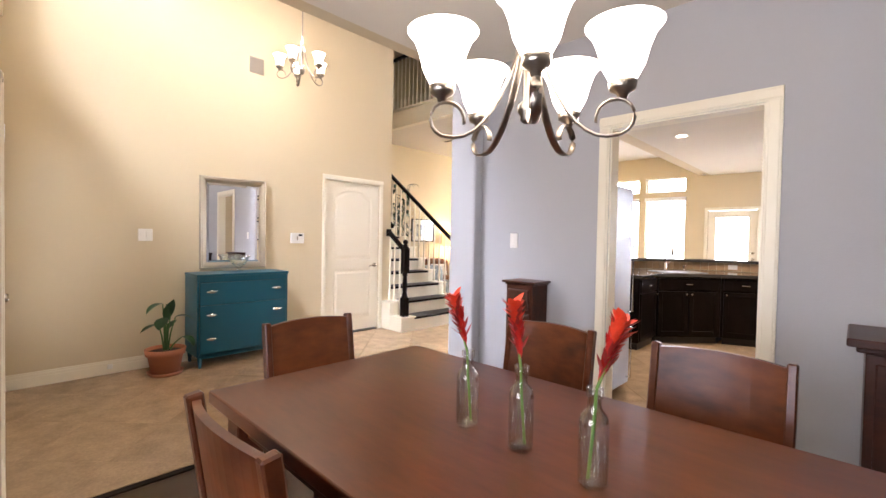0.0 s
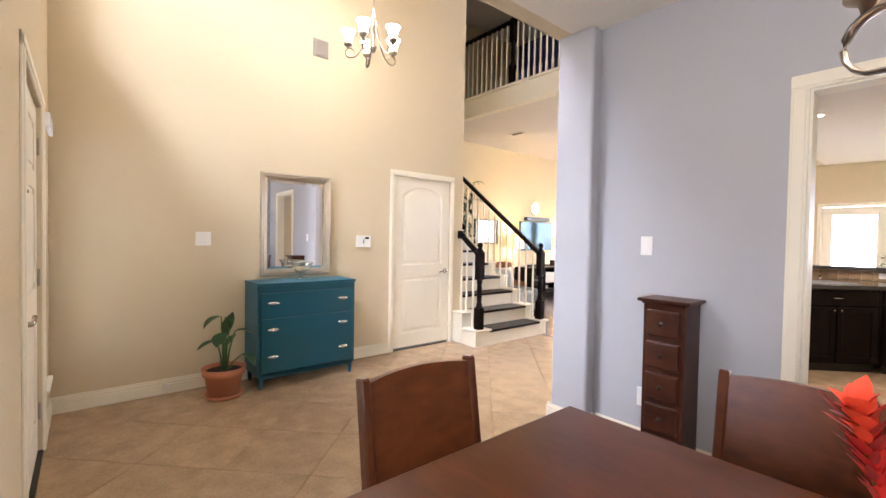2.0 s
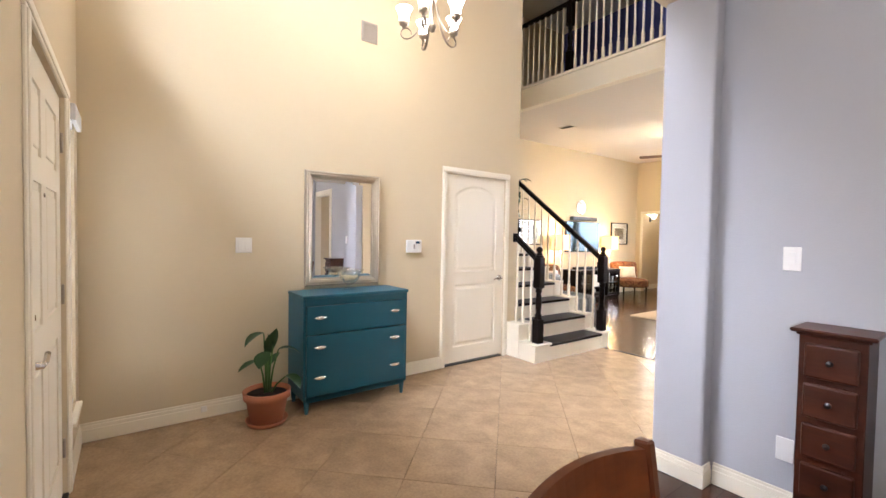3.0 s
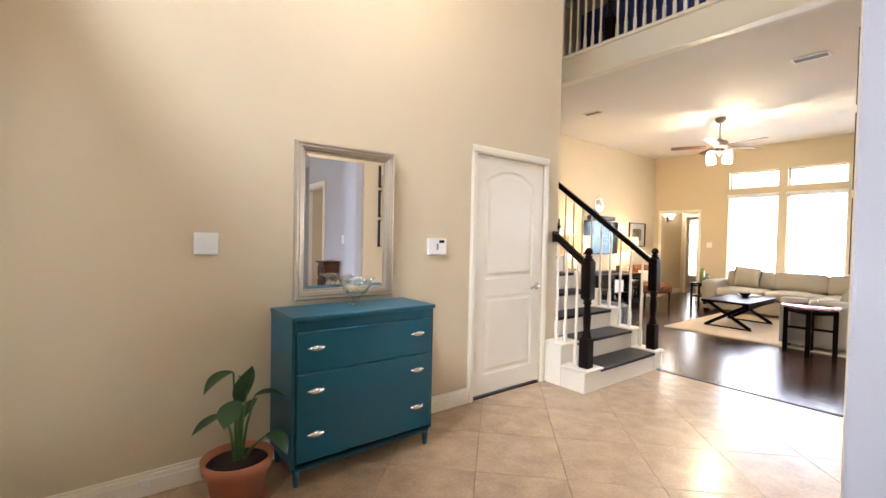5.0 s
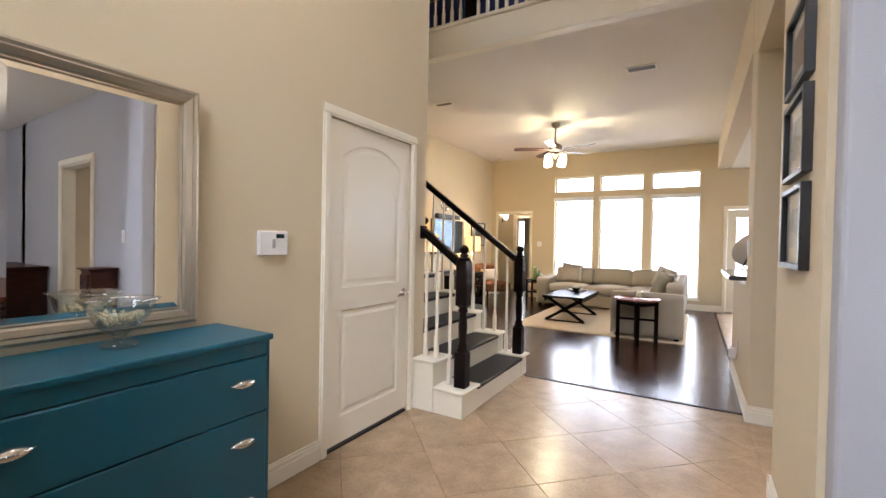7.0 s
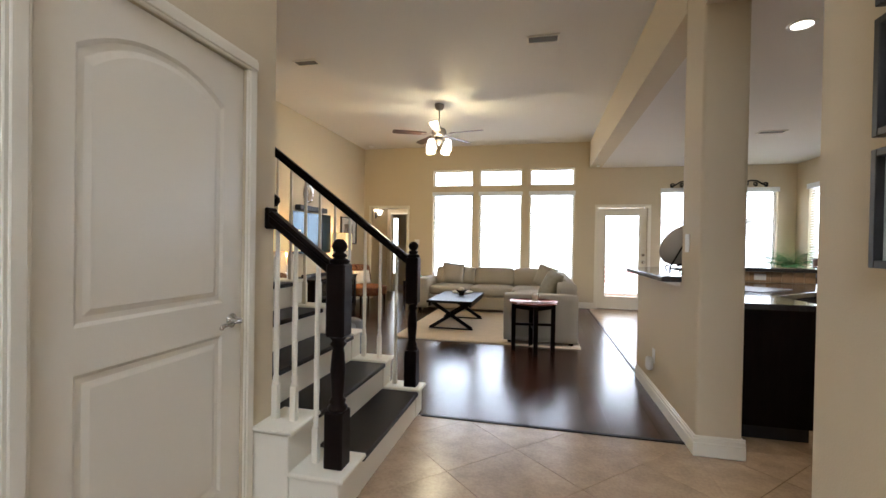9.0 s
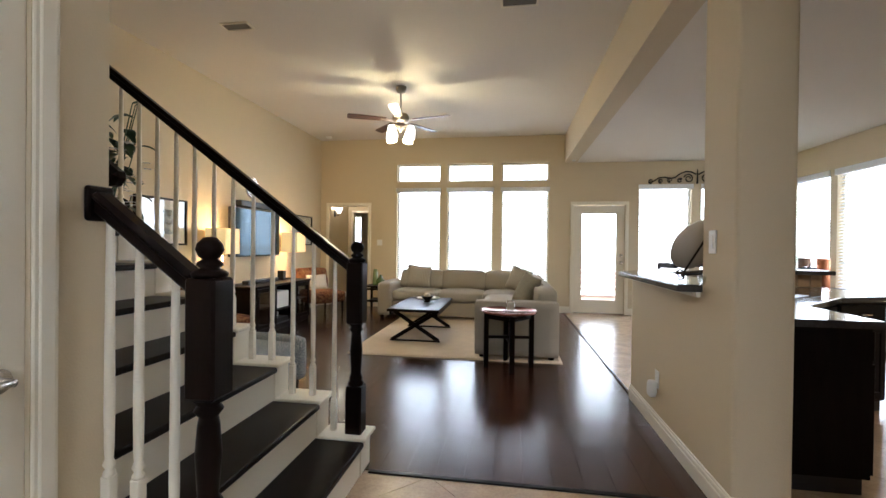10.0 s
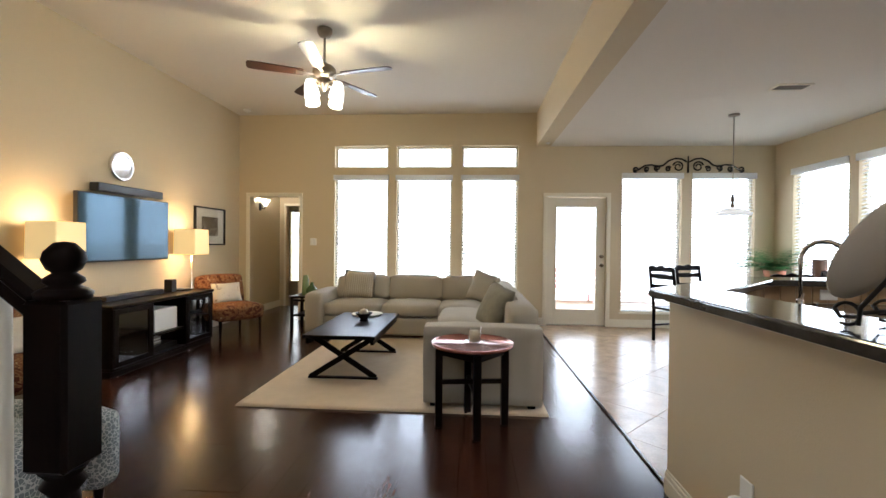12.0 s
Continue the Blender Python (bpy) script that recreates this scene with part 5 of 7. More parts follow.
pillow("striped taupe throw pillow leaning on the sofa", pose(-4.83, 10.90, 0.50, -18, 4, 8), M_STRIPE)
pillow("striped taupe throw pillow leaning on the sofa", pose(-3.12, 10.80, 0.50, -16, 14, -38), M_STRIPE)
pillow("plain taupe throw pillow slumped at the sofa end", pose(-3.08, 9.05, 0.49, -24, 8, -70), mat("taupe_fabric", (0.20, 0.185, 0.14), 0.9, vary=0.35, scale=18, bump=0.5, fine=240, spec=0.1), 0.50, 0.44, 0.15)

coffee = thing("coffee_table", "dark wooden coffee table on crossed legs", "table", at=pose(-4.41, 9.30, 0.018))
part("tabletop", boxed(-0.335, -0.665, 0.40, 0.335, 0.665, 0.435, 0.005), M_ESPRESSO, coffee)
for x in (-0.30, 0.30):
    part("apron", boxed(x - 0.015, -0.62, 0.345, x + 0.015, 0.62, 0.40, 0.002), M_ESPRESSO, coffee)
for y in (-0.50, 0.50):
    for s in (-1, 1):
        bm = bmesh.new()
        beam(bm, (s * 0.31, y + s * 0.012, 0.012), (-s * 0.30, y + s * 0.012, 0.395), 0.024, 0.05, 0.003)
        part("crossed_leg", bm, M_ESPRESSO, coffee)
    part("foot_rail", boxed(-0.33, y - 0.02, -0.002, 0.33, y + 0.02, 0.018, 0.003), M_ESPRESSO, coffee)
dish = thing("decor_bowl", "small dark bowl holding a round ornament on the table", "bowl", at=pose(-4.37, 9.42, 0.453))
part("bowl", lathe(bmesh.new(), [(0.0, 0.0), (0.05, 0.0), (0.035, 0.02), (0.095, 0.085), (0.09, 0.085), (0.03, 0.03), (0.0, 0.028)], seg=24), M_ESPRESSO, dish)
part("ornament", lathe(bmesh.new(), [(0.0, 0.04), (0.035, 0.05), (0.052, 0.085), (0.04, 0.12), (0.0, 0.135)], seg=18), M_CERAMIC, dish, "round taupe ornament")
tray = thing("serving_tray", "round white tray on the far end of the table", "tray", at=pose(-4.42, 9.78, 0.453))
part("plate", lathe(bmesh.new(), [(0.0, 0.0), (0.15, 0.0), (0.18, 0.02), (0.176, 0.022), (0.148, 0.006), (0.0, 0.006)], seg=32), M_PAPER, tray)

side_t = thing("side_table", "round copper-topped side table on dark legs", "table", at=pose(-3.205, 7.88, 0.018))
part("tabletop", lathe(bmesh.new(), [(0.0, 0.558), (0.27, 0.558), (0.288, 0.563), (0.290, 0.582), (0.284, 0.584), (0.276, 0.574), (0.0, 0.572)], seg=48), M_COPPER, side_t)
for k in range(4):
    a = radians(8 + 90 * k)
    x, y = 0.235 * math.cos(a), 0.235 * math.sin(a)
    bm = bmesh.new()
    box(bm, -0.025, -0.025, -0.014, 0.025, 0.025, 0.545, 0.004)
    bmesh.ops.transform(bm, matrix=pose(x, y, 0, 0, 0, 8 + 90 * k), verts=bm.verts[:])
    part("leg", bm, M_ESPRESSO, side_t)
for k in range(2):
    a = radians(8 + 90 * k)
    d = Vector((math.cos(a), math.sin(a), 0)) * 0.235
    for z in (0.30 - 0.034 * k, 0.535 - 0.03 * k):
        bm = bmesh.new()
        beam(bm, -d + Vector((0, 0, z)), d + Vector((0, 0, z)), 0.03, 0.03, 0.003)
        part("stretcher", bm, M_ESPRESSO, side_t)
for k in range(4):
    a, b = radians(8 + 90 * k), radians(98 + 90 * k)
    bm = bmesh.new()
    beam(bm, (0.235 * math.cos(a), 0.235 * math.sin(a), 0.515), (0.235 * math.cos(b), 0.235 * math.sin(b), 0.515), 0.022, 0.045, 0.003)
    part("apron", bm, M_ESPRESSO, side_t)
jar = thing("candle_jar", "ivory candle in a clear glass holder", "candle", at=pose(-3.19, 7.90, 0.590))
part("saucer", lathe(bmesh.new(), [(0.0, 0.0), (0.06, 0.0), (0.075, 0.012), (0.072, 0.014), (0.0, 0.008)], seg=24), M_CRYSTAL, jar)
part("candle", lathe(bmesh.new(), [(0.0, 0.012), (0.038, 0.012), (0.038, 0.085), (0.0, 0.082)], seg=20), M_WAX_W, jar)
part("holder", lathe(bmesh.new(), [(0.041, 0.012), (0.045, 0.012), (0.047, 0.105), (0.044, 0.105), (0.041, 0.014)], seg=24), M_CRYSTAL, jar)

end_t = thing("end_table", "small dark wooden end table beside the sofa", "table", at=pose(-5.69, 11.24, 0))
part("tabletop", boxed(-0.20, -0.22, 0.47, 0.20, 0.22, 0.50, 0.005), M_ESPRESSO, end_t)
for x in (-0.17, 0.17):
    for y in (-0.19, 0.19):
        part("leg", boxed(x - 0.02, y - 0.02, 0, x + 0.02, y + 0.02, 0.47, 0.003), M_ESPRESSO, end_t)
for y in (-0.19, 0.19):
    for z in (0.20, 0.42):
        part("stretcher", boxed(-0.15, y - 0.012, z, 0.15, y + 0.012, z + 0.035, 0.002), M_ESPRESSO, end_t)
part("shelf", boxed(-0.15, -0.17, 0.205, 0.15, 0.17, 0.22, 0.002), M_ESPRESSO, end_t)
v = thing("green_vase", "tall green glazed vase on the end table", "vase", at=pose(-5.72, 11.22, 0.50))
part("vase", lathe(bmesh.new(), [(0.0, 0.0), (0.05, 0.0), (0.055, 0.06), (0.045, 0.22), (0.035, 0.30), (0.030, 0.30), (0.03, 0.24), (0.0, 0.2)], seg=20), mat("pale_green_glaze", (0.22, 0.30, 0.13), 0.2, vary=0.15), v)
v = thing("green_vase", "squat dark green vase with a narrow neck", "vase", at=pose(-5.60, 11.16, 0.50))
part("vase", lathe(bmesh.new(), [(0.0, 0.0), (0.05, 0.0), (0.085, 0.06), (0.08, 0.10), (0.03, 0.155), (0.022, 0.19), (0.028, 0.20), (0.018, 0.20), (0.015, 0.16), (0.0, 0.15)], seg=22), M_GREENGLASS, v)

# television wall
console = thing("media_console", "black media console with glass-door compartments", "console", at=pose(-7.10, 9.395, 0, 0, 0, 90))
# local: x along the wall, front to -y
CW, CD = 0.775, 0.565
part("top", boxed(-CW - 0.015, -CD - 0.012, 0.645, CW + 0.015, -0.002, 0.68, 0.006), M_ESPRESSO, console)
part("plinth", boxed(-CW, -CD + 0.02, 0.0, CW, -0.002, 0.06, 0.003), M_ESPRESSO, console)
part("bottom_panel", boxed(-CW, -CD, 0.06, CW, -0.002, 0.085, 0.002), M_ESPRESSO, console)
part("back_panel", boxed(-CW, -0.02, 0.085, CW, -0.002, 0.645, 0), M_ESPRESSO, console)
for x in (-CW, -0.275, 0.255, CW - 0.02):
    part("upright", boxed(x, -CD, 0.085, x + 0.02, -0.02, 0.645, 0.002), M_ESPRESSO, console)
part("shelf", boxed(-0.255, -CD + 0.02, 0.28, 0.255, -0.02, 0.30, 0.002), M_ESPRESSO, console)
for x0, x1 in ((-CW + 0.02, -0.275), (0.275, CW - 0.02)):
    part("shelf", boxed(x0, -CD + 0.03, 0.36, x1, -0.02, 0.375, 0.001), M_ESPRESSO, console)
    d = bmesh.new()
    for a, b, c, e in ((x0, x0 + 0.05, 0.09, 0.64), (x1 - 0.05, x1, 0.09, 0.64), (x0 + 0.05, x1 - 0.05, 0.09, 0.14), (x0 + 0.05, x1 - 0.05, 0.59, 0.64)):
        box(d, a, -CD - 0.004, c, b, -CD + 0.016, e, 0.002)
    dd = part("door", d, M_ESPRESSO, console)
    g = part("pane", boxed(x0 + 0.05, -CD + 0.004, 0.14, x1 - 0.05, -CD + 0.008, 0.59, 0), M_COVER, dd)
    part("knob", lathe(bmesh.new(), [(0, -0.002), (0.01, 0.0), (0.0, 0.012)], x0 + 0.025, -CD - 0.012, 10), M_NICKEL, dd)
def on_console(name, label, cat, bm, m):
    t = thing(name, label, cat, at=pose(-7.10, 9.395, 0, 0, 0, 90))
    part("body", bm, m, t)
    return t
on_console("game_console", "upright white electronics box in the open bay", "electronics", boxed(-0.16, -0.50, 0.30, 0.20, -0.2, 0.545, 0.012, 2), M_PLASTIC)
on_console("media_player", "flat dark media player on the lower shelf", "electronics", boxed(-0.18, -0.50, 0.085, 0.20, -0.15, 0.15, 0.004), M_BLACK)
for k in range(5):
    on_console("game_case", "slim plastic case stacked in the console", "case", boxed(-0.16 + 0.004 * k, -0.42, 0.150 + 0.016 * k, 0.04, -0.25, 0.165 + 0.016 * k, 0.001), M_PLASTIC if k % 2 else M_VENT)
spk = on_console("soundbar", "long low black soundbar on the console", "speaker", boxed(-0.55, -0.30, 0.68, 0.25, -0.20, 0.735, 0.01, 2), M_BLACK)
on_console("small_speaker", "small upright black speaker on the console", "speaker", boxed(0.38, -0.30, 0.68, 0.47, -0.20, 0.83, 0.006), M_BLACK)
tray2 = on_console("shallow_dish", "shallow dark dish at the console end", "dish", lathe(bmesh.new(), [(0, 0.68), (0.09, 0.68), (0.11, 0.695), (0.105, 0.697), (0, 0.688)], 0.62, -0.28, 20), M_BLACK)

tv = thing("television", "large dark flat-screen television on a wall bracket", "television", at=pose(XL + 0.05, 9.325, 1.42, 0, 0, 88))
part("bracket", boxed(-0.2, -0.055, -0.15, 0.2, 0.045, 0.15, 0.004), M_BLACK, tv)
part("housing", boxed(-0.60, -0.10, -0.35, 0.60, -0.055, 0.35, 0.008, 2), M_BLACK, tv)
part("screen", boxed(-0.588, -0.103, -0.332, 0.588, -0.099, 0.338, 0.001), M_SCREEN, tv)
bar_s = thing("sound_bar", "slim dark soundbar mounted above the television", "speaker", at=pose(XL, 9.45, 1.845, 0, 0, 90))
part("body", boxed(-0.46, -0.11, -0.045, 0.46, 0, 0.045, 0.012, 2), mat("slate_plastic", (0.04, 0.05, 0.065), 0.4), bar_s)
clock = thing("wall_clock", "round silver-rimmed wall clock", "clock", at=pose(XL, 9.39, 2.12, 90, 0, 90))
part("rim", lathe(bmesh.new(), [(0.12, 0.0), (0.165, 0.0), (0.168, 0.02), (0.15, 0.034), (0.128, 0.022), (0.12, 0.018)], seg=40), M_CHROME, clock)
part("face", lathe(bmesh.new(), [(0.0, 0.0), (0.126, 0.0), (0.126, 0.014), (0.0, 0.014)], seg=36), M_PAPER, clock)
for a, ln, w in ((70, 0.07, 0.010), (-30, 0.105, 0.007)):
    bm = boxed(-w / 2, -0.01, 0.016, w / 2, ln, 0.019, 0)
    bmesh.ops.transform(bm, matrix=pose(0, 0, 0, 0, 0, a), verts=bm.verts[:])
    part("clock_hand", bm, M_BLACK, clock)
for k in range(12):
    a = radians(30 * k)
    part("hour_mark", boxed(0.105 * math.cos(a) - 0.005, 0.105 * math.sin(a) - 0.005, 0.014, 0.105 * math.cos(a) + 0.005, 0.105 * math.sin(a) + 0.005, 0.0165, 0), M_BLACK, clock)
picture("framed_picture", "black-framed monochrome photograph with a wide mat", pose(XL, 11.02, 1.52, 0, 0, 90), 0.74, 0.56, 0.1, M_PHOTO, (0.40, 0.28))
picture("framed_picture", "black-framed pale landscape photograph behind the stairs", pose(XL, 7.67, 1.50, 0, 0, 90), 0.74, 0.54, 0.1, M_PHOTO2, (0.42, 0.28))


def floor_lamp(y):
    f = thing("floor_lamp", "chrome floor lamp with a lit cream square shade", "lamp", "pair of floor lamps", pose(-6.90, y, 0))
    part("base", lathe(bmesh.new(), [(0.0, 0.0), (0.13, 0.0), (0.13, 0.012), (0.02, 0.024), (0.012, 0.03), (0.0, 0.03)], seg=28), M_CHROME, f)
    part("pole", lathe(bmesh.new(), [(0.009, 0.028), (0.009, 1.20), (0.0, 1.20)], seg=12), M_CHROME, f)
    bm = bmesh.new()
    # square shade with softly rounded corners, open above and below
    rings = []
    for h, z in ((0.148, 1.125), (0.145, 1.45), (0.142, 1.45), (0.145, 1.125)):
        ring = []
        for k in range(4):
            for j in range(4):
                q = radians(90 * k + 30 * j)
                cx, cy = ((1, 1), (-1, 1), (-1, -1), (1, -1))[k]
                ring.append(bm.verts.new((cx * (h - 0.012) + 0.012 * math.cos(q), cy * (h - 0.012) + 0.012 * math.sin(q), z)))
        rings.append(ring)
    for p, q in zip(rings, rings[1:] + rings[:1]):
        for k in range(16):
            bm.faces.new((p[k], p[(k + 1) % 16], q[(k + 1) % 16], q[k]))
    part("shade", bm, M_SHADE, f, "lit cream square shade")
    bm = bmesh.new()
    for k in range(3):
        a = 2 * math.pi * k / 3
        tube(bm, [(0, 0, 1.40), (0.141 * math.cos(a), 0.141 * math.sin(a), 1.41)], 0.003, 5)
    tube(bm, [(0, 0, 1.19), (0, 0, 1.41)], 0.005, 6)
    part("harp", bm, M_CHROME, f)
    part("bulb", lathe(bmesh.new(), [(0.0, 1.20), (0.012, 1.21), (0.03, 1.26), (0.02, 1.295), (0.0, 1.30)], seg=14), glow("bulb", (1.0, 0.8, 0.5), 8.0), f)
    for z in (1.10, 1.485):
        lamp("lamp_light", -6.90, y, z, TABLE_LAMP, (1.0, 0.66, 0.30), 0.05)
    return f


floor_lamp(8.43)
floor_lamp(10.285)


def slipper_chair(label, at, m, pad):
    """An armless upholstered chair; it looks to -y."""
    c = thing("accent_chair", label, "chair", "accent chairs", at)
    part("seat", cushion(bmesh.new(), -0.32, -0.34, 0.24, 0.32, 0.34, 0.44, 0.02, 0.05, 8), m, c)
    bm = cushion(bmesh.new(), -0.32, -0.07, 0.0, 0.32, 0.07, 0.46, 0.015, 0.05, 8)
    bmesh.ops.transform(bm, matrix=pose(0, 0.30, 0.36, -10, 0, 0), verts=bm.verts[:])
    part("backrest", bm, m, c)
    for x in (-0.27, 0.27):
        for y in (-0.29, 0.29):
            part("leg", lathe(bmesh.new(), [(0.014, 0.0), (0.022, 0.26)], x, y, 10), M_ESPRESSO, c)
    return c


slipper_chair("orange floral upholstered armless chair beside the console", pose(-6.55, 10.62, 0, 0, 0, 55), M_FLORAL, None)
pillow("cream printed pillow on the orange chair", pose(-6.60, 10.645, 0.43, -20, 0, 55), M_CREAM, 0.40, 0.30, 0.12)
slipper_chair("orange floral upholstered armless chair near the stairs", pose(-6.50, 7.72, 0, 0, 0, 70), M_FLORAL, None)
pillow("cream printed pillow on the second orange chair", pose(-6.55, 7.72, 0.43, -20, 0, 70), M_CREAM, 0.40, 0.30, 0.12)

arm = thing("patterned_armchair", "grey trellis-patterned armchair beside the stairs", "armchair", at=pose(-5.36, 6.40, 0, 0, 0, 84))
part("seat", cushion(bmesh.new(), -0.36, -0.36, 0.12, 0.36, 0.30, 0.45, 0.02, 0.05, 8), M_DOTS, arm)
bm = cushion(bmesh.new(), -0.46, -0.09, 0.0, 0.46, 0.09, 0.62, 0.015, 0.06, 8)
bmesh.ops.transform(bm, matrix=pose(0, 0.36, 0.14, -7, 0, 0), verts=bm.verts[:])
part("backrest", bm, M_DOTS, arm)
for x0, x1 in ((-0.50, -0.35), (0.35, 0.50)):
    part("arm", cushion(bmesh.new(), x0, -0.38, 0.10, x1, 0.36, 0.47, 0.01, 0.05, 7), M_DOTS, arm)
for x in (-0.42, 0.42):
    for y in (-0.32, 0.34):
        part("leg", lathe(bmesh.new(), [(0.016, 0.0), (0.024, 0.13)], x, y, 10), M_ESPRESSO, arm)

# tall flowering plant in the corner behind the stairs
tall = thing("tall_plant", "tall dark-leaved plant with cream blossoms in a basket", "plant", at=pose(-6.60, 6.36, 0))
part("basket", lathe(bmesh.new(), [(0.0, 0.0), (0.16, 0.0), (0.20, 0.16), (0.21, 0.36), (0.195, 0.36), (0.18, 0.30), (0.0, 0.30)], seg=24), wood("wicker", (0.10, 0.06, 0.03), (0.25, 0.16, 0.08), 0.7, "z", 30, bump=0.6), tall)
rng = random.Random(21)
for k in range(20):
    a, l = rng.uniform(0, 6.28), rng.uniform(0.08, 0.42)
    h = rng.uniform(1.45, 2.45)
    d = Vector((math.cos(a), math.sin(a), 0))
    part("stem", tube(bmesh.new(), [d * 0.04 + Vector((0, 0, 0.29)), d * l * 0.4 + Vector((0, 0, h * 0.6)), d * l + Vector((0, 0, h))], 0.010, 6, 0.4), M_LEAF2, tall)
    bm = bmesh.new()
    for i in range(14):
        u = 0.35 + 0.65 * i / 13
        p = d * l * u * u + Vector((0, 0, 0.29 + (h - 0.29) * u))
        b = a + i * 2.4
        leaf(bm, p, (math.cos(b), math.sin(b), rng.uniform(-0.2, 0.7)), rng.uniform(0.14, 0.22), rng.uniform(0.06, 0.09), 1.5, 0.2, 6)
    part("foliage", bm, M_LEAF2, tall)
    if k % 2 == 0:
        bm = bmesh.new()
        for j in range(16):
            p = d * l * 0.8 + Vector((rng.uniform(-0.13, 0.13), rng.uniform(-0.13, 0.13), h * rng.uniform(0.62, 0.86)))
            for i in range(5):
                b = i * 1.257 + rng.random()
                leaf(bm, p, (math.cos(b), math.sin(b), 0.4), 0.05, 0.035, 0.6, 0.2, 3)
        part("blossom", bm, M_PAPER, tall, "cream blossoms")

# ceiling fan
FANX, FANY = -4.70, 9.06
fan = thing("ceiling_fan", "brushed nickel ceiling fan with five dark blades and lit glass shades", "fan", at=pose(FANX, FANY, 3.42))
part("canopy", lathe(bmesh.new(), [(0.02, -0.09), (0.055, -0.075), (0.075, -0.03), (0.075, 0.0)], seg=28), M_BRONZE, fan)
part("downrod", lathe(bmesh.new(), [(0.012, -0.36), (0.012, -0.085)], seg=12), M_BRONZE, fan)
part("motor", lathe(bmesh.new(), [(0.0, -0.50), (0.06, -0.495), (0.10, -0.475), (0.115, -0.445), (0.115, -0.40), (0.09, -0.37), (0.03, -0.35), (0.02, -0.33)], seg=32), M_BRONZE, fan)
part("light_hub", lathe(bmesh.new(), [(0.0, -0.62), (0.012, -0.61), (0.03, -0.59), (0.055, -0.55), (0.06, -0.50)], seg=24), M_BRONZE, fan)
M_BLADE = wood("fan_blade_wood", (0.035, 0.015, 0.010), (0.085, 0.035, 0.022), 0.35, "x", 12.0)
for k in range(5):
    m = pose(0, 0, -0.455, 0, 0, -84 + 72 * k) @ pose(0, 0, 0, 10, 0, 0)
    bm = prism(bmesh.new(), [(0.20, -0.052), (0.62, -0.066), (0.70, -0.060), (0.715, -0.03), (0.715, 0.03), (0.70, 0.060), (0.62, 0.066), (0.20, 0.052)], -0.004, 0.004)
    bmesh.ops.transform(bm, matrix=m, verts=bm.verts[:])
    blade = part("blade", bm, M_BLADE, fan)
    bm = prism(bmesh.new(), [(0.09, -0.018), (0.16, -0.014), (0.27, -0.038), (0.27, 0.038), (0.16, 0.014), (0.09, 0.018)], -0.010, -0.0045)
    bmesh.ops.transform(bm, matrix=m, verts=bm.verts[:])
    part("blade_bracket", bm, M_BRONZE, blade)
for k in range(4):
    a = radians(64 + 90 * k)
    d = Vector((math.cos(a), math.sin(a), 0))
    part("lamp_arm", tube(bmesh.new(), [d * 0.04 + Vector((0, 0, -0.545)), d * 0.13 + Vector((0, 0, -0.535)), d * 0.195 + Vector((0, 0, -0.565))], 0.011, 8), M_BRONZE, fan)
    bm = lathe(bmesh.new(), [(0.028, 0.0), (0.046, -0.025), (0.064, -0.09), (0.072, -0.165), (0.066, -0.166), (0.054, -0.09), (0.02, -0.01)], seg=20)
    bmesh.ops.transform(bm, matrix=Matrix.Translation(d * 0.195 + Vector((0, 0, -0.56))) @ Matrix.Rotation(radians(-14), 4, d.cross(Vector((0, 0, 1)))), verts=bm.verts[:])
    part("shade", bm, M_SHADE_LIT, fan, "lit frosted glass shade")
lamp("fan_light", FANX, FANY, 2.66, FAN_LAMP, (1.0, 0.80, 0.45), 0.09)

# ceiling fittings
def ceiling_vent(x, y, z, w, d):
    v = thing("ceiling_vent", "white slatted ceiling air vent", "vent", "ceiling vents", pose(x, y, z))
    for nm, a, b, c, e in (("frame", -w / 2, w / 2, -d / 2, -d / 2 + 0.02), ("frame", -w / 2, w / 2, d / 2 - 0.02, d / 2), ("frame", -w / 2, -w / 2 + 0.02, -d / 2 + 0.02, d / 2 - 0.02), ("frame", w / 2 - 0.02, w / 2, -d / 2 + 0.02, d / 2 - 0.02)):
        part(nm, boxed(a, c, -0.012, b, e, 0, 0.002), M_TRIM, v)
    # backing and slats share the darkened tone that paints the slots' shade
    part("backing", boxed(-w / 2 + 0.02, -d / 2 + 0.02, -0.003, w / 2 - 0.02, d / 2 - 0.02, 0, 0), M_LOUVRE, v)
    for k in range(5):
        y0 = -d / 2 + 0.028 + k * (d - 0.05) / 5
        part("slat", boxed(-w / 2 + 0.02, y0, -0.010, w / 2 - 0.02, y0 + 0.012, -0.003, 0), M_LOUVRE, v)
    return v


ceiling_vent(-3.15, 7.18, CEIL_L, 0.33, 0.17)
ceiling_vent(-5.91, 7.26, CEIL_L, 0.30, 0.15)
ceiling_vent(-0.09, 9.31, CEIL_K, 0.33, 0.17)
smoke = thing("smoke_detector", "round white smoke detector on the ceiling", "detector", at=pose(-6.83, 11.55, CEIL_L))
part("body", lathe(bmesh.new(), [(0.0, -0.035), (0.04, -0.034), (0.058, -0.02), (0.062, 0.0)], seg=24), M_PLASTIC, smoke)
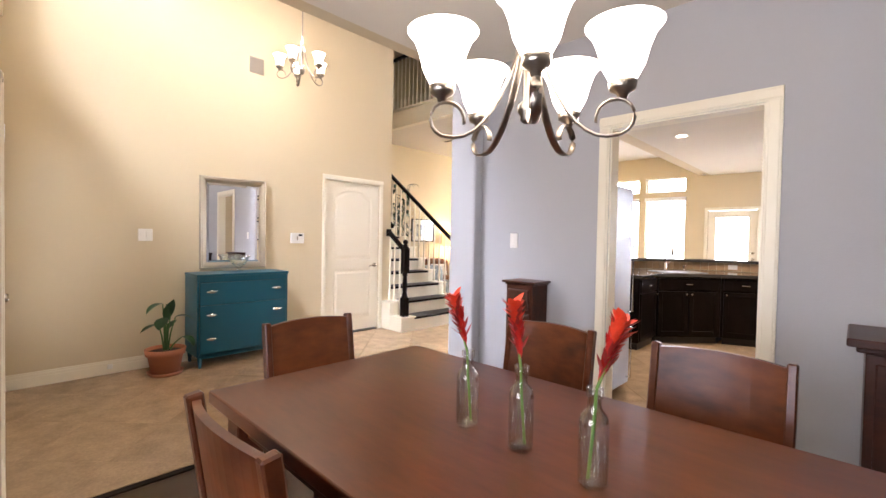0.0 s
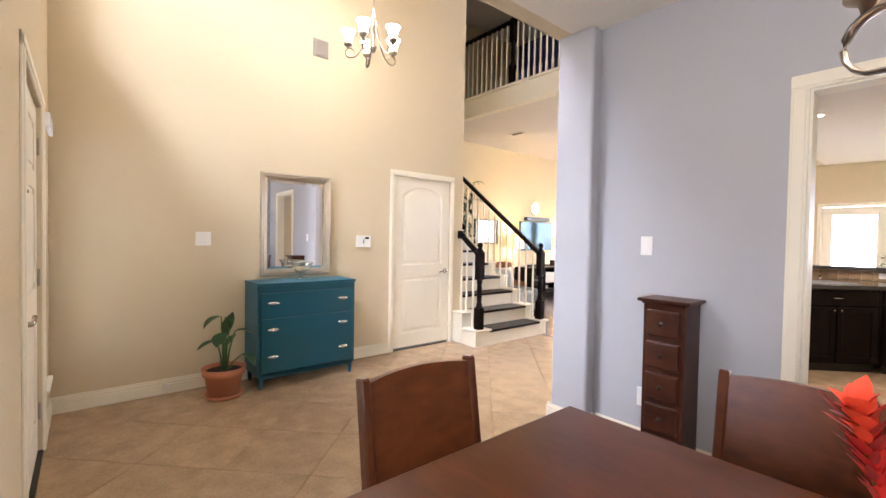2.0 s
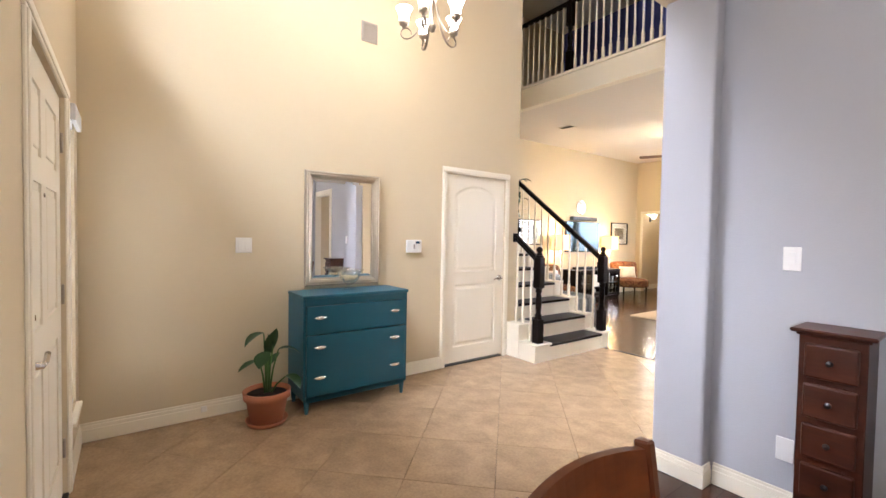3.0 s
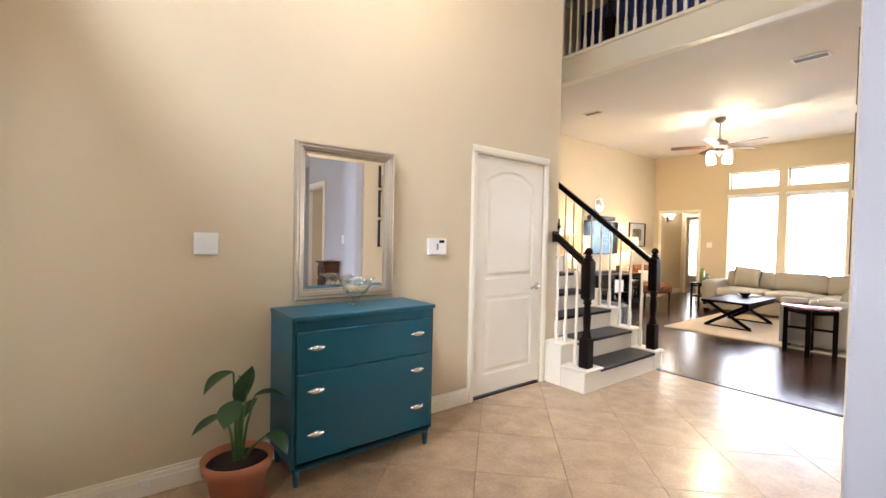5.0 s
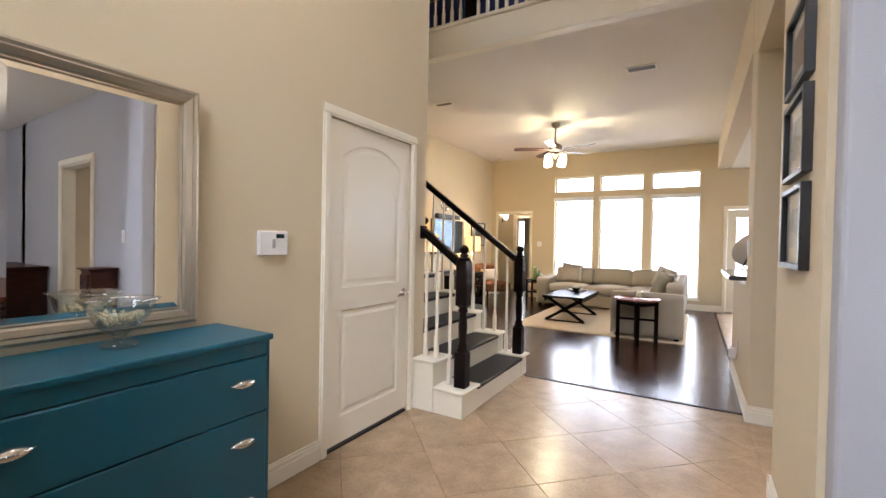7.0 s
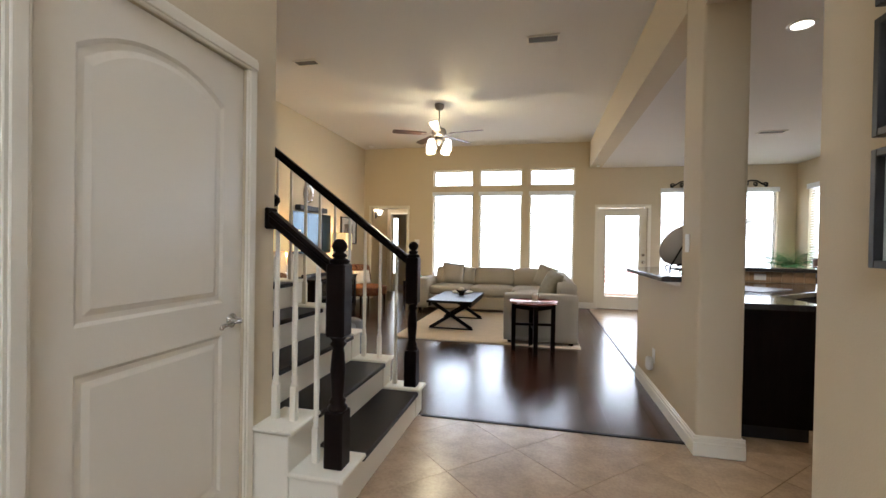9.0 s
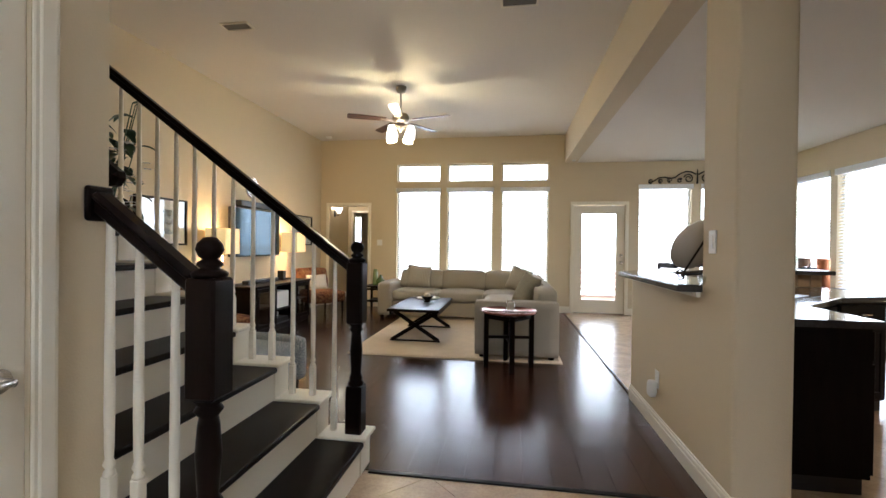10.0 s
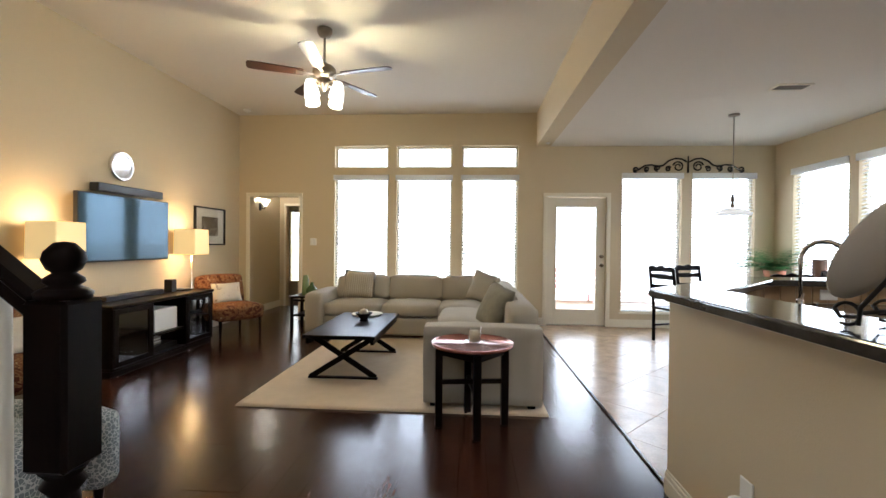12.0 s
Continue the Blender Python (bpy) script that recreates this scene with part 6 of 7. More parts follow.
for x, y, on in ((-1.34, 6.16, 1), (-1.41, 7.47, 1), (0.3, 6.2, 1)):
    c = thing("recessed_light", "lit recessed ceiling light with a white trim ring", "downlight", "kitchen downlights", pose(x, y, CEIL_K))
    part("trim_ring", lathe(bmesh.new(), [(0.065, -0.004), (0.088, -0.006), (0.092, 0.0), (0.065, 0.0)], seg=28), M_PLASTIC, c)
    part("lens", lathe(bmesh.new(), [(0.0, -0.013), (0.045, -0.012), (0.066, -0.006), (0.066, -0.001)], seg=28), M_CAN, c)
    can = new("can_light", bpy.data.lights.new("can_light", "SPOT"))
    can.data.energy, can.data.color, can.data.spot_size, can.data.spot_blend, can.data.shadow_soft_size = CAN_LAMP, (1.0, 0.86, 0.68), radians(115), 0.6, 0.012
    can.location = (x, y, CEIL_K - 0.03)
sens = thing("ceiling_sensor", "small white sensor under the beam", "detector", at=pose(-2.05, 11.6, CEIL_K))
part("body", lathe(bmesh.new(), [(0.0, -0.02), (0.03, -0.018), (0.036, 0.0)], seg=18), M_PLASTIC, sens)
plate_on_wall("light_switch", "white light switch beside the hallway opening", "switch", pose(-5.84, YN, 1.31), "y", -1, 0.11, 0.118, 2)
sconce = thing("wall_sconce", "lit bell-shaped hallway wall sconce", "sconce", at=pose(XL, 12.55, 1.98, 0, 0, 90))
part("back_plate", boxed(-0.04, -0.02, -0.10, 0.04, 0, 0.04, 0.008, 2), M_BLACK, sconce)
part("arm", tube(bmesh.new(), [(0, -0.02, -0.05), (0, -0.09, -0.07), (0, -0.11, -0.02)], 0.008, 8), M_BLACK, sconce)
part("shade", lathe(bmesh.new(), [(0.025, -0.02), (0.05, 0.03), (0.08, 0.10), (0.076, 0.10), (0.045, 0.03), (0.02, -0.01)], 0, -0.11, 20), M_SHADE_LIT, sconce, "lit frosted shade")
lamp("sconce_light", XL + 0.13, 12.55, 2.12, 46.0, WARM, 0.05)

# ---- kitchen and nook ----
def cabinet_unit(label, outline, face_a, face_b, rows, cat="cabinet"):
    """A base cabinet of a given plan; its doors stand on the face from a to b, seen from outside."""
    c = thing("base_cabinet", label, cat, "kitchen base cabinets", pose(0, 0, 0))
    part("body", prism(bmesh.new(), outline, 0.09, 0.868), M_ESPRESSO, c)
    cx, cy = sum(p[0] for p in outline) / len(outline), sum(p[1] for p in outline) / len(outline)
    part("toe_kick", prism(bmesh.new(), [(cx + (x - cx) * 0.93, cy + (y - cy) * 0.93) for x, y in outline], 0.0, 0.09), M_BLACK, c)
    a, b = Vector((*face_a, 0)), Vector((*face_b, 0))
    ln = (b - a).length
    ang = math.degrees(math.atan2(b.y - a.y, b.x - a.x))
    for u0, u1, z0, z1, knob in rows:
        bm = boxed(u0 * ln + 0.008, -0.018, z0, u1 * ln - 0.008, -0.001, z1, 0.003)
        if z1 - z0 > 0.2:
            bm = bmesh.new()
            x0, x1 = u0 * ln + 0.008, u1 * ln - 0.008
            for p, q, r, s in ((x0, x0 + 0.055, z0, z1), (x1 - 0.055, x1, z0, z1), (x0 + 0.055, x1 - 0.055, z0, z0 + 0.055), (x0 + 0.055, x1 - 0.055, z1 - 0.055, z1)):
                box(bm, p, -0.02, r, q, -0.001, s, 0.002)
            box(bm, x0 + 0.05, -0.012, z0 + 0.05, x1 - 0.05, -0.001, z1 - 0.05)
        bmesh.ops.transform(bm, matrix=pose(a.x, a.y, 0, 0, 0, ang), verts=bm.verts[:])
        d = part("door" if z1 - z0 > 0.2 else "drawer", bm, M_ESPRESSO, c)
        if knob == "pull":
            bm = tube(bmesh.new(), [((u0 + u1) / 2 * ln - 0.05, -0.02, (z0 + z1) / 2), ((u0 + u1) / 2 * ln - 0.045, -0.042, (z0 + z1) / 2), ((u0 + u1) / 2 * ln + 0.045, -0.042, (z0 + z1) / 2), ((u0 + u1) / 2 * ln + 0.05, -0.02, (z0 + z1) / 2)], 0.006, 6)
        else:
            x = (u0 * ln + 0.035) if knob == "l" else (u1 * ln - 0.035)
            bm = bmesh.new()
            bmesh.ops.create_uvsphere(bm, u_segments=10, v_segments=8, radius=0.014, matrix=pose(x, -0.032, z1 - 0.035))
            tube(bm, [(x, -0.018, z1 - 0.035), (x, -0.03, z1 - 0.035)], 0.005, 6)
        bmesh.ops.transform(bm, matrix=pose(a.x, a.y, 0, 0, 0, ang), verts=bm.verts[:])
        part("handle", bm, M_NICKEL, d, "small nickel handle")
    return c


cabinet_unit("dark espresso base cabinet at the counter end", [(-2.03, 5.84), (-1.37, 5.84), (-1.37, 6.40), (-2.03, 6.40)], (-1.37, 5.84), (-1.37, 6.40), [(0, 1, 0.70, 0.85, "pull"), (0, 1, 0.11, 0.68, "r")])
cabinet_unit("dark espresso corner sink cabinet with double doors", [(-2.03, 6.403), (-1.37, 6.403), (-0.765, 7.008), (-0.765, 7.90), (-1.215, 7.90), (-2.03, 7.08)], (-1.37, 6.403), (-0.765, 7.008), [(0.03, 0.97, 0.70, 0.85, "pull"), (0.03, 0.5, 0.11, 0.68, "r"), (0.5, 0.97, 0.11, 0.68, "l")])
cabinet_unit("dark espresso base cabinet with drawer and door", [(-0.762, 7.01), (-0.275, 7.21), (-0.275, 7.90), (-0.762, 7.90)], (-0.762, 7.01), (-0.275, 7.21), [(0.04, 0.96, 0.70, 0.85, "pull"), (0.04, 0.96, 0.11, 0.68, "l")])
counter = thing("countertop", "dark polished granite kitchen countertop", "countertop", at=pose(0, 0, 0))
part("slab", prism(bmesh.new(), [(-2.035, 5.80), (-1.335, 5.80), (-1.335, 6.39), (-0.75, 6.975), (-0.235, 7.185), (-0.235, 7.915), (-1.222, 7.915), (-2.035, 7.095)], 0.87, 0.91, 0.006), M_GRANITE, counter)
structure("wall_bar", prism(bmesh.new(), [(XH + 0.0008, 5.70), (XH + 0.0008, 7.15), (-1.27, 8.05), (-0.27, 8.05), (-0.27, 7.93), (-1.22, 7.93), (-2.05, 7.10), (-2.05, 5.70)], 0, 1.028), M_BEIGE, "beige painted half wall under the raised bar", "wall")
bar = thing("bar_top", "polished dark granite raised bar top", "countertop", at=pose(0, 0, 0))
part("slab", prism(bmesh.new(), [(-2.30, 5.845), (-2.30, 7.12), (-1.24, 8.19), (-0.20, 8.19), (-0.20, 7.86), (-1.19, 7.86), (-1.95, 7.07), (-1.95, 5.845)], 1.03, 1.07, 0.008), M_GRANITE, bar)
part("edge_band", prism(bmesh.new(), [(-2.306, 5.845), (-2.306, 7.122), (-1.2425, 8.196), (-0.194, 8.196), (-0.194, 7.866), (-0.199, 7.866), (-0.199, 8.1905), (-1.2402, 8.1905), (-2.3005, 7.1195), (-2.3005, 5.845)], 1.037, 1.061), M_GRANITE, bar, "rounded polished granite edge")
part("moulding", prism(bmesh.new(), [(-2.207, 5.845), (-2.207, 7.158), (-1.279, 8.072), (-0.272, 8.072), (-0.272, 8.051), (-1.2705, 8.051), (-2.186, 7.149), (-2.186, 5.845)], 1.002, 1.0295), M_TRIM, bar, "slim cream moulding under the bar")
splash = tagged(thing("trim_backsplash", "tan stone tile backsplash below the bar", "backsplash"), kind="structure")
def splash_run(a, b, n):
    a, b = Vector((*a, 0)), Vector((*b, 0))
    ln, ang = (b - a).length, math.degrees(math.atan2(b.y - a.y, b.x - a.x))
    proto = mesh_of("tile", boxed(0.003, -0.012, 0.914, ln / n - 0.003, 0, 1.026, 0.003), M_STONE)
    for k in range(n):
        ob = new("tile", proto)
        ob.parent = splash
        p = a + (b - a) * (k / n)
        ob.matrix_basis = pose(p.x, p.y, 0, 0, 0, ang)
splash_run((-2.034, 5.72), (-2.034, 7.09), 13)
splash_run((-2.03, 7.10), (-1.225, 7.918), 11)
splash_run((-1.215, 7.926), (-0.275, 7.926), 9)
faucet = thing("kitchen_faucet", "chrome gooseneck kitchen faucet behind the sink", "faucet", at=pose(-1.50, 7.20, 0.91, 0, 0, -45))
part("base", lathe(bmesh.new(), [(0.03, 0.0), (0.03, 0.01), (0.02, 0.02), (0.018, 0.10), (0.014, 0.11)], seg=18), M_CHROME, faucet)
pts = [(0, 0, 0.10), (0, 0, 0.32)] + [(0.09 - 0.09 * math.cos(a), 0, 0.32 + 0.09 * math.sin(a)) for a in [math.pi * k / 10 for k in range(1, 11)]] + [(0.185, 0, 0.27)]
part("spout", tube(bmesh.new(), pts, 0.012, 10), M_CHROME, faucet)
part("spray_head", tube(bmesh.new(), [(0.183, 0, 0.29), (0.187, 0, 0.22)], 0.017, 10), M_CHROME, faucet)
part("lever", tube(bmesh.new(), [(0, 0.015, 0.08), (0, 0.05, 0.10), (0, 0.09, 0.13)], 0.006, 8), M_CHROME, faucet)
sink = thing("sink_rim", "stainless corner sink set in the counter", "sink", at=pose(-1.28, 6.98, 0.91, 0, 0, 45))
bm = bmesh.new()
for a, b, c, d in ((-0.30, 0.30, -0.21, -0.185), (-0.30, 0.30, 0.185, 0.21), (-0.30, -0.275, -0.185, 0.185), (0.275, 0.30, -0.185, 0.185)):
    box(bm, a, c, 0.0, b, d, 0.006, 0.002)
part("rim", bm, M_STEEL, sink)
part("basin", boxed(-0.275, -0.185, 0.0005, 0.275, 0.185, 0.002, 0), mat("basin_steel", (0.2, 0.2, 0.2), 0.3, 1.0), sink)
soap = thing("soap_dispenser", "small chrome soap dispenser beside the faucet", "dispenser", at=pose(-1.30, 7.36, 0.91))
part("pump", lathe(bmesh.new(), [(0.02, 0), (0.02, 0.008), (0.011, 0.015), (0.010, 0.06), (0.015, 0.062), (0.015, 0.075), (0, 0.078)], seg=14), M_CHROME, soap)
plate_on_wall("wall_socket", "ivory double socket on the stone backsplash", "socket", pose(-0.80, 7.912, 0.97), "y", -1, 0.115, 0.07, 0)
s = plate_on_wall("light_switch", "white light switch on the column beside the bar", "switch", pose(XH, 5.71, 1.300, 0, 0, -90), "x", -1, 0.075, 0.12, 1)
plate_on_wall("wall_socket", "white socket low on the half wall", "socket", pose(XH, 6.50, 0.36, 0, 0, -90), "x", -1, 0.075, 0.12, 0)
fresh = thing("air_freshener", "white plug-in air freshener in the low socket", "air freshener", at=pose(XH - 0.008, 6.50, 0.30, 0, 0, -90))
bm = cushion(bmesh.new(), -0.028, -0.055, -0.06, 0.028, 0, 0.05, 0.004, 0.015, 4)
part("body", bm, M_PLASTIC, fresh)

# plate on a scrolled easel
easel = thing("plate_easel", "black scrolled metal plate easel on the bar", "stand", at=pose(-2.095, 6.0, 1.07, 0, 0, 202))
bm = bmesh.new()
def scroll(cx, cz, r, a0, turns, y, n=16):
    return [(cx + r * (1 - 0.65 * i / n) * math.cos(a0 + turns * 2 * math.pi * i / n), y, cz + r * (1 - 0.65 * i / n) * math.sin(a0 + turns * 2 * math.pi * i / n)) for i in range(n + 1)]
for s in (-1, 1):
    part("rail", tube(bmesh.new(), [(s * 0.085, -0.075, 0.012), (s * 0.085, -0.07, 0.06), (s * 0.06, 0.03, 0.22), (s * 0.03, 0.085, 0.345)], 0.006, 8), M_BLACK, easel)
    part("foot_scroll", tube(bmesh.new(), [(s * 0.085, -0.10 - 0.03 * math.cos(a), 0.04 + 0.03 * math.sin(a)) for a in [0.2 + 0.42 * k for k in range(13)]], 0.005, 6), M_BLACK, easel)
    part("hook", tube(bmesh.new(), [(s * 0.085, -0.07, 0.035), (s * 0.085, -0.115, 0.03), (s * 0.085, -0.13, 0.055)], 0.006, 6), M_BLACK, easel)
    part("top_scroll", tube(bmesh.new(), [(s * (0.03 + 0.028 * math.cos(a)), 0.085, 0.345 + 0.028 * math.sin(a)) for a in [3.14 - 0.42 * k for k in range(12)]], 0.005, 6), M_BLACK, easel)
part("back_strut", tube(bmesh.new(), [(0, 0.085, 0.33), (0, 0.17, 0.15), (0, 0.20, 0.006)], 0.006, 8), M_BLACK, easel)
part("cross_bar", tube(bmesh.new(), [(-0.085, -0.072, 0.045), (0.085, -0.072, 0.045)], 0.006, 8), M_BLACK, easel)
part("cross_bar", tube(bmesh.new(), [(-0.06, 0.03, 0.22), (0.06, 0.03, 0.22)], 0.005, 8), M_BLACK, easel)
dish = thing("display_plate", "large taupe ceramic plate leaning on the easel", "plate", at=pose(-2.095, 6.0, 1.07, 0, 0, 202) @ pose(0, -0.052, 0.205, 62, 0, 0))
part("plate", lathe(bmesh.new(), [(0.0, 0.0), (0.08, 0.0), (0.115, 0.012), (0.162, 0.022), (0.164, 0.028), (0.115, 0.020), (0.075, 0.008), (0.0, 0.008)], seg=48), M_CERAMIC, dish)
coast = thing("glass_dish", "small clear glass dish on the bar", "dish", at=pose(-2.16, 5.82, 1.07))
part("bowl", lathe(bmesh.new(), [(0.0, 0.0), (0.03, 0.0), (0.045, 0.02), (0.05, 0.05), (0.046, 0.05), (0.04, 0.02), (0.0, 0.008)], seg=20), M_CRYSTAL, coast)

# refrigerator
fridge = thing("refrigerator", "tall stainless steel refrigerator", "refrigerator", at=pose(-1.90, 3.62, 0))
part("body", boxed(0.0, 0.0, 0.03, 0.90, 0.78, 1.775, 0.006), M_STEEL, fridge)
for z0, z1 in ((0.06, 0.62), (0.635, 1.77)):
    d = part("door", boxed(0.905, 0.004, z0, 0.955, 0.776, z1, 0.012, 2), M_STEEL, fridge)
    zz = (z0 + 0.5, z0 + 0.06) if z0 < 0.1 else (z0 + 0.06, z0 + 0.7)
    part("handle", tube(bmesh.new(), [(0.955, 0.72, zz[0]), (0.99, 0.72, zz[0]), (0.99, 0.72, zz[1]), (0.955, 0.72, zz[1])], 0.01, 8), M_CHROME, d)
for x in (0.05, 0.82):
    for y in (0.05, 0.70):
        part("foot", lathe(bmesh.new(), [(0.02, 0), (0.02, 0.03)], x, y, 10), M_BLACK, fridge)

# breakfast nook
nook = thing("breakfast_table", "round dark wooden breakfast table", "table", at=pose(0.12, 10.22, 0))
part("tabletop", lathe(bmesh.new(), [(0.0, 0.715), (0.55, 0.715), (0.565, 0.73), (0.56, 0.75), (0.0, 0.75)], seg=48), M_ESPRESSO, nook)
part("pedestal", lathe(bmesh.new(), [(0.30, 0.0), (0.30, 0.03), (0.08, 0.08), (0.055, 0.16), (0.07, 0.40), (0.05, 0.55), (0.12, 0.70), (0.12, 0.715)], seg=28), M_ESPRESSO, nook)


def ladder_chair():
    """A ladder-back chair that looks to +y; its back stands at y = 0."""
    c = thing("ladder_chair", "dark wooden ladder-back dining chair", "chair", "breakfast chairs")
    for x in (-0.2, 0.2):
        bm = bmesh.new()
        beam(bm, (x, 0.03, 0), (x, 0.03, 0.46), 0.034, 0.034, 0.004)
        beam(bm, (x, 0.03, 0.455), (x, -0.05, 1.0), 0.03, 0.034, 0.004)
        part("back_post", bm, M_ESPRESSO, c)
        part("front_leg", boxed(x - 0.018, 0.40, 0, x + 0.018, 0.436, 0.44, 0.003), M_ESPRESSO, c)
        part("side_stretcher", boxed(x - 0.01, 0.05, 0.2, x + 0.01, 0.40, 0.225, 0.002), M_ESPRESSO, c)
    for z, y in ((0.58, 0.012), (0.72, -0.008), (0.86, -0.03)):
        part("slat", boxed(-0.185, y - 0.009, z, 0.185, y + 0.009, z + 0.06, 0.003), M_ESPRESSO, c)
    bm = prism(bmesh.new(), [(-0.215, 0.0), (0.215, 0.0), (0.215, 0.06), (0.15, 0.075), (0.08, 0.062), (0.0, 0.085), (-0.08, 0.062), (-0.15, 0.075), (-0.215, 0.06)], -0.01, 0.01)
    bmesh.ops.transform(bm, matrix=pose(0, -0.048, 0.955, 90, 0, 0), verts=bm.verts[:])
    part("crest_rail", bm, M_ESPRESSO, c)
    part("seat", boxed(-0.225, 0.01, 0.44, 0.225, 0.455, 0.47, 0.008, 2), M_ESPRESSO, c)
    part("front_stretcher", boxed(-0.185, 0.41, 0.26, 0.185, 0.428, 0.285, 0.002), M_ESPRESSO, c)
    return c


lc = ladder_chair()
lc.matrix_basis = pose(-0.66, 10.72, 0, 0, 0, -70)
for x, y, a in ((-0.12, 11.12, 200), (-0.05, 9.35, 5), (0.85, 10.0, 80)):
    copy_thing(lc, pose(x, y, 0, 0, 0, a))
pend = thing("pendant_lamp", "hanging pendant lamp with a white glass bowl", "lamp", at=pose(-0.09, 10.22, CEIL_K))
part("canopy", lathe(bmesh.new(), [(0.01, -0.03), (0.055, -0.02), (0.06, 0.0)], seg=22), M_BRONZE, pend)
part("rod", lathe(bmesh.new(), [(0.006, -0.96), (0.006, -0.025)], seg=8), M_BRONZE, pend)
part("finial", lathe(bmesh.new(), [(0.01, -1.12), (0.03, -1.10), (0.014, -1.06), (0.026, -1.02), (0.01, -0.96)], seg=14), M_BRONZE, pend)
part("bowl", lathe(bmesh.new(), [(0.02, -1.115), (0.10, -1.135), (0.20, -1.18), (0.205, -1.195), (0.19, -1.185), (0.09, -1.145), (0.0, -1.125)], seg=32), glow("pendant_glass", (1.0, 0.95, 0.88), 1.2), pend)
iron = thing("iron_scroll", "black wrought iron scroll ornament above the nook windows", "wall ornament", at=pose(0.17, YN - 0.016, 2.455))
for s in (-1, 1):
    for cx, cz, r, a0, t in ((0.15, 0.095, 0.085, 0.3, 1.5), (0.30, 0.06, 0.045, 2.6, -1.3), (0.47, 0.075, 0.050, -1.7, 1.4), (0.63, 0.055, 0.042, -1.7, 1.4), (0.80, 0.050, 0.046, -1.8, 1.4)):
        pts = [(s * (cx + r * (1 - 0.7 * i / 18) * math.cos(a0 + t * 2 * math.pi * i / 18)), 0, cz + r * (1 - 0.7 * i / 18) * math.sin(a0 + t * 2 * math.pi * i / 18)) for i in range(19)]
        part("scroll", tube(bmesh.new(), pts, 0.012, 6, 0.8), M_BLACK, iron)
    part("bar", tube(bmesh.new(), [(s * 0.02, 0, 0.17), (s * 0.10, 0, 0.215), (s * 0.20, 0, 0.225), (s * 0.30, 0, 0.185), (s * 0.38, 0, 0.115), (s * 0.46, 0, 0.10), (s * 0.56, 0, 0.125), (s * 0.66, 0, 0.115), (s * 0.74, 0, 0.06), (s * 0.83, 0, 0.015)], 0.013, 6), M_BLACK, iron)
part("finial", tube(bmesh.new(), [(0, 0, 0.0), (0, 0, 0.12), (0, 0, 0.26)], 0.016, 8, 0.6), M_BLACK, iron)
buffet = thing("buffet", "low dark wooden buffet under the nook windows", "cabinet", at=pose(XE - 0.02, 10.72, 0, 0, 0, -90))
part("top", boxed(-1.02, -0.46, 0.69, 1.02, -0.002, 0.72, 0.005), M_ESPRESSO, buffet)
for x in (-0.98, 0.93):
    for y in (-0.44, -0.06):
        part("leg", boxed(x, y, 0, x + 0.05, y + 0.05, 0.69, 0.003), M_ESPRESSO, buffet)
part("shelf", boxed(-0.96, -0.42, 0.18, 0.96, -0.03, 0.205, 0.003), M_ESPRESSO, buffet)
part("apron", boxed(-0.93, -0.43, 0.60, 0.93, -0.41, 0.69, 0.002), M_ESPRESSO, buffet)
for x, y, m, n in ((1.17, 10.55, M_WAX_B, "brown"), (1.20, 10.20, M_WAX_O, "orange")):
    c = thing("pillar_candle", f"tall {n} pillar candle on the buffet", "candle", "candles", pose(x, y, 0.72))
    part("candle", lathe(bmesh.new(), [(0.0, 0.0), (0.075, 0.0), (0.077, 0.42), (0.06, 0.425), (0.0, 0.41)], seg=24), m, c)
fern = thing("fern", "bushy green fern on the buffet", "plant", at=pose(1.20, 11.40, 0.72))
part("pot", lathe(bmesh.new(), [(0.0, 0.0), (0.10, 0.0), (0.14, 0.24), (0.13, 0.24), (0.0, 0.22)], seg=24), M_TERRA, fern)
rng = random.Random(8)
bm = bmesh.new()
for k in range(90):
    a, up, ln = rng.uniform(0, 6.28), rng.uniform(0.5, 2.2), rng.uniform(0.38, 0.58)
    p, d = Vector((0, 0, 0.22)), Vector((math.cos(a), math.sin(a), up)).normalized()
    for i in range(10):
        q = p + d * ln / 10
        s = d.cross(Vector((0, 0, 1))).normalized()
        w = 0.10 * (1 - i / 13)
        for sg in (-1, 1):
            leaf(bm, q, s * sg + d * 0.5, w, 0.036, 0.4, 0.1, 2)
        d = (d + Vector((0, 0, -0.11))).normalized()
        p = q
tagged(part("foliage", bm, M_FERN, fern), kind="stuff")

# patio outside
bench = thing("patio_bench", "red-brown slatted patio bench outside", "bench", at=pose(-0.4, 15.0, -0.25))
M_PATIO = mat("red_stain", (0.85, 0.48, 0.46), 0.7, vary=0.15)
for k in range(4):
    part("slat", boxed(-1.3, -0.2 + 0.11 * k, 0.42, 1.3, -0.11 + 0.11 * k, 0.45, 0.003), M_PATIO, bench)
for k in range(4):
    part("back_slat", boxed(-1.3, 0.26, 0.52 + 0.13 * k, 1.3, 0.285, 0.62 + 0.13 * k, 0.003), M_PATIO, bench)
for x in (-1.2, 0, 1.2):
    part("leg", boxed(x - 0.03, -0.2, 0, x + 0.03, -0.14, 0.42, 0.003), M_PATIO, bench)
    part("back_post", boxed(x - 0.03, 0.285, 0, x + 0.03, 0.34, 1.05, 0.003), M_PATIO, bench)


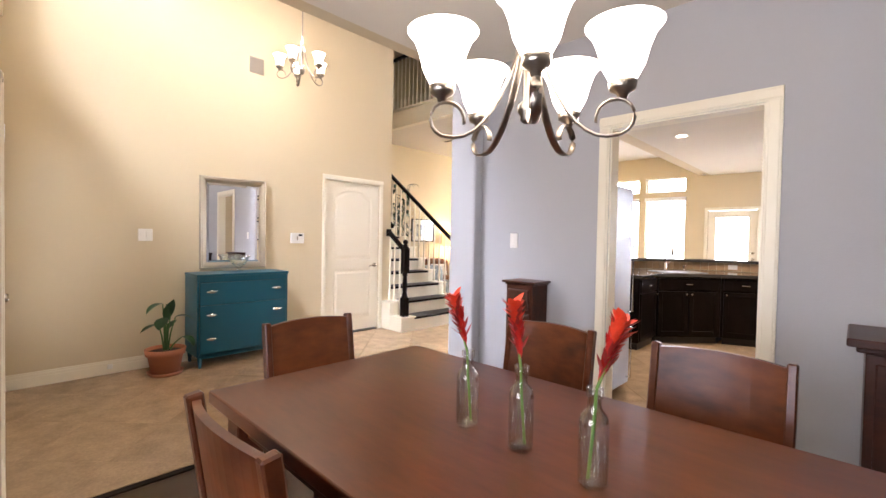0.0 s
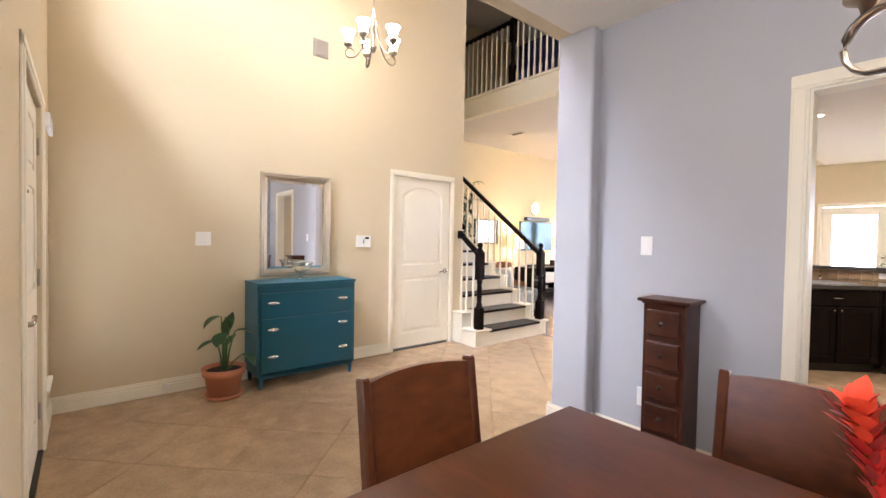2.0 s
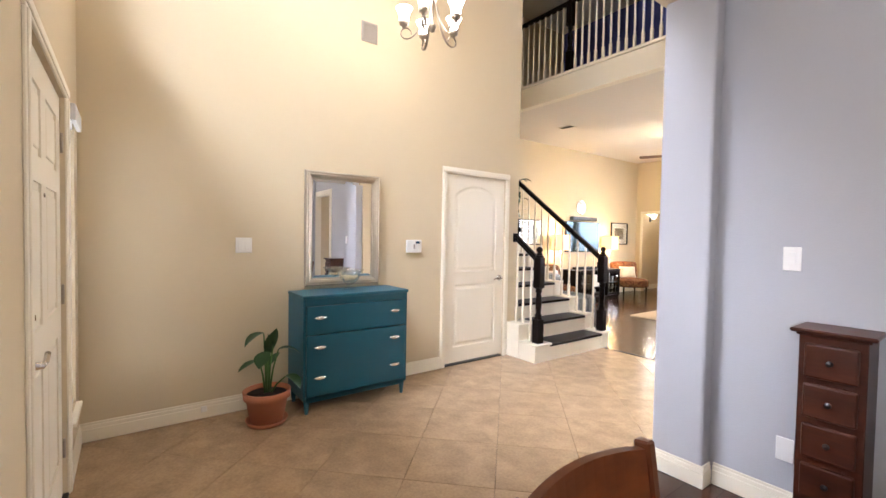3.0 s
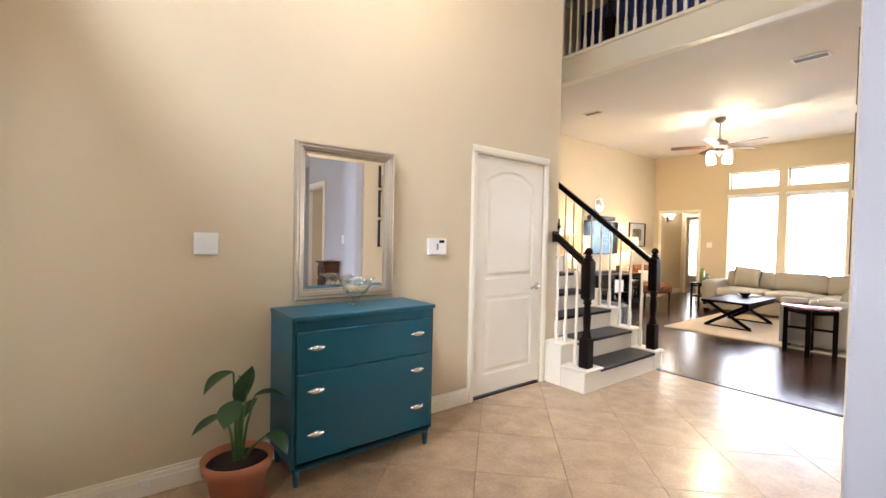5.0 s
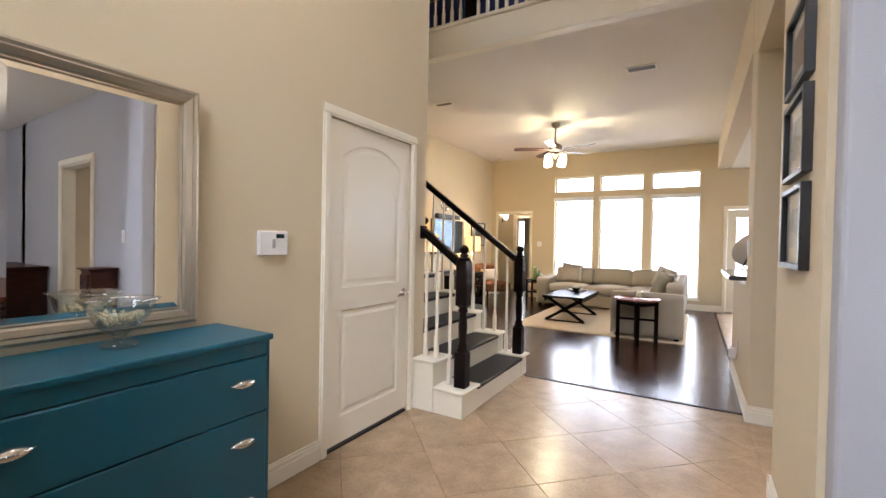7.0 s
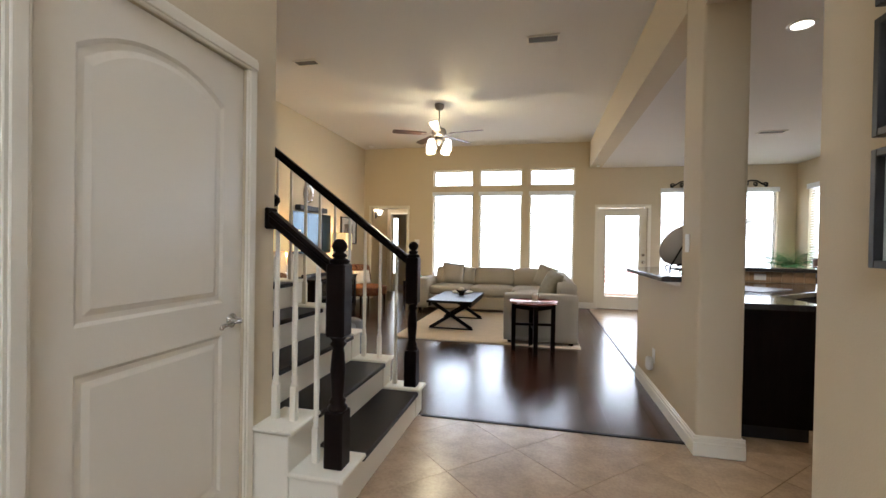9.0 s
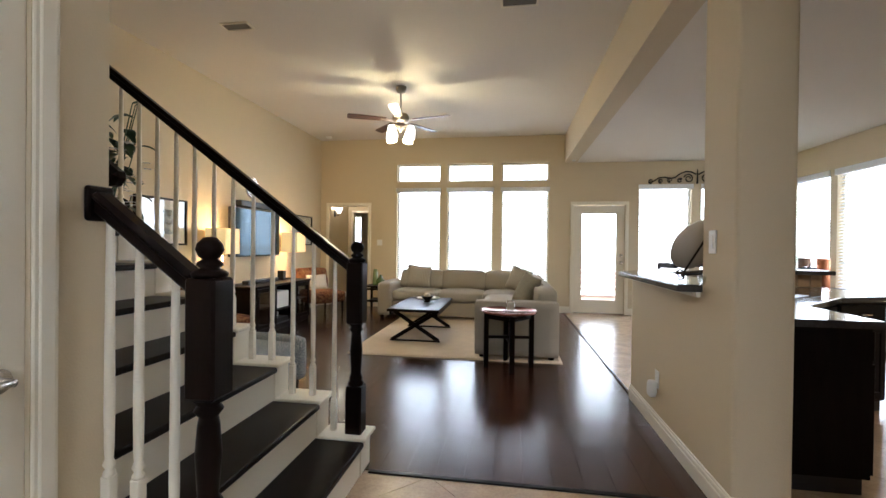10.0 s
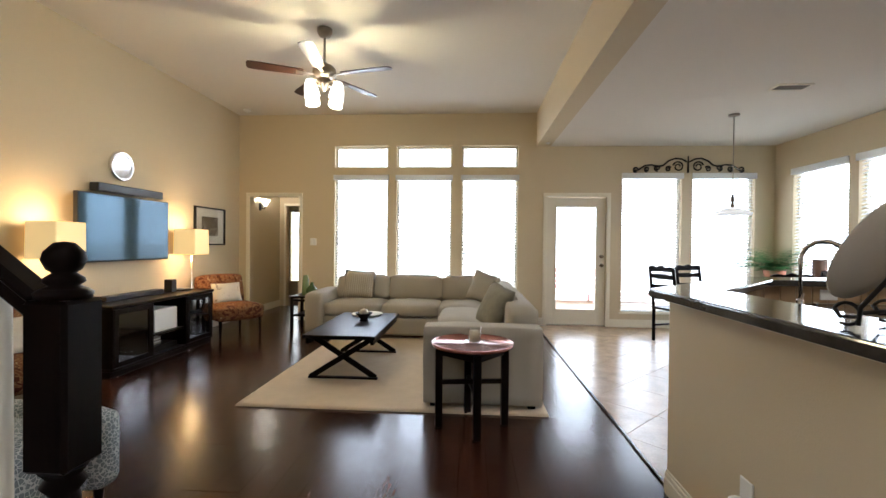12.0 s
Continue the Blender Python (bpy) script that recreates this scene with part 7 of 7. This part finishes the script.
# ---- floor pieces ----
def clip(poly, x0, x1, y0, y1):
    for axis, lim, keep_less in ((0, x1, True), (0, x0, False), (1, y1, True), (1, y0, False)):
        out = []
        for i, p in enumerate(poly):
            q = poly[(i + 1) % len(poly)]
            ip = p[axis] <= lim if keep_less else p[axis] >= lim
            iq = q[axis] <= lim if keep_less else q[axis] >= lim
            if ip:
                out.append(p)
            if ip != iq:
                t = (lim - p[axis]) / (q[axis] - p[axis])
                out.append((p[0] + t * (q[0] - p[0]), p[1] + t * (q[1] - p[1])))
        poly = out
        if len(poly) < 3:
            return []
    return poly


def slab_piece(bm, poly, z0, z1, inset):
    lo = [bm.verts.new((x, y, z0)) for x, y in poly]
    cx, cy = sum(p[0] for p in poly) / len(poly), sum(p[1] for p in poly) / len(poly)
    hi = []
    for x, y in poly:
        d = math.hypot(x - cx, y - cy) or 1
        hi.append(bm.verts.new((x - (x - cx) / d * inset, y - (y - cy) / d * inset, z1)))
    bm.faces.new(hi)
    n = len(poly)
    for k in range(n):
        bm.faces.new((lo[k], lo[(k + 1) % n], hi[(k + 1) % n], hi[k]))


tiled = tagged(thing("floor_tiles", "tan stone tiles laid on the diagonal", "floor"), kind="structure")
HALF, GAP = 0.363, 0.0016
full_tile = None
AREAS = [(XW, XH, YS, 5.62), (XH, 2.4, 3.44, 5.62), (XH, XE, 5.62, YN)]
for i in range(-14, 18):
    for j in range(-14, 26):
        if (i + j) % 2:
            continue
        cx, cy = -2.895 + HALF * i, 4.19 + 0.363 + HALF * j
        h = HALF - GAP * 1.41 / 2
        dia = [(cx + h, cy), (cx, cy + h), (cx - h, cy), (cx, cy - h)]
        for a in AREAS:
            poly = clip(dia, *a)
            if len(poly) < 3:
                continue
            area = abs(sum(p[0] * q[1] - q[0] * p[1] for p, q in zip(poly, poly[1:] + poly[:1]))) / 2
            if area < 0.002:
                continue
            whole = abs(area - 2 * h * h) < 1e-4
            if whole:
                if full_tile is None:
                    bm = bmesh.new()
                    slab_piece(bm, [(h, 0), (0, h), (-h, 0), (0, -h)], -0.006, 0.0, 0.002)
                    full_tile = mesh_of("tile", bm, M_TILE)
                ob = new("tile", full_tile)
                ob.location = (cx, cy, 0)
            else:
                bm = bmesh.new()
                slab_piece(bm, [(x - cx, y - cy) for x, y in poly], -0.006, 0.0, 0.002)
                ob = new("tile", mesh_of("tile", bm, M_TILE))
                ob.location = (cx, cy, 0)
            ob.parent = tiled

rng = random.Random(4)
def planks(name, label, x0, x1, y0, y1, w):
    p = tagged(thing(name, label, "floor"), kind="structure")
    shared = {}
    x = x0
    while x < x1 - 0.01:
        ww = min(w, x1 - x)
        y = y0
        first = True
        while y < y1 - 0.01:
            ln = rng.choice((0.5, 0.9, 1.3)) if first else 1.3
            first = False
            ln = min(ln, y1 - y)
            if y1 - (y + ln) < 0.2:
                ln = y1 - y
            key = (round(ww, 3), round(ln, 3))
            if key not in shared:
                bm = bmesh.new()
                slab_piece(bm, [(0.0006, 0.0006), (ww - 0.0006, 0.0006), (ww - 0.0006, ln - 0.0006), (0.0006, ln - 0.0006)], -0.006, 0.0, 0.0012)
                shared[key] = mesh_of("plank", bm, M_PLANK)
            ob = new("plank", shared[key])
            ob.location = (x, y, 0)
            ob.parent = p
            y += ln
        x += ww


planks("floor_living", "glossy dark wooden floor planks in the living room", XL, XH + 0.02, 5.66, YN, 0.16)
planks("floor_dining", "dark wooden floor planks in the dining room", -2.11, 2.4, -1.2, 3.44, 0.16)
planks("floor_hallway", "dark wooden floor planks in the hallway", -7.12, -5.75, YN, 13.4, 0.16)
structure("floor_underlay", boxed(XL, 5.66, -0.0058, XH + 0.02, YN, -0.0048, 0), M_ESPRESSO, "dark underlay beneath the living room planks", "floor")
structure("trim_threshold", boxed(-3.97, 5.625, -0.004, XH, 5.658, 0.006, 0.003), M_ESPRESSO, "dark strip between tiles and wood floor", "trim")
structure("trim_threshold_side", boxed(XH + 0.021, 7.2, -0.004, XH + 0.036, YN, 0.003, 0.001), M_PLANK, "dark strip between wood floor and kitchen tiles", "trim")
structure("trim_threshold_dining", boxed(-2.165, YS, -0.004, -2.115, 3.33, 0.006, 0.003), M_ESPRESSO, "dark strip at the dining room floor edge", "trim")
